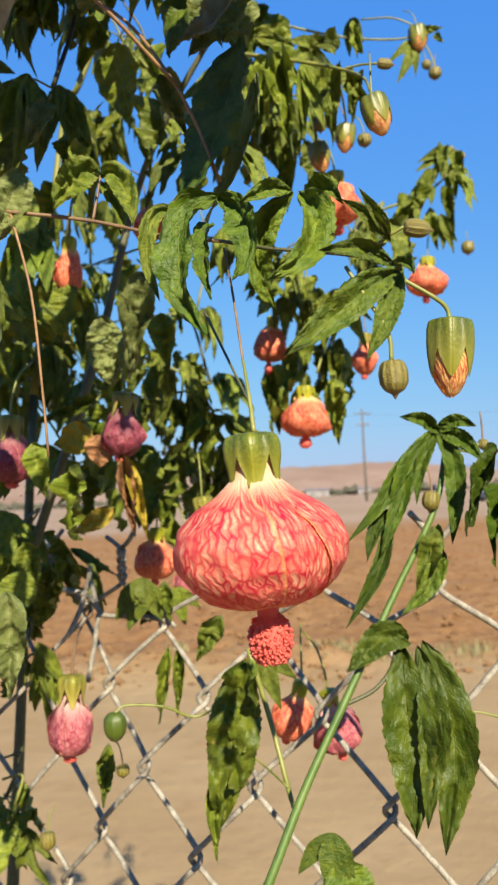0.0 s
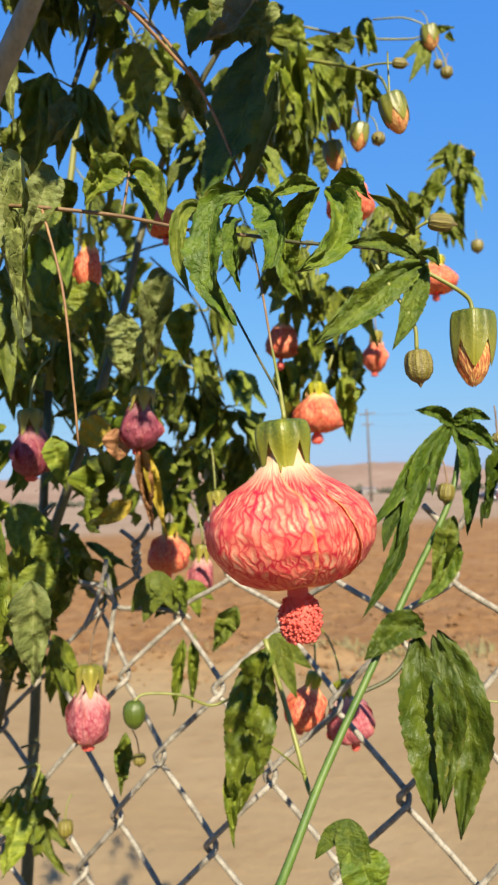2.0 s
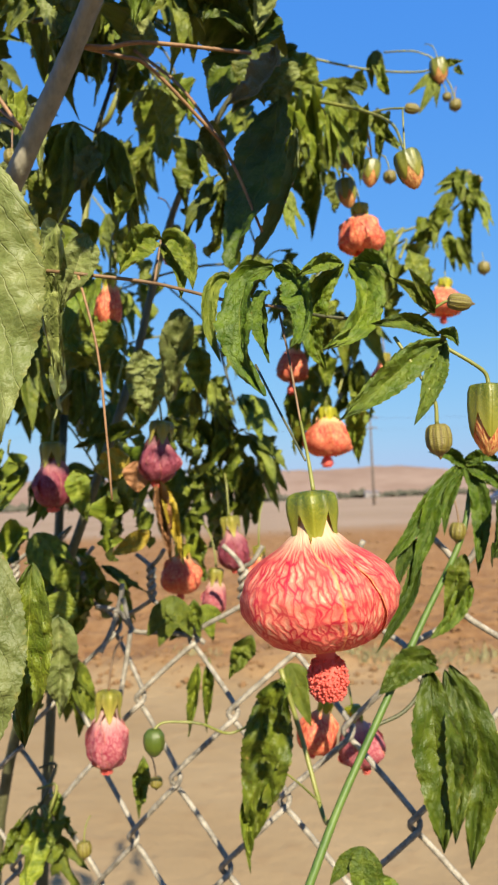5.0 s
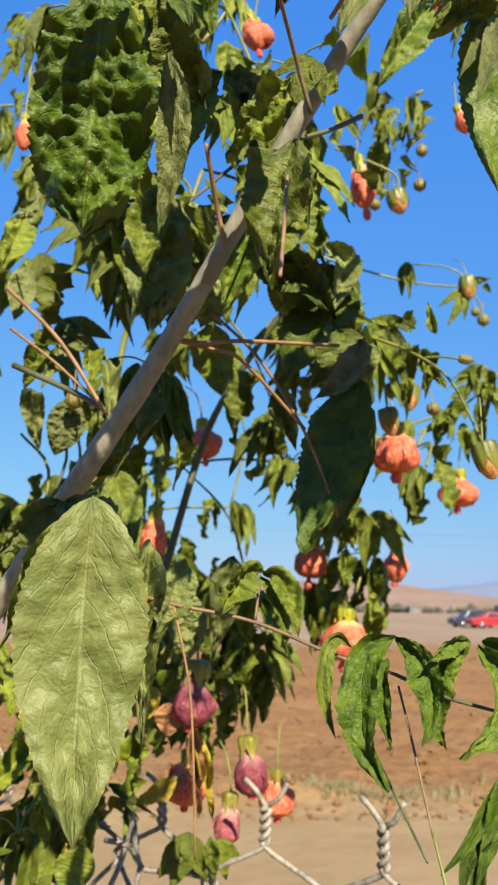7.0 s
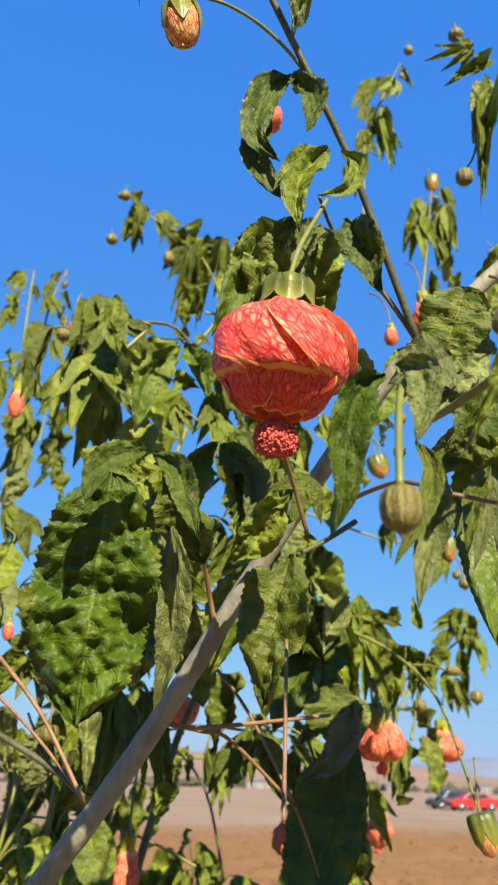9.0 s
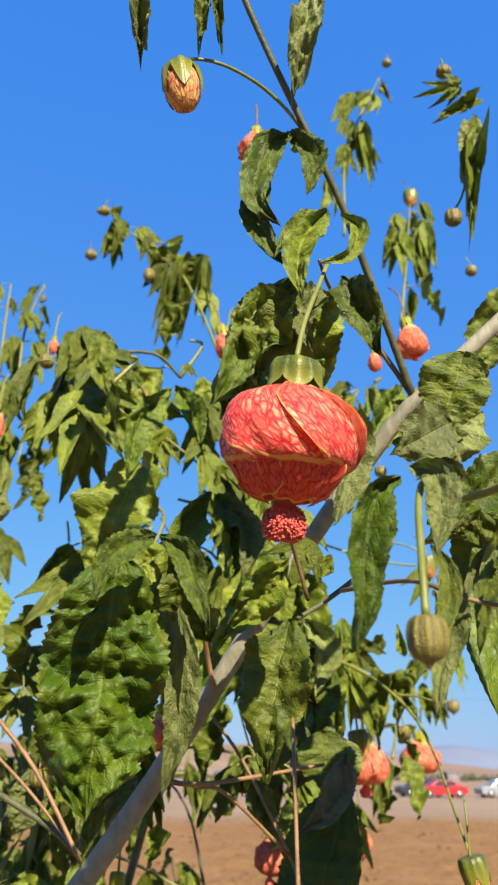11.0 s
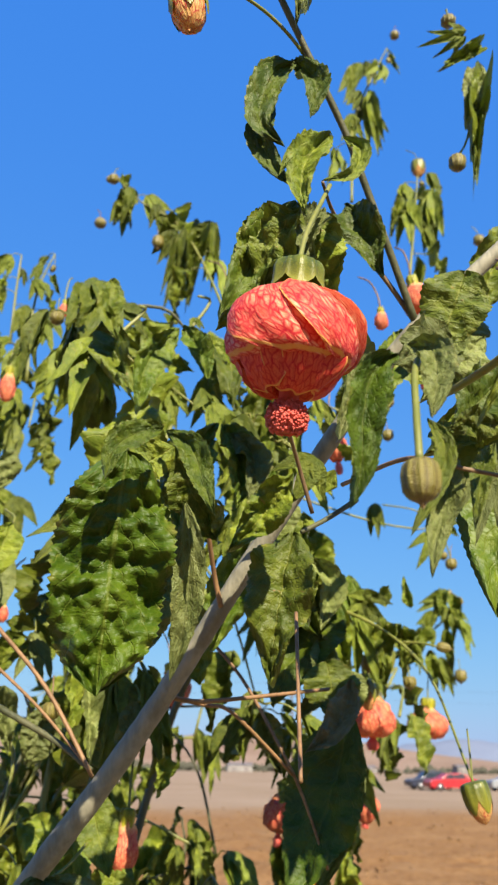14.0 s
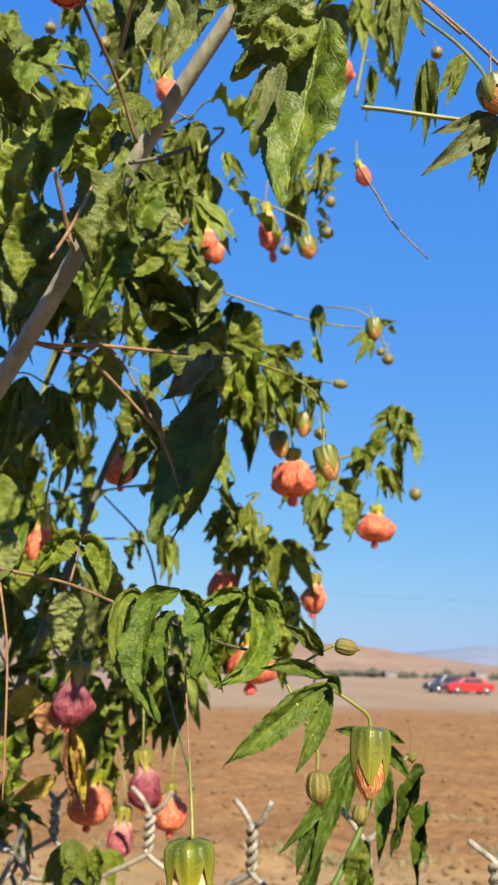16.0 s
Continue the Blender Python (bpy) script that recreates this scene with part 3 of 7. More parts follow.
# ---- flowers and buds ----
def petal_cup(profile, petals, spread, seed, crumple=0.04, rows=22, cols=19, flare=0.05, twist=0.25):
    """Overlapping petals that hang from the origin. profile: pairs of depth and radius; every petal tucks one edge under its neighbour."""
    g = random.Random(seed)
    depth, radius = np.array([p[0] for p in profile]), np.array([p[1] for p in profile])
    knots = np.linspace(0, 1, len(profile))
    out = []
    for k in range(petals):
        start, ph = 2 * math.pi * k / petals + g.uniform(-0.1, 0.1), [g.uniform(0, 6.28) for _ in range(5)]
        reach = g.uniform(0.92, 1.0)
        verts, uvs = [], []
        for r in range(rows):
            v = r / (rows - 1)
            for c in range(cols):
                u = 2 * c / (cols - 1) - 1
                vv = min(1, v * reach * (1 - 0.16 * u * u * v))
                rr = float(np.interp(vv, knots, radius))
                zz = float(np.interp(vv, knots, depth))
                big = float(radius.max())
                off = flare * big * (u * 0.9 + 0.25 * (k % 2)) * min(1, 3 * v)
                off += crumple * big * (math.sin(7 * u + ph[0]) * math.sin(6 * v + ph[1]) + 0.6 * math.sin(15 * u + 4 * v + ph[2]) * math.sin(11 * v + ph[3])) * v
                off += crumple * 1.4 * big * abs(u) ** 4 * math.sin(9 * v + ph[4])
                a = start + spread * 0.5 * u * (0.34 + 0.66 * min(1, 3.0 * v) ** 0.8) + twist * v
                rr = max(rr + off, 0.02 * big)
                verts.append((rr * math.cos(a), rr * math.sin(a), -zz + 0.3 * off))
                uvs.append((0.5 + 0.5 * u, v))
        out.append((verts, grid_faces(rows, cols), uvs))
    return merge(out)


def bell_petals(profile, seed):
    """Five petals of the open bell: a broad one, a middle one tucked behind it, one with a rolled rim that sweeps across, and two behind."""
    g = random.Random(seed)
    depth, radius = np.array([p[0] for p in profile]), np.array([p[1] for p in profile])
    knots, rows, cols, out = np.linspace(0, 1, len(profile)), 40, 33, []
    for centre, sweep, spread, lift, roll, reach in ((203, 12, 142, 0.016, 0.0, 1.0), (290, 18, 92, -0.010, 0.0, 0.97), (338, 40, 104, 0.002, 0.006, 0.94), (45, 0, 110, -0.012, 0.0, 0.97), (118, 0, 120, 0.008, 0.0, 0.96)):
        ph, verts, uvs = [g.uniform(0, 6.28) for _ in range(6)], [], []
        for r in range(rows):
            v = r / (rows - 1)
            for c in range(cols):
                u = 2 * c / (cols - 1) - 1
                vv = min(1, v * reach * (1 - 0.10 * u * u * v))
                rr, zz = float(np.interp(vv, knots, radius)), float(np.interp(vv, knots, depth))
                off = lift * min(1, 3 * v) + roll * math.exp(-(((u + 1) / 0.16) ** 2)) * min(1, 2.5 * v) * (1.2 - v)
                off += (0.022 if centre < 250 else 0.012) * (math.sin(6 * u + ph[0]) * math.sin(5 * v + ph[1]) + 0.7 * math.sin(12 * u + 3 * v + ph[2]) * math.sin(9 * v + ph[3])) * v
                off += 0.016 * noise.noise(Vector((5 * u + ph[4], 7 * v, ph[5]))) * min(1, 2 * v)
                a = radians(centre + sweep * v) + radians(spread) * 0.5 * u * (0.44 + 0.56 * min(1, 2.6 * v) ** 0.8)
                rr = max(rr + off, 0.03)
                verts.append((rr * math.cos(a), rr * math.sin(a), -zz + 0.2 * off))
                uvs.append((0.5 + 0.5 * u, v))
        out.append((verts, grid_faces(rows, cols), uvs))
    return merge(out)


def ribbed(profile, ribs, ridge, seed=0, rows=16, cols=40, lobes=0.0):
    """A ribbed skin of revolution that hangs from the origin; lobes: how deep its lower rim is cut into points."""
    depth, radius = [p[0] for p in profile], [p[1] for p in profile]
    knots = np.linspace(0, 1, len(profile))
    verts, uvs = [], []
    for r in range(rows):
        v = r / (rows - 1)
        for c in range(cols):
            a = 2 * math.pi * c / cols
            s = abs(math.cos(ribs * a / 2))
            apart = abs((a * ribs / (2 * math.pi) + 0.5) % 1.0 - 0.5) * 2
            vv = v * (1 - lobes * apart**1.5 * v)
            rr = float(np.interp(vv, knots, radius)) * (1 + ridge * (s**4 - 0.4 + 0.5 * (1 - s) ** 6) * math.sin(math.pi * min(1, 0.15 + 0.85 * v)) )
            verts.append((rr * math.cos(a), rr * math.sin(a), -float(np.interp(vv, knots, depth))))
            uvs.append((c / cols, v))
    return verts, grid_faces(rows, cols, closed=True), uvs


PROFILES = {
    "bell": [(0.16, 0.10), (0.27, 0.135), (0.36, 0.23), (0.44, 0.365), (0.53, 0.465), (0.64, 0.505), (0.76, 0.49), (0.87, 0.42), (0.96, 0.31), (1.0, 0.20)],
    "globe": [(0.17, 0.13), (0.19, 0.22), (0.245, 0.33), (0.34, 0.43), (0.47, 0.500), (0.60, 0.515), (0.70, 0.490), (0.755, 0.43), (0.755, 0.36)],
    "bowl": [(0.30, 0.22), (0.45, 0.33), (0.62, 0.405), (0.74, 0.41), (0.86, 0.345), (0.95, 0.26), (1.0, 0.17)],
    "puff": [(0.20, 0.12), (0.31, 0.20), (0.43, 0.34), (0.58, 0.44), (0.74, 0.47), (0.88, 0.40), (0.97, 0.27), (1.0, 0.15)],
    "closed": [(0.20, 0.12), (0.34, 0.20), (0.50, 0.30), (0.66, 0.34), (0.82, 0.28), (0.94, 0.17), (1.0, 0.07)],
    "spent": [(0.24, 0.10), (0.36, 0.16), (0.52, 0.27), (0.68, 0.31), (0.82, 0.28), (0.93, 0.18), (1.0, 0.05)],
}
CALYX_CUP = [(0.0, 0.02), (0.006, 0.10), (0.025, 0.145), (0.08, 0.160), (0.15, 0.158), (0.22, 0.148), (0.29, 0.146), (0.39, 0.165)]
CALYX_SPLAYED = [(0.0, 0.02), (0.006, 0.10), (0.025, 0.150), (0.08, 0.176), (0.14, 0.178), (0.19, 0.184), (0.22, 0.196), (0.25, 0.208)]
FLOWER_PARTS = {}


def anther_column(length, width, count, seed):
    """The column that hangs out of the flower: a bare neck, then a tuft of small round anthers on short threads."""
    g = random.Random(seed)
    verts, faces = tube_data([Vector((0, 0, -length * t / 5)) for t in range(6)], width * 0.26, width * 0.24, 10)
    verts = [tuple(v) for v in verts]
    start = len(verts)
    for i in range(9):
        t = 0.40 + 0.62 * i / 8
        r = width * 0.43 * math.sqrt(max(0.01, 1 - ((t - 0.74) / 0.36) ** 2))
        verts += [(r * math.cos(k * math.pi / 6), r * math.sin(k * math.pi / 6), -length * t) for k in range(12)]
    faces += [tuple(q) for q in grid_faces(9, 12, start, closed=True)]
    for _ in range(count):
        t, a = g.random() ** 0.7 * 0.62 + 0.40, g.uniform(0, 6.28)
        r = width * 0.5 * math.sqrt(max(0.04, 1 - ((t - 0.74) / 0.36) ** 2)) * g.uniform(0.86, 1.05)
        c = Vector((r * math.cos(a), r * math.sin(a), -length * t))
        s, n = width * g.uniform(0.030, 0.056), len(verts)
        root = Vector((0.3 * c.x, 0.3 * c.y, c.z + 0.05 * length))
        for q in ((1, 0, 0), (0, 1, 0), (-1, 0, 0), (0, -1, 0), (0, 0, 1), (0, 0, -1)):
            verts.append(tuple(c + Vector(q) * s))
        verts += [tuple(root), tuple(c + Vector((0, 0, s * 0.3))), tuple(c - Vector((0, 0, s * 0.3)))]
        faces += [(n + i, n + (i + 1) % 4, n + 4) for i in range(4)] + [(n + (i + 1) % 4, n + i, n + 5) for i in range(4)] + [(n + 6, n + 7, n + 8)]
    return verts, faces


def flower(kind, at, length, tilt=(0, 0), spin=0.0, material=None, column=0.3, seed=0, wide=1.0, near=False, label="", dull=False, hang=0.03):
    """A hanging lantern flower: petals, and under them a calyx and a column of anthers. at: the top of its calyx; length: calyx to mouth."""
    material = material or (PETAL if near else PETAL_FAR)
    key = (kind, seed % 4, material.name, column, near, dull)
    if key not in FLOWER_PARTS:
        crumple = {"bell": 0.05, "globe": 0.04, "puff": 0.10, "closed": 0.11, "spent": 0.13}[kind]
        hi = (34, 27) if near else (18, 13)
        twist, flare = (1.35, -0.085) if kind == "globe" else (0.3, 0.06)
        shape = bell_petals(PROFILES[kind], seed) if kind == "bell" else petal_cup(PROFILES[kind], 5, 1.95, seed, crumple, *hi, flare=flare, twist=twist)
        cup = mesh_of("petals", *shape[:2], material, shape[2])
        scale = {"bell": 1.0, "globe": 1.05, "spent": 1.22}.get(kind, 1.12)
        skin = ribbed(CALYX_SPLAYED if kind == "globe" else CALYX_CUP, 5, 0.16, lobes=0.35 if kind == "globe" else 0.46, rows=20, cols=60)
        sepals = mesh_of("calyx", [(x * scale, y * scale, z) for x, y, z in skin[0]], skin[1], CALYX_DULL if dull else CALYX if near else CALYX_FRESH, skin[2])
        stamens = mesh_of("anther_column", *anther_column(column + 0.12, (0.31 if kind == "globe" else 0.25) if column > 0.2 else 0.2, 760 if near else 90, seed), ANTHER) if column else None
        inner = None
        if kind == "globe":
            bowl = petal_cup(PROFILES["bowl"], 5, 1.6, seed + 3, 0.07, 26, 21, flare=0.07, twist=0.2)
            inner = mesh_of("inner_petals", *bowl[:2], PETAL_INNER, bowl[2])
        FLOWER_PARTS[key] = cup, sepals, stamens, inner
    cup, sepals, stamens, inner = FLOWER_PARTS[key]
    m = Matrix.Translation(at) @ pose(0, 0, 0, tilt[0], tilt[1], 0) @ pose(0, 0, 0, 0, 0, spin) @ Matrix.Diagonal((length * wide, length * wide, length, 1))
    ob = child("flower", cup, shrub, m, label)
    child("calyx", sepals, ob, pose(0, 0, 0.05 if kind == "globe" else 0, 0, 0, 54 - spin) if near else None, label="green five-lobed calyx")
    if inner:
        child("inner_petals", inner, ob, label="orange-red inner petals below the rolled hem")
    if stamens:
        child("anther_column", stamens, ob, Matrix.Translation((0, 0, -0.83 if kind == "globe" else -0.86)), label="red anther column")
    if hang:
        hanging_stalk(at, hang, seed + int(spin), 0.0007)
    return ob


BUD_PARTS = {}


def hanging_stalk(at, long, seed, radius):
    """A thin bent stalk from a flower or bud up into the leaves."""
    g, a = random.Random(seed + int(abs(at[0]) * 9000)), Vector(at)
    side = Vector((g.uniform(-0.5, 0.3), g.uniform(0.1, 0.6), 0))
    stalk([a - Vector((0, 0, 0.0008)), a + Vector((0, 0, long * 0.35)) + side * long * 0.12, a + Vector((0, 0, long * 0.75)) + side * long * 0.45, a + Vector((0, 0, long)) + side * long], radius, radius * 0.8, STEM if g.random() < 0.6 else TWIG)



def bud(kind, at, length, wide, tilt=(0, 0), spin=0.0, label="", hang=0.0):
    """A hanging bud. opening: ribbed calyx with petal tips; small: closed ribbed ball with a point; fruit: smooth green."""
    if kind not in BUD_PARTS:
        if kind == "opening":
            skin = ribbed([(0, 0.06), (0.01, 0.34), (0.035, 0.440), (0.13, 0.480), (0.32, 0.490), (0.48, 0.475), (0.62, 0.440), (0.75, 0.385)], 5, 0.12, lobes=0.36, rows=24, cols=60)
            tip = petal_cup([(0.30, 0.37), (0.5, 0.415), (0.66, 0.385), (0.8, 0.30), (0.93, 0.15), (1.0, 0.02)], 5, 1.7, 3, 0.03, flare=0.06, twist=0.9)
            BUD_PARTS[kind] = mesh_of("bud_calyx", *skin[:2], BUD_GREEN, skin[2]), mesh_of("petal_tip", *tip[:2], PETAL_BUD, tip[2])
        elif kind == "bursting":
            skin = ribbed([(0, 0.06), (0.01, 0.22), (0.05, 0.34), (0.16, 0.43), (0.32, 0.47), (0.55, 0.49), (0.75, 0.44)], 5, 0.12, lobes=0.45, rows=24, cols=60)
            tip = petal_cup([(0.14, 0.28), (0.3, 0.38), (0.5, 0.42), (0.7, 0.40), (0.88, 0.28), (0.97, 0.14), (1.0, 0.03)], 5, 1.7, 3, 0.03, flare=0.05, twist=0.6)
            BUD_PARTS[kind] = mesh_of("bud_calyx", *skin[:2], CALYX, skin[2]), mesh_of("petal_tip", *tip[:2], PETAL_BUD, tip[2])
        elif kind == "small":
            skin = ribbed([(0, 0.06), (0.02, 0.3), (0.12, 0.44), (0.35, 0.5), (0.6, 0.48), (0.78, 0.34), (0.87, 0.12), (1.0, 0.02)], 10, 0.13, rows=20, cols=60)
            BUD_PARTS[kind] = mesh_of("bud_calyx", *skin[:2], BUD_SKIN, skin[2]), None
        else:
            skin = ribbed([(0, 0.06), (0.03, 0.3), (0.2, 0.47), (0.45, 0.5), (0.7, 0.45), (0.9, 0.26), (1.0, 0.03)], 8, 0.07, rows=20, cols=48)
            BUD_PARTS[kind] = mesh_of("fruit", *skin[:2], FRUIT), None
    skin, tip = BUD_PARTS[kind]
    m = Matrix.Translation(at) @ pose(0, 0, 0, tilt[0], tilt[1], 0) @ pose(0, 0, 0, 0, 0, spin) @ Matrix.Diagonal((wide, wide, length, 1))
    ob = child("flower_bud" if kind != "fruit" else "seed_pod", skin, shrub, m, label)
    if tip:
        child("petal_tip", tip, ob, label="orange red-veined petal tips")
    if hang:
        hanging_stalk(at, hang, int(spin), 0.00045)
    return ob


def stalk(points, r0=0.0006, r1=0.0005, material=None, name="flower_stalk"):
    return tube(name, points, r0, r1, material or STEM, shrub, per=5, sides=6, knobs=0.05)


# ---- foliage that nobody could count ----
MASS_V, MASS_F, MASS_T = [], [], []
LOOSE = {k: [leaf_shape(k, 900 + 10 * i + j) for j in range(5)] for i, k in enumerate(("tri", "limp", "narrow", "ovate"))}


def mass_leaf(kind, j, m):
    v, f, t = LOOSE[kind][j % 5]
    n = sum(len(b) for b in MASS_V)
    a = np.array(v) @ np.array(m.to_3x3()).T + np.array(m.translation)
    MASS_V.append(a)
    MASS_F.extend([tuple(i + n for i in q) for q in f])
    MASS_T.extend(t)


def thicket(centre, size, count, seed, length=0.055, twigs=6, parts=0):
    """Bunches of leaves that hang from nodes in an uneven cloud, with twigs through it; the first few are parts of their own."""
    g = random.Random(seed)
    c, made = Vector(centre), 0
    nodes = []
    while made < count:
        q = Vector((g.uniform(-1, 1), g.uniform(-1, 1), g.uniform(-1, 1)))
        if q.length > 1:
            continue
        node = c + Vector((q.x * size[0], q.y * size[1], q.z * size[2]))
        nodes.append(node)
        heading = g.uniform(0, 6.28)
        for k in range(g.randint(3, 6)):
            heading += g.uniform(1.2, 2.2)
            out = Vector((math.cos(heading), math.sin(heading), g.uniform(-0.5, 0.6)))
            far = length * g.uniform(0.4, 1.3)
            p = node + out * length * g.uniform(0.15, 0.45)
            down = (Vector((0, 0, -1)) + out * g.uniform(0.0, 0.9)).normalized()
            face = Vector((out.x * 0.5 + g.gauss(0.4, 0.7), -1, g.gauss(0.6, 0.6)))
            kind = g.choice(("tri", "limp", "limp", "narrow", "narrow", "ovate"))
            w = far * {"tri": 0.9, "limp": 0.9, "narrow": 0.40, "ovate": 0.46}[kind]
            if made < parts:
                leaf(kind, p, p + down * far, w if kind in ("narrow", "ovate") else w * 0.8, face, turn=g.randrange(6))
                stalk([node, (node + p) / 2 + Vector((0, 0, 0.003)), p], 0.0006, 0.0005, name="leaf_stalk")
            else:
                mass_leaf(kind, g.randrange(5), leaf_pose(p, p + down * far, w, face))
            made += 1
    for i in range(twigs):
        a, b = g.choice(nodes), g.choice(nodes)
        if (a - b).length < 0.6 * max(size):
            b = a + Vector((g.uniform(-0.4, 0.4) * size[0], 0.0, 0.5 * size[2]))
        tube("twig", [a, (a + b) / 2 + Vector((0.01, 0.005, 0.012)), b], 0.0013, 0.0008, STEM_DARK if i % 2 else STEM, shrub, per=4, sides=5)


def spray(points, count, seed, length=0.035, buds=2, radius=0.0009, hang=0.35, material=None):
    """A young shoot with limp leaves along it and small buds at its end."""
    g = random.Random(seed)
    line = bezier_line(points, 8)
    tube("shoot", points, radius, radius * 0.5, STEM, shrub, per=6, sides=6)
    for i in range(count):
        p = line[int((0.25 + 0.75 * i / max(1, count - 1)) * (len(line) - 1))]
        out = Vector((g.uniform(-1, 1), g.uniform(-0.6, 0.6), g.uniform(-0.2, 0.35))).normalized()
        far = length * g.uniform(0.6, 1.15) * (1 - 0.35 * i / max(1, count))
        q = p + out * far * 0.3
        stalk([p, p + out * far * 0.18 + Vector((0, 0, 0.0015)), q], 0.0005, 0.0004)
        down = (Vector((0, 0, -1)) + out * hang + Vector((g.gauss(0, 0.15), g.gauss(0, 0.15), 0))).normalized()
        kind = g.choice(("tri", "limp", "limp", "narrow"))
        w = far * {"tri": 0.8, "limp": 0.75, "narrow": 0.36}[kind]
        leaf(kind, q, q + down * far, w, (g.gauss(0.2, 0.5), -1, 0.3), material=material or (LEAF_FRESH if g.random() < 0.3 else LEAF), turn=g.randrange(6))
    for i in range(buds):
        p = line[-1 - i]
        q = p + Vector((g.uniform(-0.01, 0.01), g.uniform(-0.006, 0.006), g.uniform(-0.012, 0.004)))
        stalk([p, (p + q) / 2 + Vector((0, 0, 0.002)), q], 0.0004, 0.0004)
        bud("small", q, g.uniform(0.006, 0.009), g.uniform(0.0045, 0.006), (g.uniform(-30, 30), g.uniform(-30, 30)))



# ---- ground and distance ----
def ground_height(x, y):
    """Flat track, low clods and furrows in the tilled strip, flat beyond."""
    t = max(0.0, min(1.0, (y - 6.2) / 1.2)) * max(0.0, min(1.0, (46 - y) / 12))
    rough = noise.fractal(Vector((x * 0.9, y * 0.9, 0.3)), 1.0, 2.1, 5) * 0.08 + noise.noise(Vector((x * 4, y * 4, 2))) * 0.05
    bank = 0.10 * math.exp(-(((y - 7.4) / 0.7) ** 2))
    return (rough + bank) * t + 0.008 * noise.noise(Vector((x * 1.5, y * 1.5, 9))) * (1 if y < 60 else 0)


def build_ground():
    ys = list(np.linspace(-40, -2, 10)) + [-0.6, -0.2, 0.6, 1.6, 2.4] + list(np.geomspace(2.6, 48, 170)) + list(np.geomspace(50, 4200, 30))
    verts = []
    for y in ys:
        half = max(14.0, abs(y) * 1.5 + 6)
        for u in np.linspace(-1, 1, 121):
            x = half * (0.35 * u + 0.65 * u**3)
            verts.append((x, y, ground_height(x, y)))
    me = mesh_of("ground", verts, [f[::-1] for f in grid_faces(len(ys), 121)], EARTH)
    me.flip_normals()
    tagged(new("ground", me), "sandy track, tilled field and pale stubble, with added dark earth out of view", "ground", kind="structure")


def build_hills():
    def ridge(name, far, height, material, seed, depth, label):
        verts = []
        angles = np.radians(np.linspace(-60, 60, 161))
        for r in range(9):
            v = r / 8
            for a in angles:
                h = height(math.degrees(a)) * (1 + 0.10 * noise.noise(Vector((a * 9, seed, v))) + 0.05 * noise.noise(Vector((a * 31, seed, 2 * v))))
                d = far + depth * v
                verts.append((d * math.tan(a) if abs(a) < 1.2 else 0, d, -0.5 + h * math.sin(math.pi / 2 * v) ** 1.3 + h * 0.05 * noise.noise(Vector((a * 60, v * 5, seed)))))
        tagged(new(name, mesh_of(name, verts, grid_faces(9, 161), material)), label, "hill", kind="structure")

    ridge("backdrop_hills", 1250, lambda a: 64 if a < 10 else max(16.0, 64 - 3.9 * (a - 10)), HILL, 1.0, 600, "dry pinkish-brown rolling hills across the plain")
    ridge("backdrop_ridge", 2900, lambda a: 95 + 30 * math.sin(a * 0.35 + 1.2), RIDGE, 4.0, 700, "far mountain ridge with blue haze painted into its colour")


def build_clods():
    g = random.Random(5)
    verts, faces = [], []
    for _ in range(2800):
        y = 6.6 * (40 / 6.6) ** (g.random() ** 1.5)
        x = g.uniform(-0.55, 0.75) * y
        s = g.choice((0.008, 0.011, 0.014, 0.018, 0.024, 0.032)) * g.uniform(0.6, 1.3) * (1 + y / 40)
        n = len(verts)
        z = ground_height(x, y) + s * 0.2
        for q in ((1, 0, 0), (0.2, 1, 0), (-1, 0.1, 0), (0, -1, 0), (0.1, 0, 0.9), (0, 0.1, -0.8), (0.7, 0.7, 0.35), (-0.6, -0.7, 0.4)):
            verts.append((x + q[0] * s * g.uniform(0.7, 1.3), y + q[1] * s * g.uniform(0.7, 1.3), z + q[2] * s * g.uniform(0.7, 1.2)))
        faces += [(n, n + 6, n + 4), (n + 6, n + 1, n + 4), (n + 1, n + 2, n + 4), (n + 2, n + 7, n + 4), (n + 7, n + 3, n + 4), (n + 3, n, n + 4), (n + 6, n, n + 5), (n + 1, n + 6, n + 5), (n + 2, n + 1, n + 5), (n + 7, n + 2, n + 5), (n + 3, n + 7, n + 5), (n, n + 3, n + 5)]
    tagged(new("soil_clods", mesh_of("soil_clods", verts, faces, CLOD, smooth=False)), "loose brown earth clods on the tilled strip", "soil", kind="stuff")


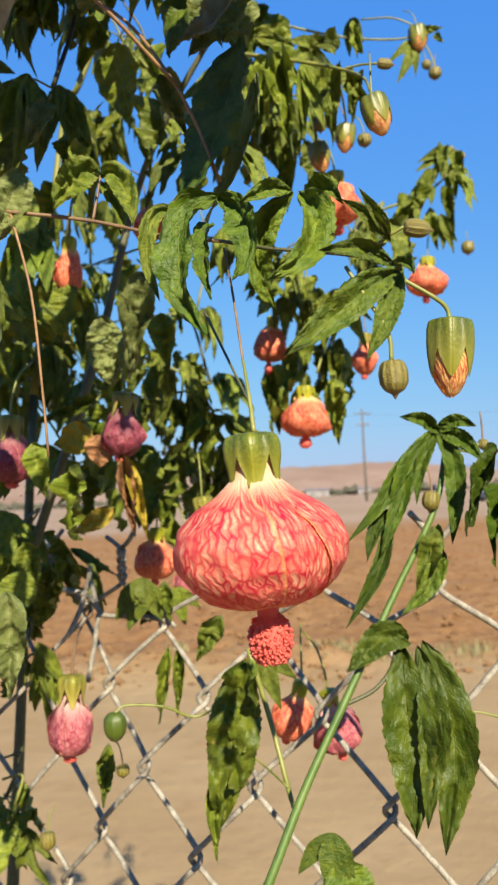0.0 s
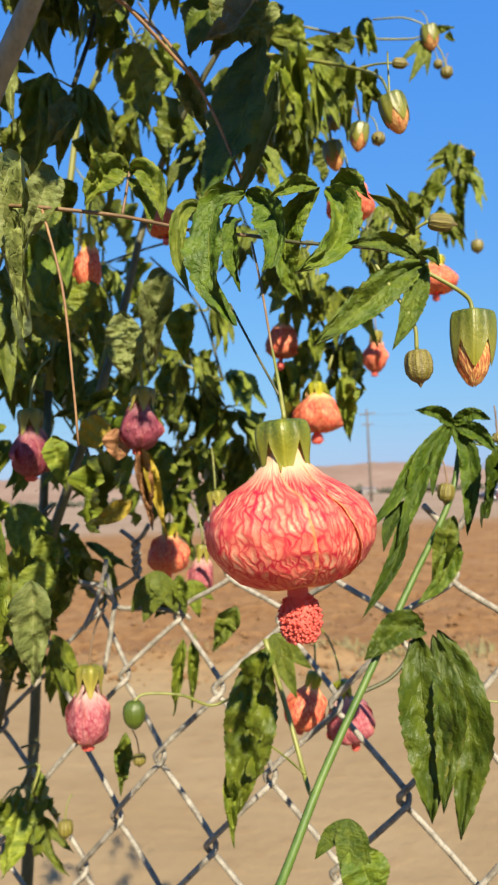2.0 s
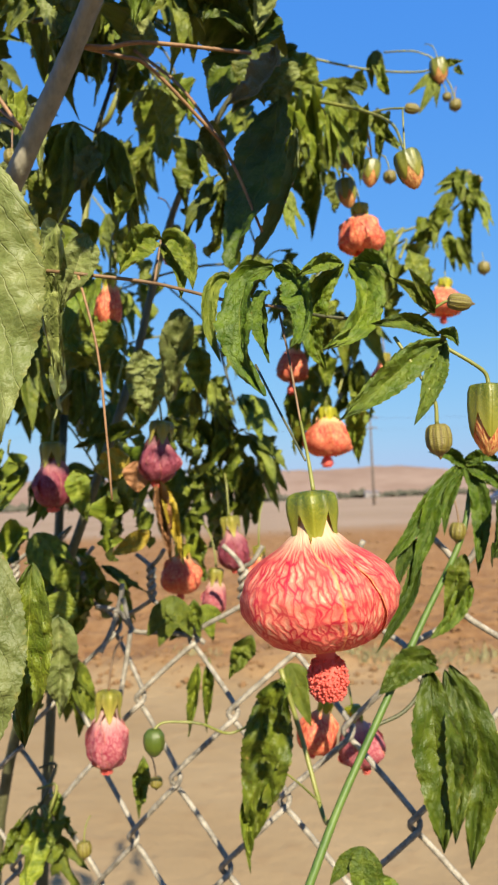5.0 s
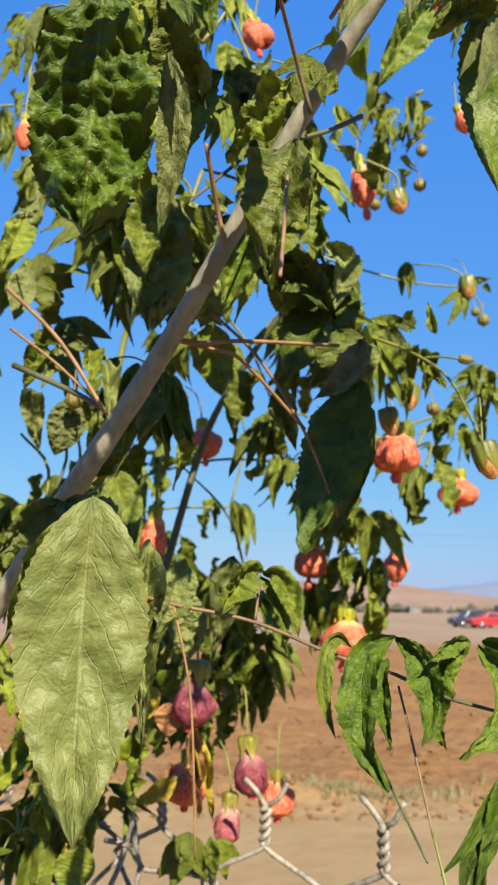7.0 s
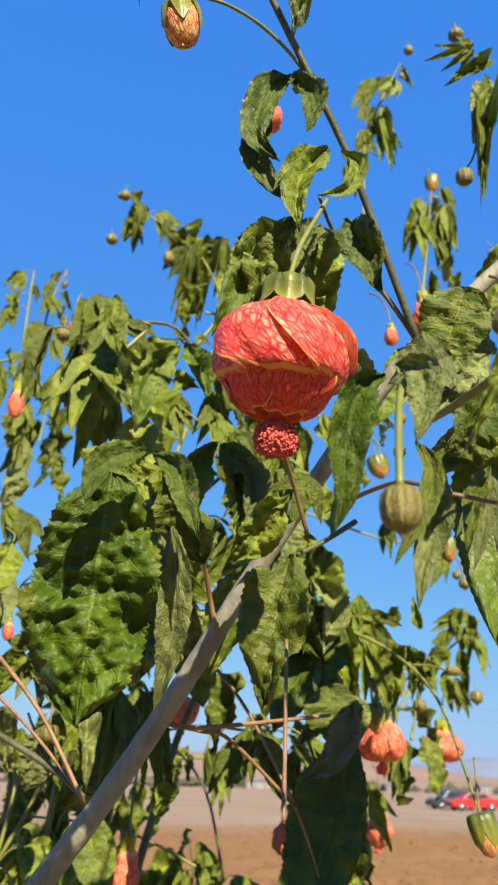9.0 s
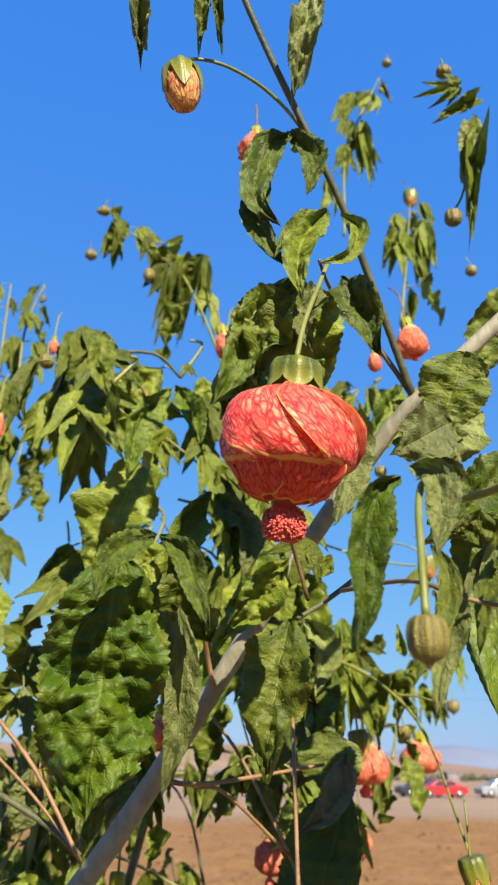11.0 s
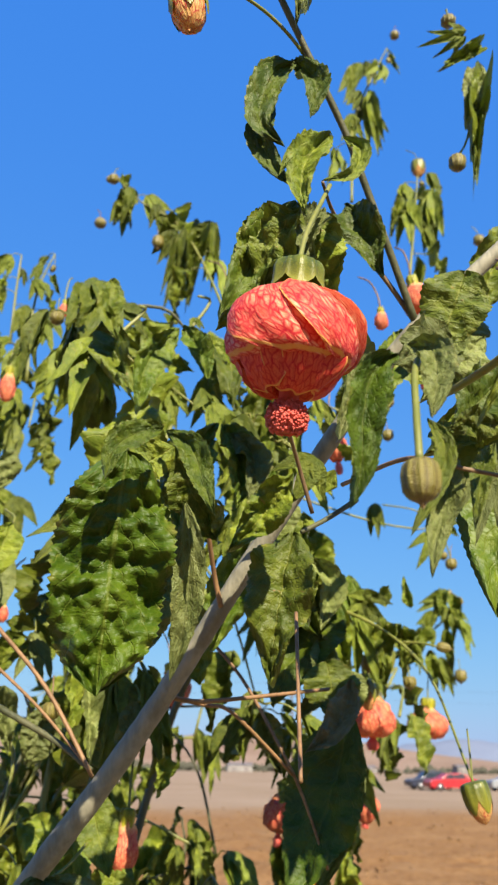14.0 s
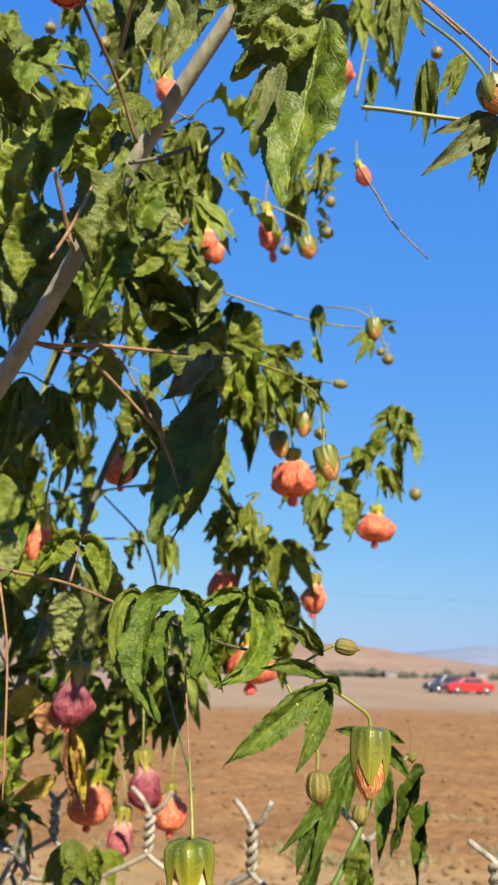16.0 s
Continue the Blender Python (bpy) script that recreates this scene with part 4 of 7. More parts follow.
def build_weeds():
    g = random.Random(9)
    verts, faces = [], []
    spots = [(1.25, 7.3, 0.42, 240), (0.75, 7.5, 0.3, 90), (1.9, 7.2, 0.3, 80), (3.1, 9.5, 0.25, 50), (-0.6, 7.6, 0.3, 60), (2.6, 7.6, 0.3, 50)]
    for cx, cy, r, count in spots:
        for _ in range(count):
            x, y = cx + g.gauss(0, r * 0.6), cy + g.gauss(0, r * 0.3)
            z, h, w = ground_height(x, y) - 0.01, g.uniform(0.03, 0.11), g.uniform(0.004, 0.01)
            a, n = g.uniform(0, 6.28), len(verts)
            lx, ly = g.gauss(0, 0.05), g.gauss(0, 0.03)
            dx, dy = w * math.cos(a), w * math.sin(a)
            verts += [(x - dx, y - dy, z), (x + dx, y + dy, z), (x + lx * 0.4 + dx * 0.8, y + ly * 0.4 + dy * 0.8, z + h * 0.6), (x + lx * 0.4 - dx * 0.8, y + ly * 0.4 - dy * 0.8, z + h * 0.6), (x + lx, y + ly, z + h)]
            faces += [(n, n + 1, n + 2, n + 3), (n + 3, n + 2, n + 4)]
    tagged(new("weed_tufts", mesh_of("weed_tufts", verts, faces, DRYGRASS)), "dry grey-green weeds along the edge of the tilled earth", "weeds", kind="stuff")


def build_far_scrub():
    g = random.Random(11)
    verts, faces = [], []
    for _ in range(1500):
        a = g.uniform(-32, 34)
        far = g.uniform(420, 640)
        x = far * math.tan(radians(a)) + g.gauss(0, 4)
        big = g.uniform(0.8, 2.4) * (1 + (0.8 if noise.noise(Vector((a * 0.5, 0, 0))) > 0.15 else 0))
        z, n = g.uniform(0.2, 2.2) if big > 2 else g.uniform(0, 0.6), len(verts)
        for q in ((1, 0, 0), (0, 1, 0), (-1, 0, 0), (0, -1, 0), (0, 0, 1), (0, 0, -0.6)):
            verts.append((x + q[0] * big * g.uniform(0.8, 1.8), far + q[1] * big, z + q[2] * big * g.uniform(0.6, 1.2)))
        faces += [(n + i, n + (i + 1) % 4, n + 4) for i in range(4)] + [(n + (i + 1) % 4, n + i, n + 5) for i in range(4)]
    tagged(new("far_trees", mesh_of("far_trees", verts, faces, SCRUB, smooth=False)), "dark trees and scrub at the foot of the hills", "trees", kind="stuff")


def box_bm(sx, sy, sz, at=(0, 0, 0), bevel=0.0):
    bm = bmesh.new()
    bmesh.ops.create_cube(bm, size=1, matrix=Matrix.Translation(at) @ Matrix.Diagonal((sx, sy, sz, 1)))
    if bevel:
        bmesh.ops.bevel(bm, geom=bm.edges[:], offset=bevel, segments=2, affect="EDGES", profile=0.6)
    return bm


def build_sheds():
    g = random.Random(21)
    for i in range(6):
        a = (-8, 4.6, 7.9, 13.1, 18.9, 24.2)[i]
        far = g.uniform(380, 470)
        w, d, h = g.uniform(5, 13), g.uniform(6, 9), g.uniform(2.2, 3.4)
        root = new("farm_shed")
        root.location = (far * math.tan(radians(a)), far, 0)
        child_at = lambda nm, me: child(nm, me, root, Matrix.Translation(root.location))
        child_at("wall", bm_mesh("wall", box_bm(w, d, h, (0, 0, h / 2)), SHED))
        v = [(-w / 2 - 0.3, -d / 2 - 0.3, h + 0.004), (w / 2 + 0.3, -d / 2 - 0.3, h + 0.004), (w / 2 + 0.3, d / 2 + 0.3, h + 0.004), (-w / 2 - 0.3, d / 2 + 0.3, h + 0.004), (-w / 2 - 0.3, 0, h + 1.2), (w / 2 + 0.3, 0, h + 1.2)]
        child_at("roof", mesh_of("roof", v, [(0, 1, 5, 4), (2, 3, 4, 5), (0, 4, 3), (1, 2, 5), (3, 2, 1, 0)], ROOF, smooth=False))
        for k in (-0.25, 0.25):
            child_at("door", bm_mesh("door", box_bm(1.8, 0.1, 2.2, (k * w, -d / 2 - 0.03, 1.1)), ROOF))
        tagged(root, "pale low farm shed with a dark pitched roof", "shed", "sheds below the hills")


def build_pole():
    root = new("utility_pole")
    root.location = (17.0, 120.0, 0)
    at = Matrix.Translation(root.location)
    v, f = tube_data([Vector((0, 0, z)) for z in (0, 4, 8, 11, 13.8)], 0.20, 0.12, 10)
    child("post", mesh_of("post", v, f, TIMBER), root, at)
    for z, w in ((13.0, 2.4), (11.4, 1.8)):
        child("crossarm", bm_mesh("crossarm", box_bm(w, 0.12, 0.14, (0, -0.16, z), 0.02), TIMBER), root, at)
        for x in (-0.45, -0.2, 0.2, 0.45):
            v, f = tube_data([Vector((x * w, -0.16, z + 0.07 + k * 0.1)) for k in range(3)], 0.07, 0.05, 8)
            child("insulator", mesh_of("insulator", v, f, SHED), root, at)
    tagged(root, "tall weathered timber utility pole with two crossarms", "utility pole")
    for k, (dx, z) in enumerate(((-1.0, 13.3), (1.0, 13.3), (0.0, 11.6))):
        pts = [Vector((17 + dx + (s - 6) * 22, 120 + (s - 6) * 5, z - 0.4 + 0.05 * (s - 6) ** 2 * 0.1)) for s in range(13)]
        v, f = tube_data(pts, 0.007, 0.007, 5)
        tagged(new("power_line", mesh_of("power_line", v, f, CABLE)), "thin black overhead power line", "cable", "lines on the utility pole")


def build_car(x, y, turn, paint, label, tall=1.0):
    """A parked saloon, side-on: lower body, cabin, side windows, lamps and wheels."""
    root = new("parked_car")
    root.location = (x, y, 0)
    at = Matrix.Translation(root.location) @ pose(0, 0, 0, 0, 0, turn)
    outline = [(-2.25, 0.32), (-2.28, 0.72), (-2.05, 0.9), (-1.2, 0.97), (0.9, 0.99), (1.9, 0.97), (2.22, 0.85), (2.25, 0.35), (1.9, 0.26), (-1.9, 0.26)]
    roofline = [(-1.25, 0.96), (-0.55, 1.40 * tall), (0.55, 1.44 * tall), (1.15, 1.30 * tall), (1.72, 0.97)]

    def slab(name, line, half, taper, material, parent=root):
        n = len(line)
        v = [(px, s * (half - (taper if pz > 1.0 else 0.0)), pz) for s in (-1, 1) for px, pz in line]
        f = [tuple(range(n)), tuple(range(2 * n - 1, n - 1, -1))] + [(i, i + n, (i + 1) % n + n, (i + 1) % n) for i in range(n)]
        me = mesh_of(name, v, f, material, smooth=False)
        bm = bmesh.new()
        bm.from_mesh(me)
        bmesh.ops.recalc_face_normals(bm, faces=bm.faces[:])
        bmesh.ops.bevel(bm, geom=bm.edges[:], offset=0.05, segments=2, affect="EDGES", profile=0.7)
        bm.to_mesh(me)
        bm.free()
        return child(name, me, parent, at)

    slab("body", outline, 0.88, 0, paint)
    slab("cabin", roofline, 0.80, 0.12, paint)
    for lo, hi in ((-0.98, 0.05), (0.12, 1.2)):
        for s in (-1, 1):
            v = [(lo + 0.0, s * 0.812, 1.0), (hi, s * 0.812, 1.0), (hi - (0.25 if hi > 1 else 0), s * 0.705, 1.33 * tall), (lo + (0.5 if lo < 0 else 0), s * 0.705, 1.33 * tall)]
            child("side_window", mesh_of("side_window", v, [(0, 1, 2, 3)], GLASS_DARK, smooth=False), root, at)
    for wx in (-1.38, 1.42):
        for s in (-1, 1):
            v, f = tube_data([Vector((wx, s * (0.70 + 0.2 * k / 3), 0.32)) for k in range(4)], 0.32, 0.32, 20)
            tyre = child("wheel", mesh_of("wheel", v, f, RUBBER), root, at)
            v, f = tube_data([Vector((wx, s * (0.86 + 0.05 * k), 0.32)) for k in range(2)], 0.21, 0.19, 16)
            child("rim", mesh_of("rim", v, f, CHROME), tyre, Matrix.Identity(4), "bright wheel rim")
    for px in (-2.2, 2.18):
        for s in (-1, 1):
            child("lamp", bm_mesh("lamp", box_bm(0.14, 0.34, 0.14, (px, s * 0.62, 0.74), 0.03), CHROME if px < 0 else PAINT_RED), root, at)
    tagged(root, label, "car", "cars parked across the field")


build_ground()
build_hills()
build_clods()
build_weeds()
build_far_scrub()
build_sheds()
build_pole()
build_car(24.8, 75.5, 6, PAINT_RED, "red saloon car parked on the pale field")
build_car(24.2, 79.5, 8, PAINT_DARK, "dark blue car parked behind the red car", 1.12)
build_car(31.0, 77.0, 3, PAINT_SILVER, "silver grey car parked beside the red car", 1.1)


# ---- chain-link fence ----
MESH, RISE, WIRE_R = 0.069, 0.041, 0.0016
FENCE_FOOT = Vector((-0.003, 0.423, 0.0))
FENCE_WAY = Vector((0.887, -0.462, 0.0))
ROW_HEIGHT = 1.352


def fence_place(s, z, off=0.0):
    """A place on the fence: metres along it, height, and off its plane. Its top edge is bent away where the shrub leans on it."""
    p = FENCE_FOOT + FENCE_WAY * s
    bend = max(0.0, min(1.0, (z - 1.33) / 0.11)) ** 1.5 * max(0.0, min(1.0, (0.07 - s) / 0.08))
    p = p + Vector((0.462, 0.887, 0)) * (off + 0.058 * bend)
    p.x += -0.015 * bend + 0.003 * math.sin(s * 23 + z * 9)
    p.y += 1.4 * min(s * s, 0.02)
    p.z = z - 0.06 * max(0.0, min(s, 0.4)) - 0.01 * bend
    return p


fence = new("chain_link_fence")
fence.location = FENCE_FOOT


def build_fence():
    root = fence
    half = MESH / 2
    top_row = 2  # rows above ROW_HEIGHT at which the wires are knuckled
    for i in range(-34, 26):
        g = random.Random(i)
        line = []
        for row in range(-32, top_row + 1):
            side = (row + i) % 2  # which edge of its own strip the wire turns at
            s = (i + side) * half + (0.0022 if side == 0 else -0.0022) * -1
            z = ROW_HEIGHT + row * RISE
            bend = 0.0016 if side else -0.0016
            line += [fence_place(s + (0.006 if side == 0 else -0.006), z - 0.0075, -bend * 2.2), fence_place(s, z, bend * 0.6), fence_place(s + (0.006 if side == 0 else -0.006), z + 0.0075, bend * 2.2)]
        side = (top_row + 1 + i) % 2
        # the end twists round its neighbour's and splays
        axis_s = (i + side) * half
        base = ROW_HEIGHT + top_row * RISE + 0.028
        spin = 0 if side else math.pi
        line.append(fence_place(axis_s + (0.004 if side == 0 else -0.004), base - 0.006))
        for k in range(13):
            a = spin + k * 0.95
            line.append(fence_place(axis_s + 0.0021 * math.cos(a), base + 0.0016 * k, 0.0021 * math.sin(a)))
        out = 1 if side == 0 else -1
        line.append(fence_place(axis_s + out * 0.006, base + 0.024 + g.uniform(-0.002, 0.003)))
        line.append(fence_place(axis_s + out * 0.012, base + 0.030 + g.uniform(-0.004, 0.004), g.uniform(-0.004, 0.004)))
        near = i in range(-10, 10)
        v, f = tube_data(line if not near else bezier_line(line, 3), WIRE_R, WIRE_R, 7 if near else 5)
        child("wire", mesh_of("wire", v, f, WIRE), root)
    tagged(root, "galvanised chain-link fence with twisted wire tips, bent along its top", "fence")


build_fence()


# ---- flowering shrub ----
shrub = new("flowering_shrub")
shrub.location = (-0.32, 0.42, 0.0)
tagged(shrub, "wilting shrub with coral red-veined lantern flowers and drooping lobed leaves", "shrub")

# main branches
tube('branch', [(-0.1540, 0.3200, 1.5646), (-0.1276, 0.3020, 1.5985), (-0.1070, 0.2860, 1.6268), (-0.0903, 0.2720, 1.6485), (-0.0751, 0.2620, 1.6701), (-0.0591, 0.2500, 1.6944), (-0.0467, 0.2400, 1.7140), (-0.0191, 0.2220, 1.7566), (-0.0013, 0.2100, 1.7817), (0.0126, 0.2010, 1.7990), (0.0388, 0.1900, 1.8235), (0.0636, 0.1850, 1.8488), (0.1249, 0.1800, 1.9147)], 0.00460, 0.00220, BARK, shrub, per=8, sides=10, label='grey weathered main branch')
tube('branch', [(0.0133, 0.2010, 1.7991), (-0.0096, 0.1780, 1.8431), (-0.0183, 0.1700, 1.8590), (-0.0432, 0.1500, 1.8957), (-0.0554, 0.1400, 1.9165)], 0.00135, 0.00100, STEM_DARK, shrub, per=8, sides=10)
tube('trunk', [(-0.32, 0.42, 0.0), (-0.33, 0.44, 0.5), (-0.29, 0.42, 1.0), (-0.22, 0.36, 1.35), (-0.1540, 0.3200, 1.5646)], 0.011, 0.0048, BARK, shrub, per=8, sides=12, label='grey weathered trunk')
tube('branch', [(-0.1626, 0.6200, 1.5872), (-0.1343, 0.6200, 1.7970), (-0.1158, 0.6000, 1.8225), (-0.0921, 0.6000, 1.8799), (-0.0723, 0.6000, 1.9429)], 0.00280, 0.00180, STEM, shrub, per=8, sides=10)
tube('branch', [(-0.0874, 0.5000, 1.6041), (-0.0628, 0.5000, 1.6934), (-0.0376, 0.4800, 1.7377), (-0.0001, 0.4600, 1.7881)], 0.00260, 0.00160, STEM_DARK, shrub, per=8, sides=10)
tube('trunk', [(-0.32, 0.42, 0.02), (-0.26, 0.6, 0.6), (-0.2, 0.62, 1.1), (-0.1626, 0.6200, 1.5872)], 0.009, 0.003, STEM_DARK, shrub, per=8, sides=10)
tube('branch', [(-0.21, 0.62, 1.0), (-0.2, 0.56, 1.3), (-0.0874, 0.5000, 1.6041)], 0.005, 0.0027, STEM_DARK, shrub, per=8, sides=10)

# near branch with the first flower
tube('twig', [(-0.0790, 0.2350, 1.5901), (-0.0644, 0.2280, 1.5862), (-0.0403, 0.2250, 1.5814), (-0.0172, 0.2150, 1.5724), (-0.0025, 0.2080, 1.5682)], 0.00067, 0.00047, TWIG, shrub, per=6, sides=8)
tube('twig', [(-0.0025, 0.2080, 1.5682), (0.0082, 0.2000, 1.5634), (0.0204, 0.1950, 1.5603), (0.0307, 0.1900, 1.5571), (0.0403, 0.1880, 1.5543)], 0.00052, 0.00040, STEM_DARK, shrub, per=6, sides=8)
tube('flower_stalk', [(-0.0023, 0.2050, 1.5654), (-0.0005, 0.1980, 1.5517), (0.0013, 0.1870, 1.5328)], 0.00032, 0.00032, TWIG, shrub, per=6, sides=8)
tube('flower_stalk', [(0.0013, 0.1870, 1.5331), (0.0023, 0.1810, 1.5240), (0.0030, 0.1760, 1.5152)], 0.00032, 0.00055, STEM, shrub, per=6, sides=8)
tube('twig', [(-0.0095, 0.2350, 1.5562), (-0.0034, 0.2200, 1.5402), (0.0028, 0.2000, 1.5236)], 0.00042, 0.00035, STEM_DARK, shrub, per=6, sides=8)
tube('twig', [(-0.0639, 0.2280, 1.5862), (-0.0585, 0.2280, 1.5621), (-0.0566, 0.2300, 1.5346), (-0.0559, 0.2320, 1.5152)], 0.00046, 0.00036, STICK, shrub, per=6, sides=8)
tube('twig', [(-0.0579, 0.3300, 1.7173), (-0.0374, 0.3150, 1.6923), (-0.0222, 0.3000, 1.6635), (-0.0132, 0.3000, 1.6452), (-0.0045, 0.3000, 1.6211)], 0.00077, 0.00056, STICK, shrub, per=6, sides=8)
flower('bell', (0.0022, 0.1760, 1.5152), 0.0376, (2, -3), 0, column=0.34, seed=1, wide=1.0, near=True, hang=0, label='open coral lantern flower with red-veined petals')
bud('opening', (0.0511, 0.1910, 1.5413), 0.0193, 0.0112, (0, 3), 44, label='half-open ribbed green bud with orange petal tips')
bud('small', (0.0351, 0.1820, 1.5306), 0.0090, 0.0064, (0, -2), 0, label='closed ribbed green bud')
tube('flower_stalk', [(0.0401, 0.1900, 1.5512), (0.0469, 0.1900, 1.5468), (0.0504, 0.1910, 1.5441), (0.0511, 0.1910, 1.5409)], 0.00054, 0.00054, STEM, shrub, per=6, sides=8)
tube('flower_stalk', [(0.0263, 0.1860, 1.5537), (0.0305, 0.1840, 1.5454), (0.0346, 0.1820, 1.5369), (0.0350, 0.1820, 1.5304)], 0.00046, 0.00051, STEM, shrub, per=6, sides=8)
bud('small', (0.0406, 0.1870, 1.5629), 0.0073, 0.0043, (0, -80), 0)
tube('flower_stalk', [(0.0307, 0.1900, 1.5571), (0.0373, 0.1880, 1.5612), (0.0406, 0.1870, 1.5629)], 0.00040, 0.00040, STEM, shrub, per=6, sides=8)
lobed_leaf([([(-0.0034, 0.2030, 1.5782), (-0.0104, 0.2010, 1.5741), (-0.0132, 0.1990, 1.5642), (-0.0124, 0.1970, 1.5507), (-0.0075, 0.1950, 1.5410)], 0.0128), ([(-0.0034, 0.2030, 1.5782), (0.0019, 0.1995, 1.5740), (0.0046, 0.1960, 1.5651), (0.0029, 0.1925, 1.5571), (-0.0003, 0.1890, 1.5528)], 0.0112), ([(-0.0048, 0.2060, 1.5726), (-0.0069, 0.2020, 1.5662), (-0.0062, 0.1980, 1.5506)], 0.0076)], (-0.43, -0.84, -0.21), LEAF_GLOSSY_SHADED, seed=1)
lobed_leaf([([(0.0160, 0.2000, 1.5776), (0.0104, 0.2020, 1.5727), (0.0070, 0.2040, 1.5662), (0.0071, 0.2060, 1.5564), (0.0106, 0.2080, 1.5490)], 0.0122), ([(0.0173, 0.1980, 1.5767), (0.0210, 0.1945, 1.5707), (0.0197, 0.1910, 1.5628), (0.0157, 0.1875, 1.5564), (0.0073, 0.1840, 1.5508)], 0.0122), ([(0.0153, 0.1990, 1.5777), (0.0105, 0.1963, 1.5773), (0.0062, 0.1937, 1.5750), (0.0022, 0.1910, 1.5723)], 0.0065), ([(0.0188, 0.1990, 1.5775), (0.0241, 0.1950, 1.5760), (0.0270, 0.1910, 1.5713)], 0.0096)], (-0.06, -0.94, -0.32), LEAF_DEEP_SHADED, seed=2)
lobed_leaf([([(0.0396, 0.1870, 1.5527), (0.0314, 0.1843, 1.5483), (0.0225, 0.1817, 1.5413), (0.0101, 0.1790, 1.5320)], 0.0103), ([(0.0396, 0.1870, 1.5527), (0.0363, 0.1843, 1.5452), (0.0333, 0.1817, 1.5382), (0.0290, 0.1790, 1.5304)], 0.0069), ([(0.0387, 0.1870, 1.5538), (0.0402, 0.1830, 1.5528), (0.0407, 0.1790, 1.5496)], 0.0058), ([(0.0382, 0.1880, 1.5539), (0.0299, 0.1840, 1.5572), (0.0194, 0.1800, 1.5561)], 0.0056)], (-0.16, -0.96, -0.24), LEAF_DEEP_SHADED, seed=3)
lobed_leaf([([(0.0375, 0.1880, 1.5600), (0.0341, 0.1853, 1.5629), (0.0302, 0.1827, 1.5659), (0.0253, 0.1800, 1.5677)], 0.0048), ([(0.0373, 0.1880, 1.5603), (0.0347, 0.1840, 1.5641), (0.0295, 0.1800, 1.5701)], 0.0040)], (-0.16, -0.93, -0.32), LEAF_FRESH, seed=4)
lobed_leaf([([(-0.0375, 0.2280, 1.5956), (-0.0331, 0.2253, 1.5950), (-0.0291, 0.2227, 1.5868), (-0.0275, 0.2200, 1.5774)], 0.0101), ([(-0.0380, 0.2280, 1.5960), (-0.0415, 0.2253, 1.5964), (-0.0472, 0.2227, 1.5893), (-0.0495, 0.2200, 1.5833)], 0.0144), ([(-0.0376, 0.2300, 1.5947), (-0.0320, 0.2260, 1.5849), (-0.0314, 0.2220, 1.5750)], 0.0069)], (0.16, -0.92, -0.36), seed=5)
lobed_leaf([([(-0.0137, 0.2120, 1.5750), (-0.0179, 0.2100, 1.5781), (-0.0216, 0.2080, 1.5733), (-0.0222, 0.2060, 1.5622), (-0.0193, 0.2040, 1.5520)], 0.0069)], (0.10, -0.95, -0.31), LEAF_FRESH, seed=6)
leaf('ovate', (-0.0605, 0.2300, 1.5996), (-0.0677, 0.2250, 1.5764), 0.0114, (0.43, -0.90, 0.06), LEAF_PALE, turn=2)
tube('twig', [(-0.0397, 0.2260, 1.5820), (-0.0387, 0.2280, 1.5893), (-0.0378, 0.2300, 1.5964)], 0.00048, 0.00041, TWIG, shrub, per=6, sides=8)

# shoot in front of the fence
tube('branch', [(-0.0110, 0.3000, 1.3369), (0.0013, 0.3050, 1.3597), (0.0168, 0.3150, 1.3892), (0.0358, 0.3250, 1.4207), (0.0588, 0.3350, 1.4592), (0.0782, 0.3400, 1.4929), (0.0858, 0.3450, 1.5190)], 0.00185, 0.00120, STEM_GREEN, shrub, per=6, sides=8)
tube('flower_stalk', [(0.0342, 0.3260, 1.4172), (0.0463, 0.3280, 1.4217), (0.0538, 0.3300, 1.4286), (0.0569, 0.3320, 1.4359)], 0.00089, 0.00080, STEM_DARK, shrub, per=6, sides=8)
leaf('narrow', (0.0789, 0.3400, 1.4858), (0.0677, 0.3350, 1.4542), 0.0113, (-0.17, -0.96, 0.21), turn=3)
leaf('narrow', (0.1028, 0.3300, 1.5172), (0.0850, 0.3200, 1.4840), 0.0092, (-0.50, -0.85, -0.10), LEAF_GLOSSY_SHADED, turn=5)
leaf('narrow', (0.1042, 0.3300, 1.5033), (0.0950, 0.3200, 1.4704), 0.0092, (-0.50, -0.85, -0.10), LEAF_GLOSSY_SHADED, turn=0)
lobed_leaf([([(0.0597, 0.3330, 1.4389), (0.0594, 0.3293, 1.4194), (0.0602, 0.3257, 1.3930), (0.0593, 0.3220, 1.3663)], 0.0250), ([(0.0683, 0.3330, 1.4399), (0.0758, 0.3307, 1.4198), (0.0773, 0.3283, 1.3916), (0.0710, 0.3260, 1.3583)], 0.0225), ([(0.0661, 0.3330, 1.4379), (0.0695, 0.3255, 1.4117), (0.0632, 0.3180, 1.3717)], 0.0170), ([(0.0626, 0.3330, 1.4394), (0.0521, 0.3290, 1.4419), (0.0363, 0.3250, 1.4301)], 0.0170)], (-0.17, -0.95, 0.25), LEAF_DEEP_SHADED, seed=13)
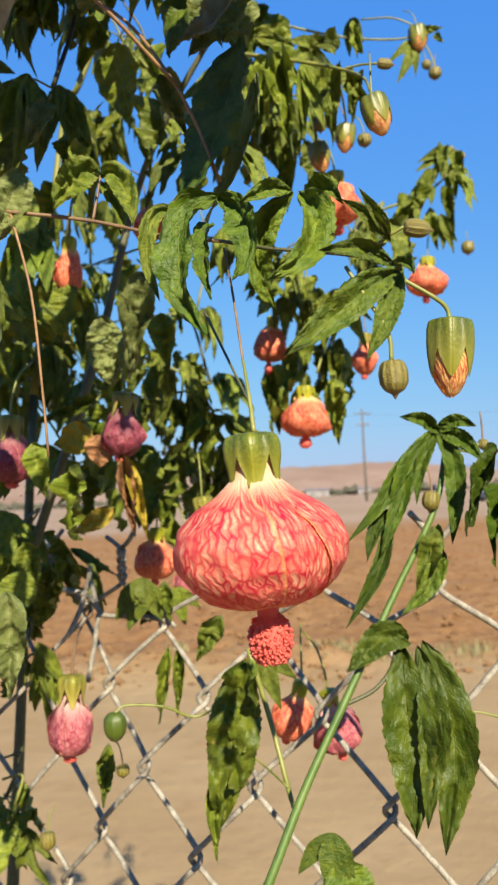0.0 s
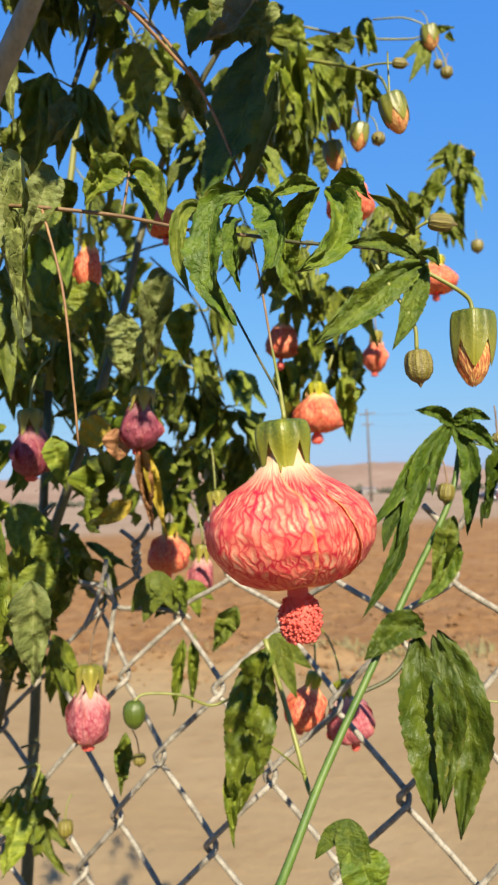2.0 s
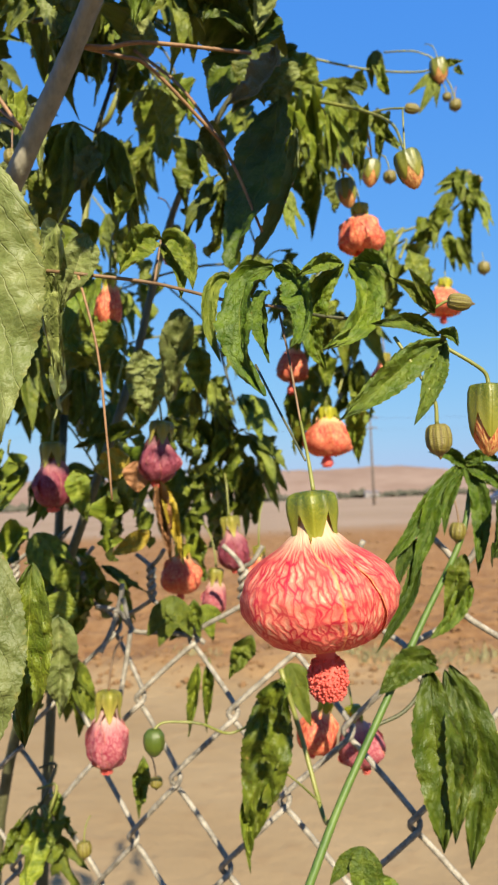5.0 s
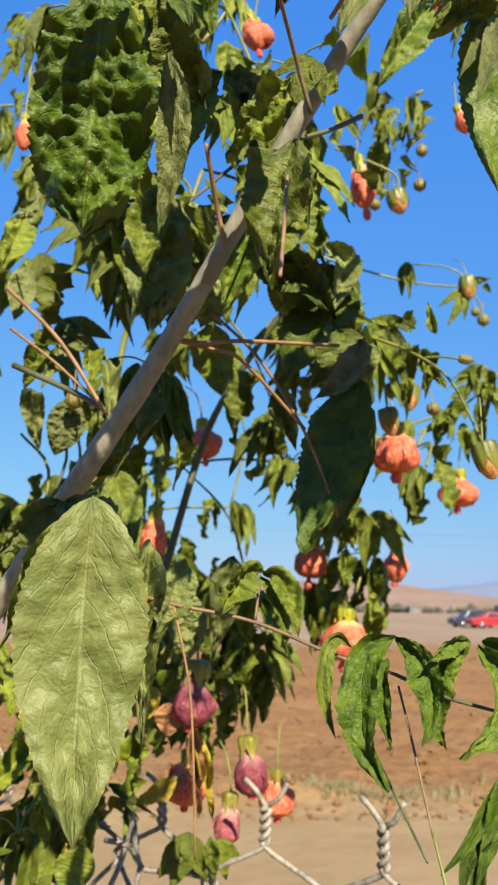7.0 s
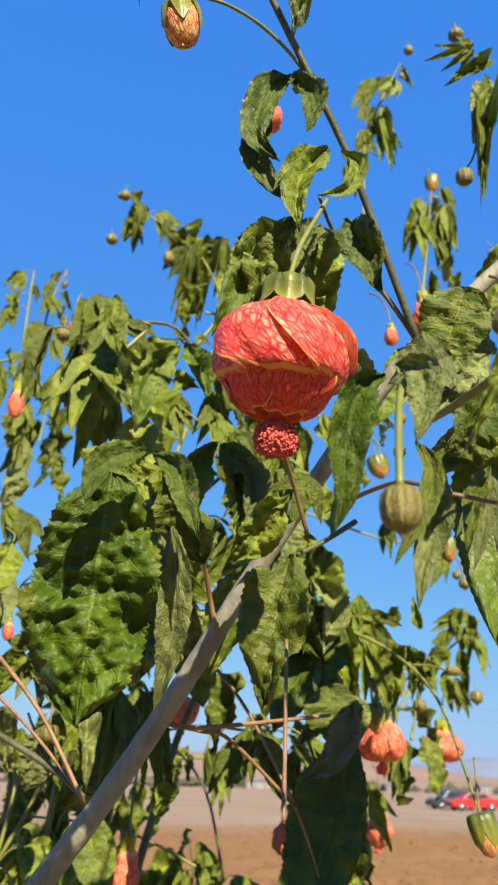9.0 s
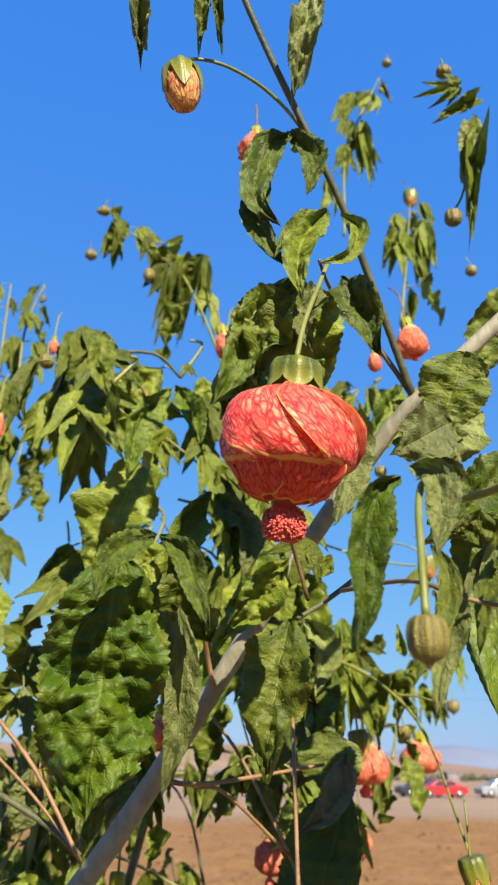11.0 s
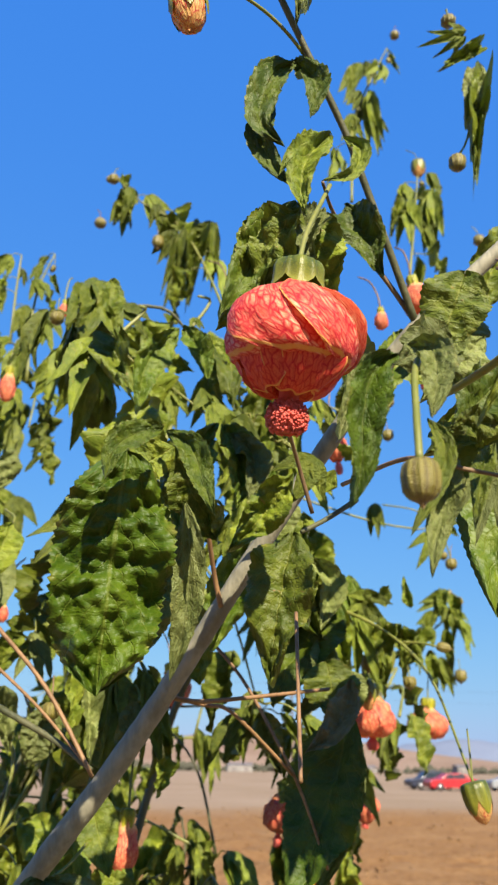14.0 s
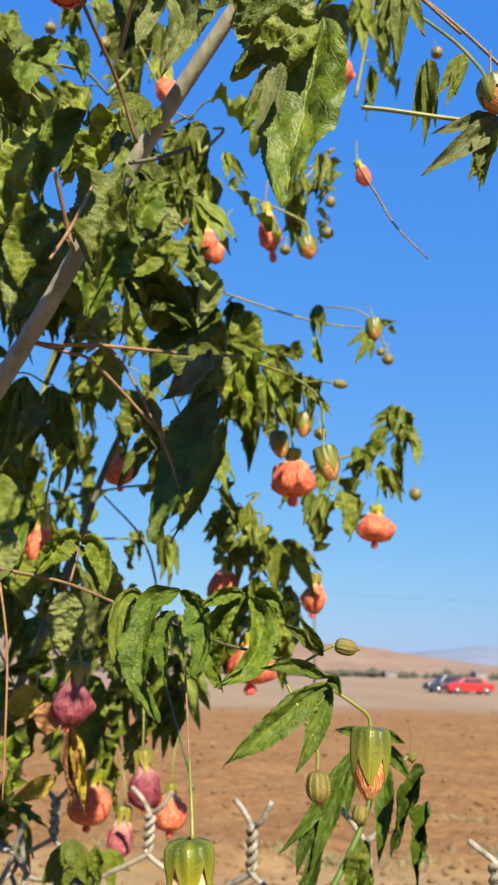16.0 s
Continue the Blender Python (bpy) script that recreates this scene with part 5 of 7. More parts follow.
lobed_leaf([([(0.0812, 0.3420, 1.5257), (0.0867, 0.3393, 1.5139), (0.0864, 0.3367, 1.4973), (0.0832, 0.3340, 1.4779)], 0.0105), ([(0.0812, 0.3420, 1.5257), (0.0692, 0.3393, 1.5123), (0.0620, 0.3367, 1.4938), (0.0537, 0.3340, 1.4746)], 0.0112), ([(0.0805, 0.3420, 1.5258), (0.0652, 0.3393, 1.5096), (0.0540, 0.3367, 1.4941), (0.0401, 0.3340, 1.4804)], 0.0092), ([(0.0817, 0.3420, 1.5257), (0.0911, 0.3380, 1.5207), (0.0982, 0.3340, 1.5112)], 0.0095), ([(0.0820, 0.3420, 1.5257), (0.0740, 0.3380, 1.5302), (0.0646, 0.3340, 1.5314)], 0.0085), ([(0.0815, 0.3420, 1.5257), (0.0892, 0.3380, 1.5288), (0.0962, 0.3340, 1.5260)], 0.0078), ([(0.0812, 0.3420, 1.5257), (0.0730, 0.3380, 1.5097), (0.0694, 0.3340, 1.4946)], 0.0085)], (-0.22, -0.97, -0.03), LEAF_GLOSSY_SHADED, seed=14, base=0.42)
lobed_leaf([([(0.0608, 0.3420, 1.4938), (0.0556, 0.3393, 1.4730), (0.0474, 0.3367, 1.4585), (0.0376, 0.3340, 1.4456)], 0.0105), ([(0.0608, 0.3420, 1.4938), (0.0526, 0.3380, 1.4848), (0.0478, 0.3340, 1.4725)], 0.0075)], (-0.30, -0.95, 0.05), LEAF_GLOSSY_SHADED, seed=15)
lobed_leaf([([(0.0771, 0.3440, 1.4812), (0.0782, 0.3413, 1.4707), (0.0722, 0.3387, 1.4595), (0.0612, 0.3360, 1.4500)], 0.0110)], (-0.10, -0.97, 0.10), LEAF_DEEP_SHADED, seed=16)
bud('small', (0.0770, 0.3380, 1.5000), 0.0094, 0.0071, (0, 10), 0, hang=0.012)
bud('small', (0.1031, 0.3500, 1.5214), 0.0054, 0.0044, (0, 0), 0, hang=0.012)
tube('twig', [(0.0858, 0.3450, 1.5190), (0.0961, 0.3480, 1.5162), (0.1030, 0.3500, 1.5209)], 0.00048, 0.00049, STEM, shrub, per=6, sides=8)

# leaves and pods along the fence
leaf('ovate', (-0.0059, 0.3850, 1.4249), (-0.0207, 0.3750, 1.3494), 0.0246, (0.01, -0.99, 0.13), turn=3)
leaf('narrow', (-0.0019, 0.3850, 1.4260), (-0.0098, 0.3800, 1.3674), 0.0180, (-0.34, -0.93, 0.13), turn=4)
leaf('narrow', (-0.0228, 0.3850, 1.3714), (-0.0215, 0.3800, 1.3354), 0.0080, (0.07, -0.99, 0.14), LEAF_FRESH, turn=5)
leaf('tri', (0.0011, 0.3900, 1.4315), (0.0114, 0.3850, 1.4007), 0.0319, (0.01, -0.99, 0.16), LEAF_FRESH, turn=0)
leaf('narrow', (-0.0172, 0.4200, 1.4412), (-0.0298, 0.4200, 1.4175), 0.0149, (-0.02, -1.00, 0.01), LEAF_FRESH, turn=1)
tube('flower_stalk', [(-0.0030, 0.3850, 1.4300), (0.0059, 0.3800, 1.3971), (0.0131, 0.3600, 1.3687), (0.0138, 0.3300, 1.3775)], 0.00132, 0.00090, STEM, shrub, per=6, sides=8)
tube('twig', [(-0.0122, 0.3800, 1.3878), (-0.0001, 0.3750, 1.3812), (0.0114, 0.3500, 1.3783)], 0.00052, 0.00048, STEM, shrub, per=6, sides=8)
leaf('tri', (0.0294, 0.3500, 1.3589), (0.0241, 0.3450, 1.3329), 0.0352, (-0.11, -0.97, 0.21), LEAF_DEEP_SHADED, turn=2)
leaf('ovate', (0.0313, 0.3500, 1.3485), (0.0386, 0.3450, 1.3233), 0.0211, (-0.01, -0.98, 0.19), LEAF_DEEP_SHADED, turn=3)
bud('fruit', (-0.0652, 0.3760, 1.4060), 0.0134, 0.0103, (0, 0), 0, label='round green seed pod')
tube('flower_stalk', [(-0.0652, 0.3760, 1.4055), (-0.0598, 0.3780, 1.4083), (-0.0432, 0.3800, 1.4065), (-0.0295, 0.3850, 1.4000), (-0.0147, 0.3850, 1.4058)], 0.00064, 0.00066, STEM, shrub, per=6, sides=8)
leaf('narrow', (-0.0792, 0.4300, 1.3758), (-0.0818, 0.4300, 1.3445), 0.0113, (0.16, -0.99, -0.01), turn=4)
leaf('narrow', (-0.0463, 0.5000, 1.4140), (-0.0492, 0.5000, 1.3685), 0.0083, (0.08, -1.00, -0.01), turn=5)
leaf('tri', (-0.0497, 0.5200, 1.4460), (-0.0435, 0.5200, 1.4209), 0.0323, (0.12, -0.99, 0.03), turn=0)
leaf('limp', (-0.0625, 0.5200, 1.4395), (-0.0722, 0.5200, 1.4222), 0.0251, (0.04, -1.00, -0.02), turn=1)
tube('twig', [(0.0895, 0.3600, 1.4024), (0.0969, 0.3600, 1.4028), (0.1089, 0.3600, 1.3991)], 0.00049, 0.00049, STEM, shrub, per=6, sides=8)

# hanging flowers, from the near ones to the far
flower('puff', (0.0476, 0.6310, 1.5863), 0.0408, (0, 2), 0, column=0.22, seed=2, wide=1.00)
flower('puff', (0.0659, 0.5150, 1.7103), 0.0350, (0, 0), 40, column=0.22, seed=3, wide=0.95)
flower('puff', (0.1799, 0.7580, 1.7214), 0.0377, (0, 5), 70, column=0.2, seed=4, wide=1.05)
flower('puff', (0.0262, 0.6500, 1.6470), 0.0377, (5, 8), 10, column=0.28, seed=5, wide=0.75)
flower('closed', (0.1172, 0.7580, 1.6508), 0.0407, (0, 5), 50, column=0.1, seed=2, wide=0.85, dull=True)
flower('puff', (-0.0681, 0.6000, 1.7306), 0.0322, (0, -6), 15, column=0.2, seed=6, wide=0.85)
flower('closed', (-0.0848, 0.4040, 1.6375), 0.0302, (0, 4), 30, column=0, seed=7, wide=0.70)
flower('spent', (-0.0616, 0.4200, 1.5587), 0.0349, (0, 6), 0, PETAL_DARK, column=0.06, seed=1, wide=0.98, dull=True, label='withered purple lantern flower')
flower('spent', (-0.1222, 0.4200, 1.5496), 0.0369, (0, 0), 30, PETAL_DARK, column=0.06, seed=2, wide=0.92, dull=True, label='withered purple lantern flower')
flower('spent', (-0.0977, 0.4350, 1.4117), 0.0433, (0, 3), 0, PETAL_OLD, column=0.06, seed=3, wide=0.85, dull=True, label='wilted dusty pink flower')
flower('puff', (-0.0728, 0.6280, 1.4809), 0.0397, (0, 4), 0, column=0.14, seed=8, wide=0.85)
flower('spent', (-0.0318, 0.5450, 1.5031), 0.0386, (0, -6), 0, PETAL_DARK, column=0.05, seed=4, wide=0.90, dull=True, label='withered purple lantern flower')
flower('spent', (-0.0419, 0.5500, 1.4671), 0.0332, (0, 6), 30, PETAL_OLD, column=0.06, seed=5, wide=0.82, dull=True)
flower('puff', (-0.0117, 0.5500, 1.4817), 0.0301, (0, 0), 60, column=0.15, seed=9, wide=0.80, dull=True)
flower('puff', (0.0257, 0.4700, 1.3953), 0.0339, (0, 18), 0, column=0.1, seed=10, wide=0.75)
flower('puff', (0.0399, 0.4700, 1.3899), 0.0361, (0, -10), 40, PETAL_OLD, column=0.14, seed=11, wide=0.80)
bud('opening', (0.0551, 0.3020, 1.6525), 0.0163, 0.0113, (0, -14), 0, hang=0.020)
bud('opening', (0.0503, 0.4650, 1.7072), 0.0184, 0.0127, (0, -8), 30, hang=0.020)
bud('opening', (0.0718, 0.4900, 1.7293), 0.0183, 0.0127, (0, 8), 30, hang=0.020)
bud('small', (0.0774, 0.4600, 1.7094), 0.0086, 0.0079, (0, 0), 0, hang=0.012)
bud('small', (0.0763, 0.4000, 1.7193), 0.0092, 0.0052, (0, -80), 0)
bud('small', (0.0520, 0.4600, 1.7219), 0.0112, 0.0079, (0, 0), 0, hang=0.012)
bud('opening', (0.1424, 0.5870, 1.8480), 0.0196, 0.0145, (0, -4), 0, hang=0.020)
bud('small', (0.1540, 0.5870, 1.8157), 0.0102, 0.0093, (0, 0), 0, hang=0.012)
bud('small', (0.1480, 0.5870, 1.8213), 0.0076, 0.0068, (0, 0), 0, hang=0.012)
bud('small', (0.2396, 0.8300, 1.7566), 0.0154, 0.0130, (0, 0), 0, hang=0.012)
bud('small', (0.0102, 0.4500, 1.6924), 0.0090, 0.0071, (0, 0), 0, hang=0.012)

# flowering sprays against the sky, first stretch
tube('shoot', [(-0.0095, 0.6200, 1.8931), (0.0211, 0.6100, 1.8751), (0.0852, 0.6000, 1.8509), (0.1264, 0.5900, 1.8408), (0.1430, 0.5870, 1.8427)], 0.00113, 0.00064, STEM, shrub, per=6, sides=8)
tube('twig', [(0.1033, 0.6000, 1.8636), (0.1231, 0.5900, 1.8579), (0.1352, 0.5880, 1.8525), (0.1423, 0.5870, 1.8462)], 0.00065, 0.00064, STEM, shrub, per=6, sides=8)
tube('twig', [(0.1429, 0.5870, 1.8418), (0.1513, 0.5870, 1.8268), (0.1540, 0.5870, 1.8149)], 0.00064, 0.00064, STEM, shrub, per=6, sides=8)
leaf('limp', (0.0955, 0.6000, 1.8640), (0.1010, 0.5950, 1.8338), 0.0238, (-0.30, -0.95, 0.10), turn=2)
leaf('tri', (0.1411, 0.5900, 1.8379), (0.1256, 0.5850, 1.8073), 0.0255, (0.11, -0.99, 0.10), turn=3)
leaf('narrow', (0.1452, 0.5870, 1.8448), (0.1618, 0.5850, 1.8459), 0.0073, (-0.07, -0.87, -0.49), LEAF_FRESH, turn=4)
leaf('narrow', (0.1557, 0.5870, 1.8421), (0.1611, 0.5850, 1.8340), 0.0066, (-0.52, -0.84, -0.14), LEAF_FRESH, turn=5)
tube('shoot', [(0.0054, 0.4600, 1.7619), (0.0305, 0.4400, 1.7460), (0.0533, 0.4200, 1.7296), (0.0645, 0.3800, 1.7022), (0.0555, 0.3020, 1.6518)], 0.00133, 0.00054, STEM, shrub, per=6, sides=8)
tube('twig', [(0.0608, 0.4100, 1.7225), (0.0690, 0.4050, 1.7215), (0.0763, 0.4000, 1.7190)], 0.00059, 0.00058, STEM, shrub, per=6, sides=8)
tube('twig', [(0.0374, 0.4500, 1.7462), (0.0452, 0.4550, 1.7316), (0.0502, 0.4650, 1.7062)], 0.00065, 0.00067, STEM, shrub, per=6, sides=8)
tube('twig', [(0.0576, 0.4300, 1.7349), (0.0658, 0.4600, 1.7332), (0.0717, 0.4900, 1.7286)], 0.00062, 0.00070, STEM, shrub, per=6, sides=8)
leaf('tri', (0.0485, 0.4400, 1.7550), (0.0364, 0.4350, 1.7413), 0.0285, (0.53, -0.84, -0.16), LEAF_FRESH, turn=0)
leaf('tri', (0.0406, 0.4400, 1.7554), (0.0612, 0.4350, 1.7336), 0.0316, (-0.42, -0.88, -0.20), turn=1)
leaf('narrow', (0.0305, 0.4400, 1.7460), (0.0323, 0.4350, 1.6898), 0.0203, (-0.26, -0.96, 0.08), turn=2)
leaf('limp', (0.0431, 0.4400, 1.7437), (0.0468, 0.4350, 1.6987), 0.0221, (0.02, -0.99, 0.11), LEAF_FRESH, turn=3)
leaf('narrow', (0.0573, 0.4400, 1.7414), (0.0560, 0.4350, 1.6951), 0.0135, (-0.11, -0.99, 0.11), turn=4)
leaf('narrow', (0.0651, 0.4400, 1.7377), (0.0788, 0.4350, 1.7117), 0.0122, (-0.54, -0.83, -0.12), turn=5)
leaf('narrow', (0.0752, 0.4400, 1.7471), (0.0698, 0.4350, 1.7658), 0.0082, (-0.36, -0.87, -0.34), LEAF_FRESH, turn=0)
leaf('narrow', (0.0713, 0.4400, 1.7358), (0.0676, 0.4350, 1.7074), 0.0108, (-0.07, -0.98, 0.18), turn=1)
leaf('narrow', (0.0209, 0.4400, 1.7448), (0.0139, 0.4350, 1.6971), 0.0217, (-0.12, -0.99, 0.12), turn=2)
leaf('narrow', (0.0629, 0.4400, 1.7560), (0.0495, 0.4350, 1.7504), 0.0163, (0.48, -0.72, -0.50), LEAF_FRESH, turn=3)
leaf('tri', (0.0153, 0.4400, 1.7616), (0.0369, 0.4350, 1.7511), 0.0222, (-0.38, -0.84, -0.38), turn=4)
spray([(0.0848, 0.7000, 1.7364), (0.1379, 0.7400, 1.7637), (0.1779, 0.7500, 1.7792), (0.2034, 0.7500, 1.8000), (0.2075, 0.7500, 1.8235)], 9, 31, 0.0484, 2, 0.00150, 0.35)
leaf('narrow', (0.1758, 0.7500, 1.7875), (0.1681, 0.7500, 1.7495), 0.0147, (-0.15, -0.99, 0.03), turn=5)
leaf('limp', (0.1902, 0.7500, 1.8033), (0.1728, 0.7500, 1.7822), 0.0268, (0.05, -1.00, -0.04), turn=0)
leaf('narrow', (0.1998, 0.7500, 1.7864), (0.2051, 0.7500, 1.7423), 0.0147, (-0.29, -0.96, -0.03), turn=1)
leaf('limp', (0.2066, 0.7500, 1.8081), (0.2125, 0.7500, 1.7748), 0.0268, (-0.32, -0.95, -0.06), turn=2)
leaf('narrow', (0.1824, 0.7500, 1.7653), (0.1881, 0.7500, 1.7268), 0.0147, (-0.28, -0.96, -0.04), turn=3)
leaf('limp', (0.2049, 0.7500, 1.8247), (0.1737, 0.7500, 1.7986), 0.0269, (0.10, -0.99, -0.12), turn=4)
leaf('narrow', (0.2101, 0.7500, 1.8217), (0.2159, 0.7500, 1.7856), 0.0148, (-0.32, -0.95, -0.05), turn=5)
leaf('limp', (0.1928, 0.7500, 1.7593), (0.2011, 0.7500, 1.7207), 0.0267, (-0.30, -0.95, -0.06), turn=0)
leaf('narrow', (0.1751, 0.7500, 1.7766), (0.1443, 0.7500, 1.7534), 0.0147, (0.09, -0.99, -0.12), turn=1)
thicket((0.0930, 0.6200, 1.7087), (0.027, 0.050, 0.022), 10, 41, 0.035, 3, 8)
thicket((0.0514, 0.6200, 1.6747), (0.026, 0.050, 0.031), 16, 42, 0.045, 3, 6)
thicket((0.0275, 0.5500, 1.7606), (0.020, 0.060, 0.036), 14, 43, 0.050, 2, 6)
thicket((0.0601, 0.6600, 1.6099), (0.028, 0.040, 0.028), 10, 44, 0.045, 2, 4)
leaf('narrow', (0.0227, 0.6600, 1.6070), (0.0269, 0.6600, 1.5507), 0.0279, (-0.04, -1.00, -0.00), turn=2)
leaf('narrow', (0.0797, 0.6600, 1.6278), (0.0725, 0.6600, 1.5812), 0.0160, (-0.09, -1.00, 0.01), turn=3)

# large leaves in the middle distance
# darkest green, so that the shade sits in this leaf's colour
leaf('smooth', (0.0071, 0.3000, 1.6761), (-0.0181, 0.2980, 1.6064), 0.0420, (-0.80, -0.56, 0.12), LEAF_GLOSSY_SHADED, turn=4, label='long leaf turned from the sun, its green darkened for shade')
lobed_leaf([([(0.0119, 0.3060, 1.6662), (0.0078, 0.3060, 1.6424), (-0.0006, 0.3060, 1.6236), (-0.0112, 0.3060, 1.6080)], 0.0130)], (-0.45, -0.87, 0.20), LEAF_PALE, seed=53)
leaf('smooth', (-0.0294, 0.3100, 1.7321), (0.0115, 0.3500, 1.7141), 0.0356, (0.02, -0.43, -0.90), LEAF_DEEP_SHADED, turn=0)
lobed_leaf([([(0.0033, 0.2840, 1.6892), (-0.0000, 0.2810, 1.6767), (-0.0067, 0.2780, 1.6679), (-0.0165, 0.2750, 1.6618)], 0.0160)], (-0.30, -0.95, 0.10), LEAF_TAN, seed=81, label='curled dry tan leaf')
leaf('smooth', (0.0036, 0.3250, 1.7299), (-0.0249, 0.3150, 1.6817), 0.0369, (-0.49, -0.75, 0.45), LEAF_DEEP_SHADED, turn=1)
leaf('ovate', (0.0059, 0.3050, 1.6963), (0.0043, 0.3000, 1.6725), 0.0185, (-0.11, -0.97, 0.21), LEAF_PALE, turn=2)
leaf('ovate', (-0.0034, 0.3000, 1.6975), (-0.0018, 0.2900, 1.6734), 0.0236, (-0.06, -0.92, 0.38), turn=3)
leaf('smooth', (-0.0862, 0.2100, 1.6153), (-0.0851, 0.2050, 1.5252), 0.0360, (0.16, -0.98, 0.15), LEAF_PALE, turn=4, label='large pale green leaf with raised veins')
leaf('narrow', (-0.0721, 0.2360, 1.6060), (-0.0723, 0.2320, 1.5452), 0.0115, (0.10, -0.99, 0.06), LEAF_PALE, turn=5)
leaf('narrow', (-0.0972, 0.2160, 1.6088), (-0.1123, 0.2220, 1.5731), 0.0088, (0.07, -0.96, -0.27), turn=0)
leaf('smooth', (-0.0743, 0.1700, 1.5072), (-0.0763, 0.1650, 1.4501), 0.0194, (0.42, -0.88, -0.20), LEAF_PALE, turn=1)
leaf('ovate', (-0.0724, 0.2000, 1.4986), (-0.0757, 0.2000, 1.4481), 0.0137, (0.23, -0.97, -0.02), turn=2)

# upper branch: second flower, bud and near leaves
flower('globe', (-0.0390, 0.1320, 1.7740), 0.0345, (13, 3), 54, PETAL_RED, column=0.29, seed=13, wide=0.96, near=True, hang=0, label='round coral lantern flower with red-veined petals')
tube('flower_stalk', [(-0.0385, 0.1340, 1.7770), (-0.0354, 0.1400, 1.7905), (-0.0301, 0.1500, 1.8069), (-0.0245, 0.1600, 1.8235)], 0.00070, 0.00068, STEM, shrub, per=6, sides=8)
bud('bursting', (-0.0714, 0.1370, 1.8737), 0.0171, 0.0124, (0, -8), 54, label='opening bud with orange veined petals')
tube('flower_stalk', [(-0.0714, 0.1370, 1.8735), (-0.0662, 0.1370, 1.8767), (-0.0559, 0.1400, 1.8775), (-0.0430, 0.1500, 1.8793), (-0.0306, 0.1620, 1.8768), (-0.0183, 0.1700, 1.8590)], 0.00050, 0.00060, STEM, shrub, per=6, sides=8)
bud('small', (-0.0261, 0.0860, 1.7051), 0.0087, 0.0067, (0, 0), 0, label='closed ribbed green bud')
tube('flower_stalk', [(-0.0261, 0.0860, 1.7051), (-0.0248, 0.0900, 1.7150), (-0.0212, 0.1000, 1.7298), (-0.0153, 0.1100, 1.7397)], 0.00073, 0.00070, STEM, shrub, per=6, sides=8)
leaf('lobe', (0.0123, 0.1400, 1.7367), (-0.0002, 0.1400, 1.7345), 0.0094, (0.06, -0.94, -0.34), turn=3)
tube('twig', [(-0.0259, 0.1500, 1.7225), (-0.0181, 0.1200, 1.7185), (-0.0097, 0.1100, 1.7130), (0.0013, 0.1100, 1.7112)], 0.00055, 0.00044, TWIG, shrub, per=6, sides=8)
leaf('ovate', (-0.0368, 0.1700, 1.8209), (-0.0532, 0.1700, 1.7852), 0.0205, (0.21, -0.97, -0.09), turn=4)
leaf('ovate', (-0.0290, 0.1750, 1.8254), (-0.0250, 0.1800, 1.7891), 0.0230, (-0.18, -0.97, -0.15), turn=5)
leaf('lobe', (-0.0336, 0.1600, 1.8144), (-0.0470, 0.1650, 1.7882), 0.0149, (-0.34, -0.94, -0.01), turn=0)
tube('twig', [(0.0130, 0.2010, 1.8006), (0.0006, 0.1950, 1.8150), (-0.0116, 0.1900, 1.8255), (-0.0199, 0.1800, 1.8300), (-0.0258, 0.1650, 1.8286)], 0.00096, 0.00053, TWIG, shrub, per=6, sides=8)
lobed_leaf([([(-0.0346, 0.1630, 1.8765), (-0.0423, 0.1603, 1.8666), (-0.0467, 0.1577, 1.8460), (-0.0394, 0.1550, 1.8329)], 0.0134), ([(-0.0346, 0.1630, 1.8765), (-0.0283, 0.1590, 1.8633), (-0.0310, 0.1550, 1.8448)], 0.0123), ([(-0.0420, 0.1650, 1.8593), (-0.0461, 0.1623, 1.8434), (-0.0417, 0.1597, 1.8290), (-0.0364, 0.1570, 1.8194)], 0.0106)], (-0.13, -0.75, -0.65), LEAF_DEEP_SHADED, seed=67)
lobed_leaf([([(-0.0242, 0.1600, 1.8430), (-0.0309, 0.1573, 1.8327), (-0.0344, 0.1547, 1.8199), (-0.0336, 0.1520, 1.8056)], 0.0155), ([(-0.0197, 0.1600, 1.8429), (-0.0150, 0.1573, 1.8357), (-0.0190, 0.1547, 1.8241), (-0.0285, 0.1520, 1.8183)], 0.0078), ([(-0.0275, 0.1620, 1.8447), (-0.0360, 0.1580, 1.8340), (-0.0413, 0.1540, 1.8205)], 0.0057)], (-0.18, -0.78, -0.60), seed=68)
lobed_leaf([([(-0.0143, 0.1850, 1.8365), (-0.0084, 0.1810, 1.8207), (-0.0046, 0.1770, 1.8028)], 0.0199)], (-0.24, -0.82, -0.52), LEAF_DEEP_SHADED, seed=69)
lobed_leaf([([(-0.0252, 0.1700, 1.8219), (-0.0306, 0.1660, 1.8079), (-0.0294, 0.1620, 1.7948)], 0.0149)], (-0.18, -0.83, -0.52), LEAF_PALE, seed=70)
lobed_leaf([([(-0.0326, 0.1750, 1.8279), (-0.0442, 0.1710, 1.8060), (-0.0571, 0.1670, 1.7785)], 0.0203)], (-0.11, -0.85, -0.51), LEAF_DEEP_SHADED, seed=71)
lobed_leaf([([(-0.0708, 0.1420, 1.7325), (-0.0767, 0.1393, 1.7296), (-0.0815, 0.1367, 1.7244), (-0.0831, 0.1340, 1.7159)], 0.0083), ([(-0.0704, 0.1500, 1.7346), (-0.0640, 0.1473, 1.7296), (-0.0605, 0.1447, 1.7189), (-0.0579, 0.1420, 1.7107)], 0.0092)], (-0.01, -0.97, -0.25), LEAF_DEEP_SHADED, seed=72)
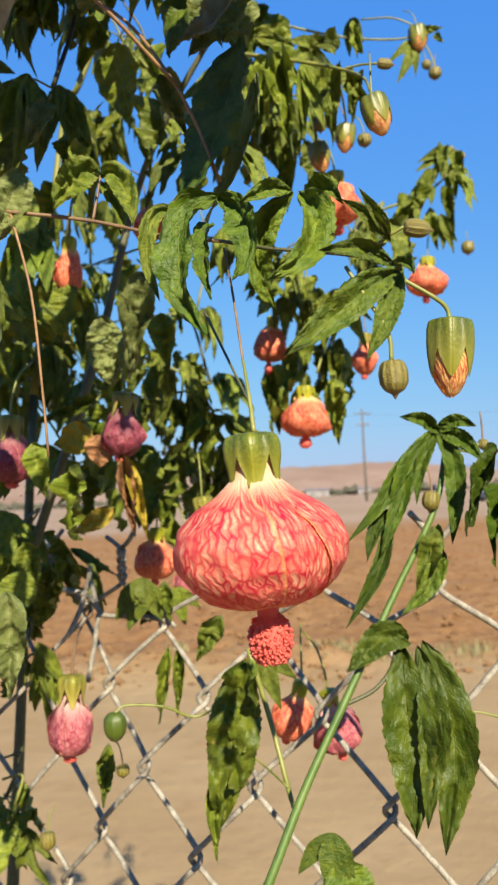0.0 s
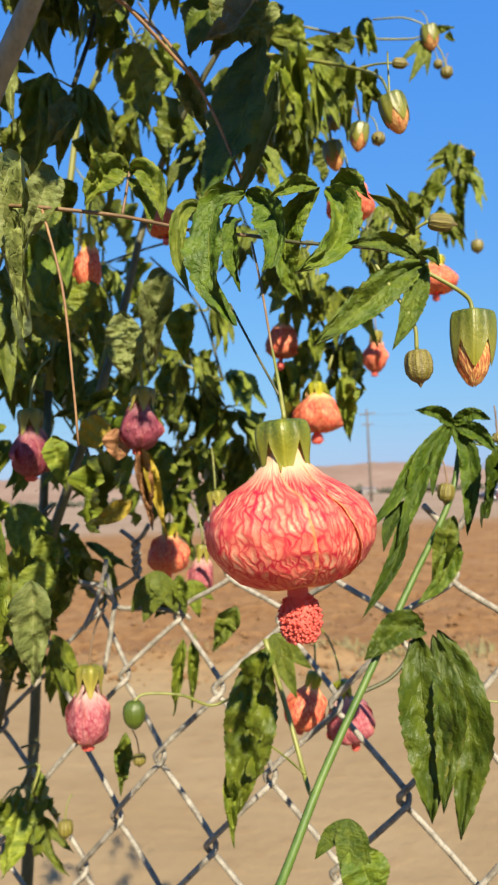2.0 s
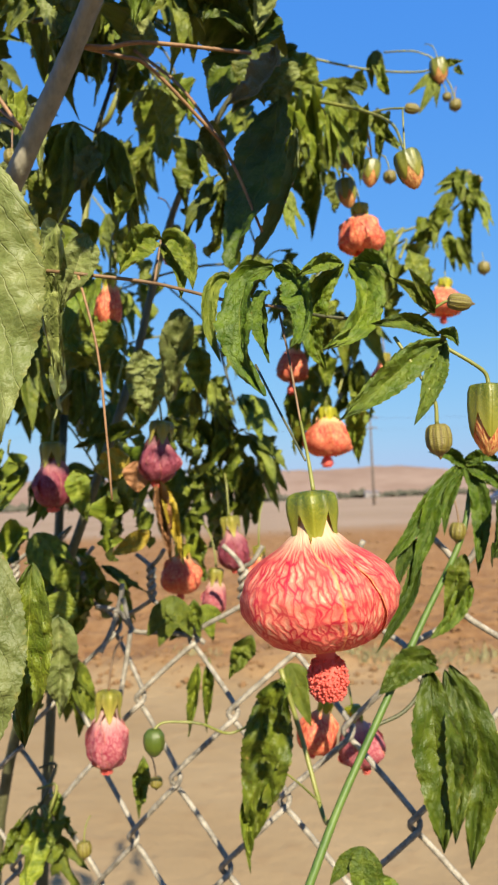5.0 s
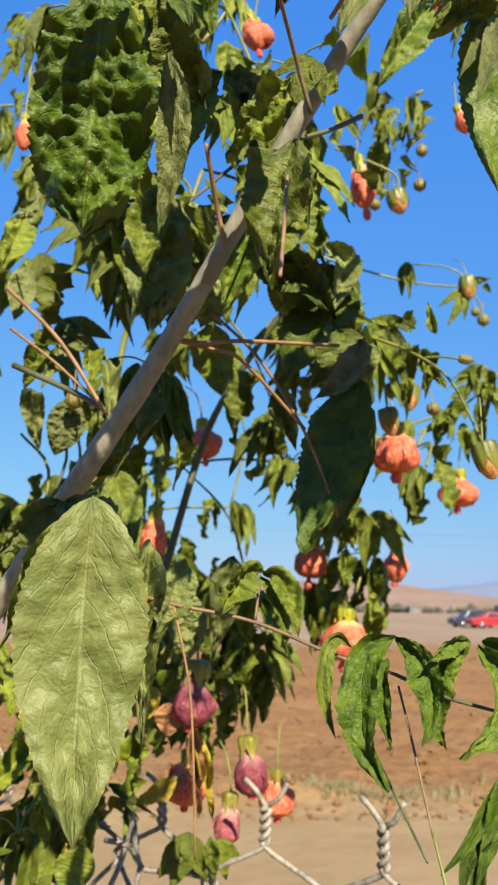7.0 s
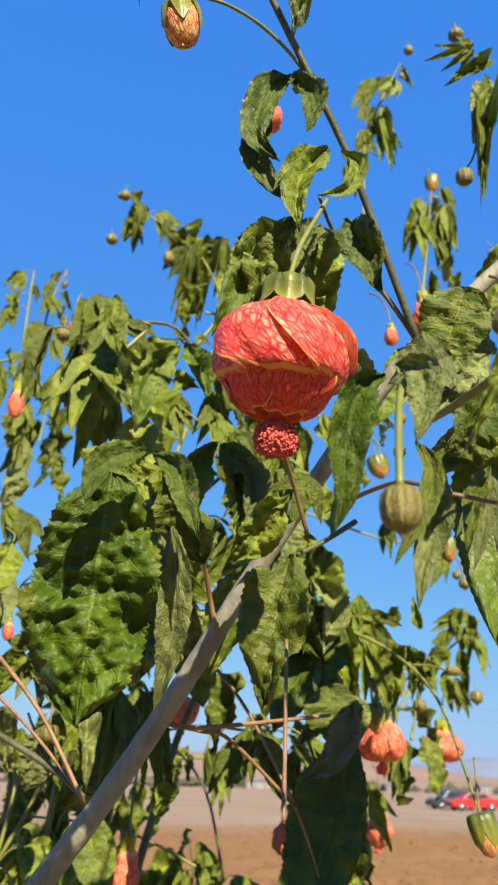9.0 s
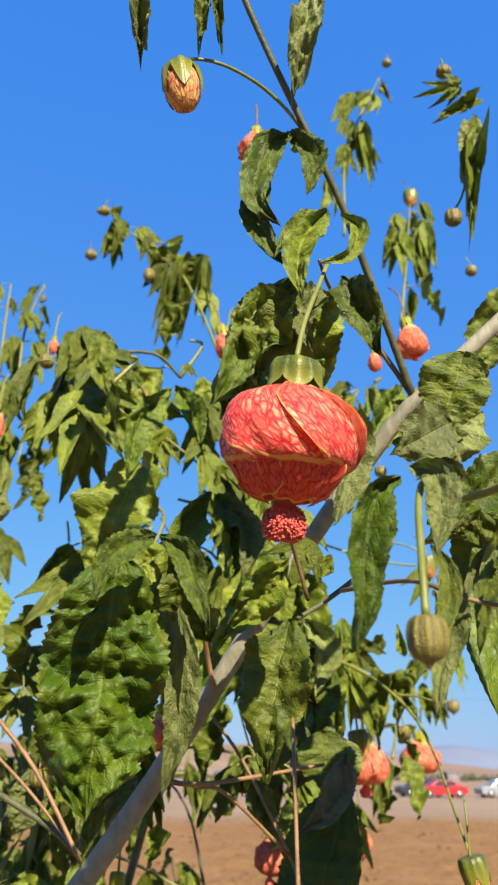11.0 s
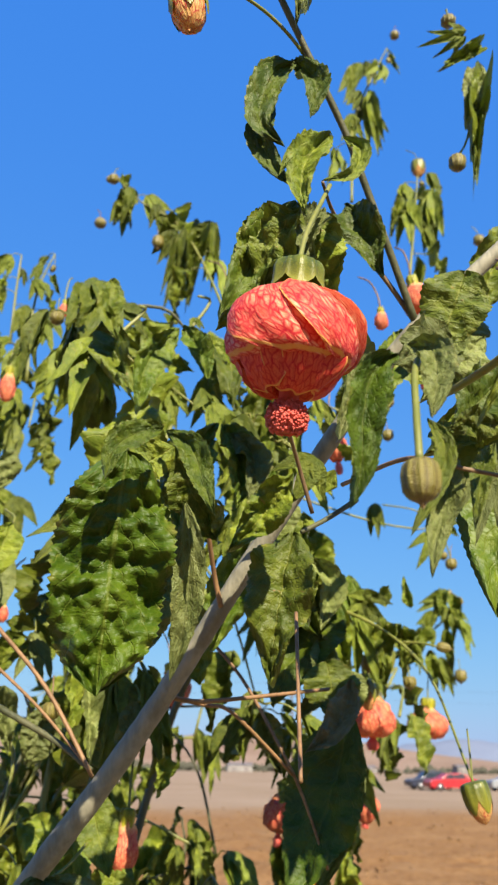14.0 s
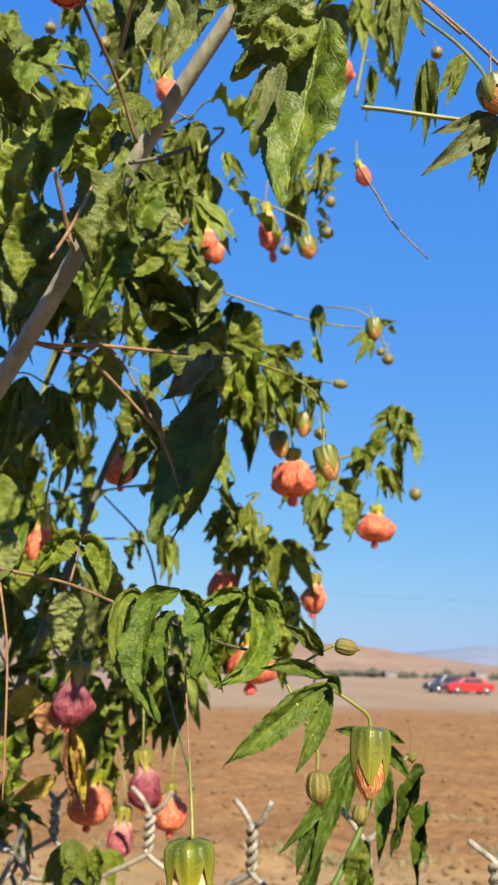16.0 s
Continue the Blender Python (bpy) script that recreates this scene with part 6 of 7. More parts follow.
lobed_leaf([([(-0.0645, 0.1600, 1.7194), (-0.0629, 0.1620, 1.7048), (-0.0637, 0.1660, 1.6905), (-0.0667, 0.1700, 1.6761)], 0.0105)], (-0.04, -1.00, -0.07), LEAF_PALE, seed=73)
lobed_leaf([([(-0.0225, 0.1070, 1.7368), (-0.0279, 0.1055, 1.7321), (-0.0310, 0.1040, 1.7212), (-0.0321, 0.1025, 1.7099), (-0.0343, 0.1010, 1.7014)], 0.0124)], (-0.10, -0.80, -0.58), LEAF_GLOSSY_SHADED, seed=74)
lobed_leaf([([(-0.0202, 0.1070, 1.7391), (-0.0160, 0.1037, 1.7357), (-0.0170, 0.1003, 1.7267), (-0.0197, 0.0970, 1.7180)], 0.0096)], (-0.25, -0.86, -0.44), LEAF_PALE, seed=75)
lobed_leaf([([(-0.0162, 0.1100, 1.7239), (-0.0139, 0.1073, 1.7170), (-0.0168, 0.1047, 1.7081), (-0.0236, 0.1020, 1.6963)], 0.0056)], (-0.26, -0.91, -0.33), LEAF_FRESH, seed=76)
lobed_leaf([([(-0.0096, 0.1200, 1.7240), (-0.0108, 0.1173, 1.7113), (-0.0145, 0.1147, 1.7001), (-0.0169, 0.1120, 1.6910)], 0.0102)], (-0.27, -0.92, -0.28), LEAF_PALE, seed=77)
lobed_leaf([([(0.0060, 0.1300, 1.7270), (0.0013, 0.1273, 1.7189), (-0.0009, 0.1247, 1.7129), (-0.0034, 0.1220, 1.7045)], 0.0076)], (-0.33, -0.89, -0.31), seed=78)
lobed_leaf([([(0.0282, 0.1650, 1.7652), (0.0171, 0.1610, 1.7536), (0.0050, 0.1570, 1.7414)], 0.0198)], (-0.33, -0.85, -0.41), LEAF_DEEP_SHADED, seed=79)
lobed_leaf([([(0.0137, 0.1750, 1.7773), (0.0101, 0.1710, 1.7672), (0.0163, 0.1670, 1.7574)], 0.0142)], (-0.29, -0.85, -0.44), LEAF_PALE, seed=80)
leaf('bullate', (-0.0802, 0.1530, 1.7297), (-0.0834, 0.1600, 1.6714), 0.0290, (0.16, -0.97, -0.16), LEAF_GLOSSY_SHADED, turn=3, label='large puckered glossy green leaf')
leaf('ovate', (-0.0681, 0.1570, 1.7335), (-0.0844, 0.1570, 1.7228), 0.0106, (0.12, -0.98, -0.18), turn=4)
leaf('ovate', (-0.0688, 0.1600, 1.7366), (-0.0567, 0.1680, 1.7101), 0.0160, (-0.33, -0.85, -0.41), turn=5)
leaf('ovate', (-0.0304, 0.2050, 1.7258), (-0.0393, 0.2000, 1.6802), 0.0216, (-0.28, -0.95, 0.16), LEAF, turn=0)
leaf('lobe', (-0.0254, 0.2050, 1.7165), (-0.0268, 0.2000, 1.6979), 0.0067, (-0.17, -0.95, 0.27), turn=1)
tube('twig', [(-0.0074, 0.2150, 1.7401), (-0.0186, 0.2100, 1.7316), (-0.0278, 0.2050, 1.7254)], 0.00093, 0.00070, STEM_DARK, shrub, per=6, sides=8)
leaf('lobe', (-0.0309, 0.2000, 1.7433), (-0.0513, 0.2050, 1.7192), 0.0139, (-0.07, -0.99, -0.15), turn=2)
leaf('tri', (-0.0236, 0.2000, 1.7490), (-0.0320, 0.2000, 1.7343), 0.0210, (-0.03, -1.00, 0.02), turn=3)
leaf('lobe', (-0.0220, 0.2000, 1.7427), (-0.0168, 0.2000, 1.7393), 0.0088, (-0.18, -0.95, -0.27), LEAF_FRESH, turn=4)
tube('twig', [(-0.0413, 0.1600, 1.7526), (-0.0317, 0.1900, 1.7458), (-0.0251, 0.2000, 1.7302)], 0.00061, 0.00069, TWIG, shrub, per=6, sides=8)
leaf('ovate', (-0.0822, 0.3000, 1.8097), (-0.1008, 0.3000, 1.7537), 0.0370, (-0.27, -0.96, 0.09), turn=5)
leaf('lobe', (-0.0374, 0.2000, 1.8104), (-0.0546, 0.2000, 1.7945), 0.0171, (0.20, -0.96, -0.21), turn=0)
leaf('ovate', (-0.0362, 0.2000, 1.8375), (-0.0527, 0.2000, 1.7925), 0.0194, (0.08, -1.00, -0.03), turn=1)
leaf('ovate', (0.0139, 0.1700, 1.7784), (-0.0056, 0.1600, 1.7642), 0.0195, (0.42, -0.90, 0.06), LEAF_PALE, turn=2)
leaf('ovate', (0.0197, 0.1700, 1.8016), (0.0084, 0.1700, 1.7744), 0.0221, (-0.16, -0.98, 0.07), turn=3)

# side twigs of the main branch
tube('twig', [(-0.0345, 0.1730, 1.6945), (-0.0365, 0.1570, 1.6713), (-0.0383, 0.1430, 1.6539)], 0.00047, 0.00047, STICK, shrub, per=6, sides=8)
tube('twig', [(-0.1359, 0.2850, 1.7076), (-0.1121, 0.2750, 1.6829), (-0.0922, 0.2680, 1.6530)], 0.00086, 0.00076, STICK, shrub, per=6, sides=8)
tube('twig', [(-0.1348, 0.2900, 1.6926), (-0.1140, 0.2800, 1.6755), (-0.0943, 0.2700, 1.6564)], 0.00064, 0.00058, STICK, shrub, per=6, sides=8)
tube('twig', [(-0.1326, 0.2900, 1.6775), (-0.1067, 0.2800, 1.6643), (-0.0930, 0.2700, 1.6552)], 0.00126, 0.00096, STEM_DARK, shrub, per=6, sides=8)
tube('twig', [(-0.0688, 0.2610, 1.6798), (-0.0578, 0.2600, 1.6780), (-0.0436, 0.2600, 1.6791), (-0.0062, 0.2800, 1.6849)], 0.00101, 0.00065, STICK, shrub, per=6, sides=8)
tube('twig', [(-0.0680, 0.2610, 1.6794), (-0.0538, 0.2650, 1.6772), (-0.0433, 0.2700, 1.6746), (-0.0184, 0.2900, 1.6538)], 0.00081, 0.00066, STICK, shrub, per=6, sides=8)
tube('twig', [(-0.0506, 0.2400, 1.7077), (-0.0533, 0.2350, 1.7172), (-0.0571, 0.2200, 1.7320)], 0.00096, 0.00073, STICK, shrub, per=6, sides=8)
tube('twig', [(-0.0506, 0.2400, 1.7084), (-0.0424, 0.2500, 1.7253), (-0.0338, 0.2600, 1.7493)], 0.00077, 0.00064, STEM_DARK, shrub, per=6, sides=8)

# sprays and flowers high against the sky
flower('puff', (-0.0308, 0.3000, 2.0088), 0.0223, (0, 6), 0, column=0.05, seed=14, wide=0.80)
flower('puff', (0.0773, 0.4000, 1.9563), 0.0286, (0, -10), 0, column=0.1, seed=15, wide=0.75)
flower('closed', (0.0613, 0.4200, 1.9435), 0.0169, (0, 0), 0, column=0, seed=16, wide=0.80)
flower('closed', (-0.1940, 0.5000, 1.9256), 0.0286, (0, 0), 0, column=0, seed=17, wide=0.60)
flower('closed', (-0.1603, 0.5000, 1.9838), 0.0153, (0, 0), 0, column=0, seed=18, wide=0.70)
flower('puff', (-0.0343, 0.4500, 1.9668), 0.0198, (10, -20), 0, column=0, seed=19, wide=0.90)
bud('small', (0.0560, 0.2540, 1.9248), 0.0095, 0.0079, (0, 0), 0, label='closed ribbed green bud')
bud('opening', (0.1544, 0.5880, 2.2202), 0.0191, 0.0146, (0, 0), 0, hang=0.020)
bud('small', (-0.1359, 0.5300, 2.1287), 0.0097, 0.0087, (0, 0), 0, hang=0.012)
bud('small', (-0.1463, 0.5500, 2.0971), 0.0098, 0.0098, (0, 0), 0, hang=0.012)
bud('small', (-0.0948, 0.5300, 2.0687), 0.0132, 0.0094, (0, 0), 0, hang=0.012)
bud('small', (0.1443, 0.6000, 2.4083), 0.0111, 0.0099, (0, 0), 0, hang=0.012)
bud('small', (0.2136, 0.6000, 2.1443), 0.0121, 0.0110, (0, 0), 0, hang=0.012)
bud('small', (-0.1464, 0.4000, 1.9142), 0.0096, 0.0089, (0, 0), 0, hang=0.012)
bud('small', (0.0574, 0.2500, 2.0097), 0.0068, 0.0073, (0, 0), 0, hang=0.012)
tube('twig', [(-0.1461, 0.4000, 1.9115), (-0.1363, 0.4000, 1.9152), (-0.1225, 0.3900, 1.9000)], 0.00068, 0.00067, STEM, shrub, per=6, sides=8)
spray([(-0.0320, 0.5000, 1.9628), (-0.0543, 0.5200, 2.0334), (-0.0790, 0.5300, 2.0823), (-0.1108, 0.5300, 2.1026), (-0.1312, 0.5300, 2.1232)], 9, 51, 0.0458, 1, 0.00128, 0.35)
leaf('limp', (-0.0740, 0.5300, 2.0770), (-0.0844, 0.5300, 1.9956), 0.0231, (0.09, -1.00, -0.01), turn=4)
leaf('narrow', (-0.0600, 0.5300, 2.0837), (-0.0689, 0.5300, 2.0017), 0.0200, (0.05, -1.00, -0.01), turn=5)
leaf('limp', (-0.0480, 0.5300, 2.0818), (-0.0511, 0.5300, 2.0186), 0.0234, (-0.01, -1.00, 0.00), turn=0)
leaf('narrow', (-0.0792, 0.5300, 2.0879), (-0.0923, 0.5300, 2.0644), 0.0203, (0.29, -0.94, -0.16), turn=1)
leaf('limp', (-0.1212, 0.5300, 2.1164), (-0.1235, 0.5300, 2.0788), 0.0238, (0.13, -0.99, -0.01), turn=2)
leaf('narrow', (-0.1186, 0.5300, 2.1136), (-0.1307, 0.5300, 2.0811), 0.0205, (0.30, -0.95, -0.11), turn=3)
leaf('limp', (-0.0457, 0.5300, 2.0848), (-0.0689, 0.5300, 2.0662), 0.0237, (0.29, -0.89, -0.36), turn=4)
spray([(-0.2024, 0.6000, 1.9615), (-0.2047, 0.6000, 2.0270), (-0.2009, 0.6000, 2.0619), (-0.1914, 0.6000, 2.0924)], 7, 52, 0.0413, 1, 0.00144, 0.35)
spray([(-0.2255, 0.6200, 2.0081), (-0.2265, 0.6200, 2.0604), (-0.2262, 0.6200, 2.1031)], 6, 53, 0.0371, 0, 0.00152, 0.35)
spray([(-0.0134, 0.3500, 1.7865), (-0.0440, 0.3700, 1.8287), (-0.0791, 0.3800, 1.8614), (-0.1104, 0.3900, 1.8933)], 9, 54, 0.0366, 0, 0.00085, 0.35)
leaf('tri', (-0.1141, 0.3900, 1.8986), (-0.1198, 0.3850, 1.8511), 0.0196, (0.17, -0.98, 0.08), turn=5)
leaf('narrow', (-0.1010, 0.3900, 1.9013), (-0.1000, 0.3850, 1.8625), 0.0170, (0.05, -0.99, 0.13), turn=0)
leaf('tri', (-0.0832, 0.3900, 1.8800), (-0.0952, 0.3850, 1.8628), 0.0196, (0.38, -0.93, 0.00), turn=1)
leaf('narrow', (-0.0765, 0.3900, 1.8786), (-0.0632, 0.3850, 1.8716), 0.0170, (-0.45, -0.86, -0.24), turn=2)
leaf('tri', (-0.1205, 0.3900, 1.8964), (-0.1358, 0.3850, 1.8893), 0.0198, (0.43, -0.84, -0.33), turn=3)
leaf('narrow', (-0.1071, 0.3900, 1.8934), (-0.1170, 0.3850, 1.8547), 0.0168, (0.23, -0.97, 0.07), turn=4)
tube('twig', [(-0.0831, 0.3800, 1.8789), (-0.0943, 0.3900, 1.9017), (-0.1036, 0.3900, 1.9164)], 0.00081, 0.00068, TWIG, shrub, per=6, sides=8)
leaf('narrow', (-0.1036, 0.3900, 1.9164), (-0.1170, 0.3900, 1.9163), 0.0099, (0.00, -0.88, -0.48), LEAF_FRESH, turn=5)
spray([(0.0642, 0.5000, 2.0942), (0.0806, 0.5500, 2.2232), (0.0965, 0.5500, 2.2731), (0.1190, 0.5500, 2.3263)], 8, 55, 0.0506, 1, 0.00140, 0.35)
leaf('limp', (0.0989, 0.5500, 2.2663), (0.1007, 0.5500, 2.1918), 0.0321, (-0.30, -0.95, -0.01), turn=0)
leaf('limp', (0.0893, 0.5500, 2.3011), (0.0734, 0.5500, 2.2498), 0.0273, (0.05, -1.00, -0.01), turn=1)
spray([(0.1228, 0.5500, 2.0420), (0.1402, 0.5700, 2.1336), (0.1535, 0.5880, 2.2077)], 8, 56, 0.0502, 1, 0.00146, 0.35)
leaf('limp', (0.1589, 0.5700, 2.1672), (0.1615, 0.5700, 2.0981), 0.0369, (-0.38, -0.93, -0.01), turn=2)
leaf('limp', (0.1365, 0.5700, 2.1589), (0.1274, 0.5700, 2.1017), 0.0315, (-0.21, -0.98, 0.03), turn=3)
tube('twig', [(0.0559, 0.2540, 1.9238), (0.0608, 0.2540, 1.9323), (0.0633, 0.2500, 1.9424)], 0.00052, 0.00053, STEM, shrub, per=6, sides=8)
leaf('ovate', (0.0712, 0.2500, 1.9810), (0.0619, 0.2500, 1.9389), 0.0135, (-0.24, -0.97, 0.05), LEAF_PALE, turn=4)
leaf('narrow', (0.0719, 0.2500, 1.9740), (0.0613, 0.2500, 1.9069), 0.0114, (-0.31, -0.95, 0.05), turn=5)
leaf('palm', (0.0644, 0.2500, 1.9985), (0.0436, 0.2500, 1.9890), 0.0195, (0.26, -0.78, -0.57), LEAF_FRESH, turn=0)
leaf('narrow', (0.0724, 0.2500, 1.9920), (0.0524, 0.2500, 1.9756), 0.0095, (0.29, -0.89, -0.35), turn=1)
leaf('narrow', (-0.0830, 0.1200, 1.8795), (-0.0818, 0.1250, 1.8603), 0.0080, (0.00, -0.97, -0.25), LEAF_PALE, turn=2)
leaf('narrow', (-0.0653, 0.1300, 1.8942), (-0.0658, 0.1300, 1.8759), 0.0057, (-0.01, -1.00, 0.00), turn=3)
leaf('narrow', (-0.0611, 0.1300, 1.8948), (-0.0597, 0.1300, 1.8740), 0.0037, (-0.15, -0.99, -0.01), turn=4)
leaf('ovate', (-0.0305, 0.1400, 1.9137), (-0.0365, 0.1400, 1.8735), 0.0106, (-0.04, -1.00, 0.01), LEAF_PALE, turn=5)

# upper foliage at the end of the path
leaf('smooth', (0.0384, 0.1860, 1.7728), (0.0236, 0.1800, 1.6961), 0.0310, (-0.46, -0.88, 0.10), LEAF_DEEP_SHADED, turn=4, label='large drooping grey-green leaf')
leaf('ovate', (0.0601, 0.2500, 1.8391), (0.0237, 0.2400, 1.8066), 0.0179, (0.46, -0.85, -0.25), LEAF_PALE, turn=2)
leaf('ovate', (0.0663, 0.2300, 1.8669), (0.0445, 0.2250, 1.8222), 0.0221, (0.22, -0.98, 0.00), turn=3)
leaf('tri', (0.0768, 0.2200, 1.8302), (0.0720, 0.2200, 1.7894), 0.0243, (-0.24, -0.97, 0.03), turn=4)
leaf('narrow', (0.0768, 0.2000, 1.8701), (0.0691, 0.2000, 1.8381), 0.0094, (-0.10, -0.99, 0.02), turn=5)
tube('twig', [(0.0532, 0.2200, 1.8396), (0.0719, 0.2100, 1.8180), (0.0916, 0.2000, 1.7854)], 0.00068, 0.00061, TWIG, shrub, per=6, sides=8)
tube('twig', [(0.1042, 0.2200, 1.8926), (0.0989, 0.2200, 1.8733), (0.0893, 0.2200, 1.8426)], 0.00072, 0.00046, STEM_DARK, shrub, per=6, sides=8)
leaf('ovate', (0.0365, 0.2000, 1.7968), (0.0141, 0.2000, 1.7724), 0.0165, (0.10, -0.99, -0.09), LEAF_PALE, turn=0)
leaf('ovate', (0.0358, 0.1800, 1.7686), (0.0070, 0.1750, 1.7443), 0.0189, (0.21, -0.98, -0.04), turn=1)
leaf('tri', (0.0217, 0.1700, 1.7406), (0.0129, 0.1650, 1.7137), 0.0166, (-0.17, -0.96, 0.23), LEAF_PALE, turn=2)
leaf('narrow', (0.0008, 0.0950, 1.7408), (-0.0101, 0.0920, 1.7183), 0.0056, (-0.02, -0.99, 0.14), LEAF_FRESH, turn=3)
leaf('narrow', (0.0022, 0.0950, 1.7369), (-0.0041, 0.0920, 1.7146), 0.0041, (-0.20, -0.96, 0.19), LEAF_FRESH, turn=4)
leaf('narrow', (0.0044, 0.0950, 1.7364), (-0.0020, 0.0920, 1.7051), 0.0055, (-0.28, -0.95, 0.15), LEAF_FRESH, turn=5)
bud('small', (0.0019, 0.1000, 1.7490), 0.0071, 0.0055, (0, 20), 0, hang=0.012)
bud('small', (0.0077, 0.1000, 1.7480), 0.0071, 0.0055, (0, -20), 0, hang=0.012)
tube('flower_stalk', [(0.0106, 0.1000, 1.7434), (0.0029, 0.0960, 1.7405), (0.0018, 0.1000, 1.7483)], 0.00059, 0.00047, STEM, shrub, per=6, sides=8)
tube('twig', [(0.0017, 0.0960, 1.7402), (-0.0021, 0.1000, 1.7344), (-0.0039, 0.1200, 1.7372), (-0.0017, 0.1500, 1.7465)], 0.00091, 0.00090, STEM, shrub, per=6, sides=8)
# the deep green among these puts underside shade into the leaf colour
lobed_leaf([([(-0.0529, 0.2500, 1.7808), (-0.0613, 0.2473, 1.7685), (-0.0668, 0.2447, 1.7475), (-0.0662, 0.2420, 1.7325)], 0.0176), ([(-0.0509, 0.2500, 1.7795), (-0.0443, 0.2460, 1.7659), (-0.0459, 0.2420, 1.7440)], 0.0194)], (0.16, -0.81, -0.57), LEAF_DEEP_SHADED, seed=133)
lobed_leaf([([(-0.0476, 0.2450, 1.7745), (-0.0395, 0.2410, 1.7626), (-0.0422, 0.2370, 1.7439)], 0.0140)], (0.13, -0.80, -0.58), LEAF_PALE, seed=134)
lobed_leaf([([(-0.0348, 0.2200, 1.8167), (-0.0323, 0.2160, 1.7953), (-0.0345, 0.2120, 1.7749)], 0.0225)], (0.10, -0.73, -0.68), LEAF_DEEP_SHADED, seed=135)
lobed_leaf([([(-0.0168, 0.2000, 1.7994), (-0.0116, 0.1960, 1.7782), (-0.0174, 0.1920, 1.7522)], 0.0192)], (0.05, -0.73, -0.68), LEAF_PALE, seed=136)
lobed_leaf([([(-0.0698, 0.2700, 1.8335), (-0.0826, 0.2660, 1.8135), (-0.0848, 0.2620, 1.7888)], 0.0166), ([(-0.0683, 0.2700, 1.8336), (-0.0611, 0.2660, 1.8213), (-0.0566, 0.2620, 1.8031)], 0.0156)], (0.18, -0.75, -0.63), LEAF_DEEP_SHADED, seed=137)
lobed_leaf([([(-0.1041, 0.3000, 1.8754), (-0.1034, 0.2960, 1.8544), (-0.0981, 0.2920, 1.8379)], 0.0161)], (0.22, -0.73, -0.65), seed=138)
lobed_leaf([([(-0.0787, 0.3000, 1.7578), (-0.0845, 0.2960, 1.7398), (-0.0825, 0.2920, 1.7174)], 0.0212)], (0.21, -0.86, -0.46), seed=139)
lobed_leaf([([(-0.0340, 0.2900, 1.7466), (-0.0459, 0.2860, 1.7252), (-0.0512, 0.2820, 1.6981)], 0.0315)], (0.12, -0.88, -0.45), LEAF_DEEP_SHADED, seed=140)
lobed_leaf([([(-0.0175, 0.3000, 1.7518), (-0.0296, 0.2960, 1.7348), (-0.0413, 0.2920, 1.7258)], 0.0165)], (0.08, -0.88, -0.47), seed=141)
lobed_leaf([([(-0.0262, 0.3000, 1.7803), (-0.0334, 0.2960, 1.7557), (-0.0428, 0.2920, 1.7371)], 0.0250)], (0.09, -0.85, -0.51), LEAF_DEEP_SHADED, seed=142)
lobed_leaf([([(-0.0406, 0.3200, 1.7372), (-0.0174, 0.3160, 1.7280), (-0.0025, 0.3120, 1.7082)], 0.0288)], (0.06, -0.90, -0.43), LEAF_DEEP_SHADED, seed=143)
lobed_leaf([([(-0.0026, 0.3150, 1.7106), (-0.0037, 0.3110, 1.6926), (-0.0146, 0.3070, 1.6749)], 0.0194)], (0.02, -0.93, -0.36), LEAF_PALE, seed=144)
lobed_leaf([([(-0.0056, 0.3200, 1.7459), (0.0020, 0.3160, 1.7339), (-0.0044, 0.3120, 1.7104)], 0.0179)], (0.01, -0.90, -0.44), LEAF_PALE, seed=145)
lobed_leaf([([(0.0109, 0.2200, 1.8081), (0.0198, 0.2160, 1.7942), (0.0326, 0.2120, 1.7889)], 0.0202)], (-0.05, -0.73, -0.68), seed=146)
lobed_leaf([([(0.0402, 0.3000, 1.8554), (0.0258, 0.2960, 1.8307), (0.0149, 0.2920, 1.8072)], 0.0260)], (-0.06, -0.77, -0.63), LEAF_DEEP_SHADED, seed=147)
tube('shoot', [(0.0579, 0.2200, 1.7664), (0.0689, 0.2200, 1.7659), (0.0889, 0.2200, 1.7640), (0.1156, 0.2200, 1.7622)], 0.00087, 0.00088, STEM, shrub, per=6, sides=8)
leaf('tri', (0.1075, 0.2100, 1.7558), (0.0794, 0.2000, 1.7276), 0.0267, (0.40, -0.92, -0.07), LEAF_PALE, turn=4)
leaf('narrow', (0.1024, 0.2100, 1.7505), (0.0990, 0.2100, 1.7275), 0.0108, (-0.26, -0.96, 0.04), turn=5)
leaf('limp', (0.0918, 0.2400, 1.8073), (0.0866, 0.2400, 1.7677), 0.0190, (-0.19, -0.98, 0.03), turn=0)
leaf('limp', (0.1067, 0.2400, 1.8114), (0.0981, 0.2400, 1.7851), 0.0144, (-0.07, -1.00, 0.02), turn=1)
bud('opening', (0.1019, 0.2000, 1.7655), 0.0145, 0.0124, (0, -12), 0, hang=0.020)
tube('flower_stalk', [(0.0853, 0.2400, 1.8334), (0.0951, 0.2200, 1.8011), (0.1009, 0.2100, 1.7807), (0.1010, 0.2000, 1.7647)], 0.00074, 0.00062, STEM, shrub, per=6, sides=8)
tube('twig', [(0.0881, 0.2400, 1.8427), (0.1074, 0.2400, 1.8247), (0.1260, 0.2400, 1.8041)], 0.00074, 0.00073, TWIG, shrub, per=6, sides=8)
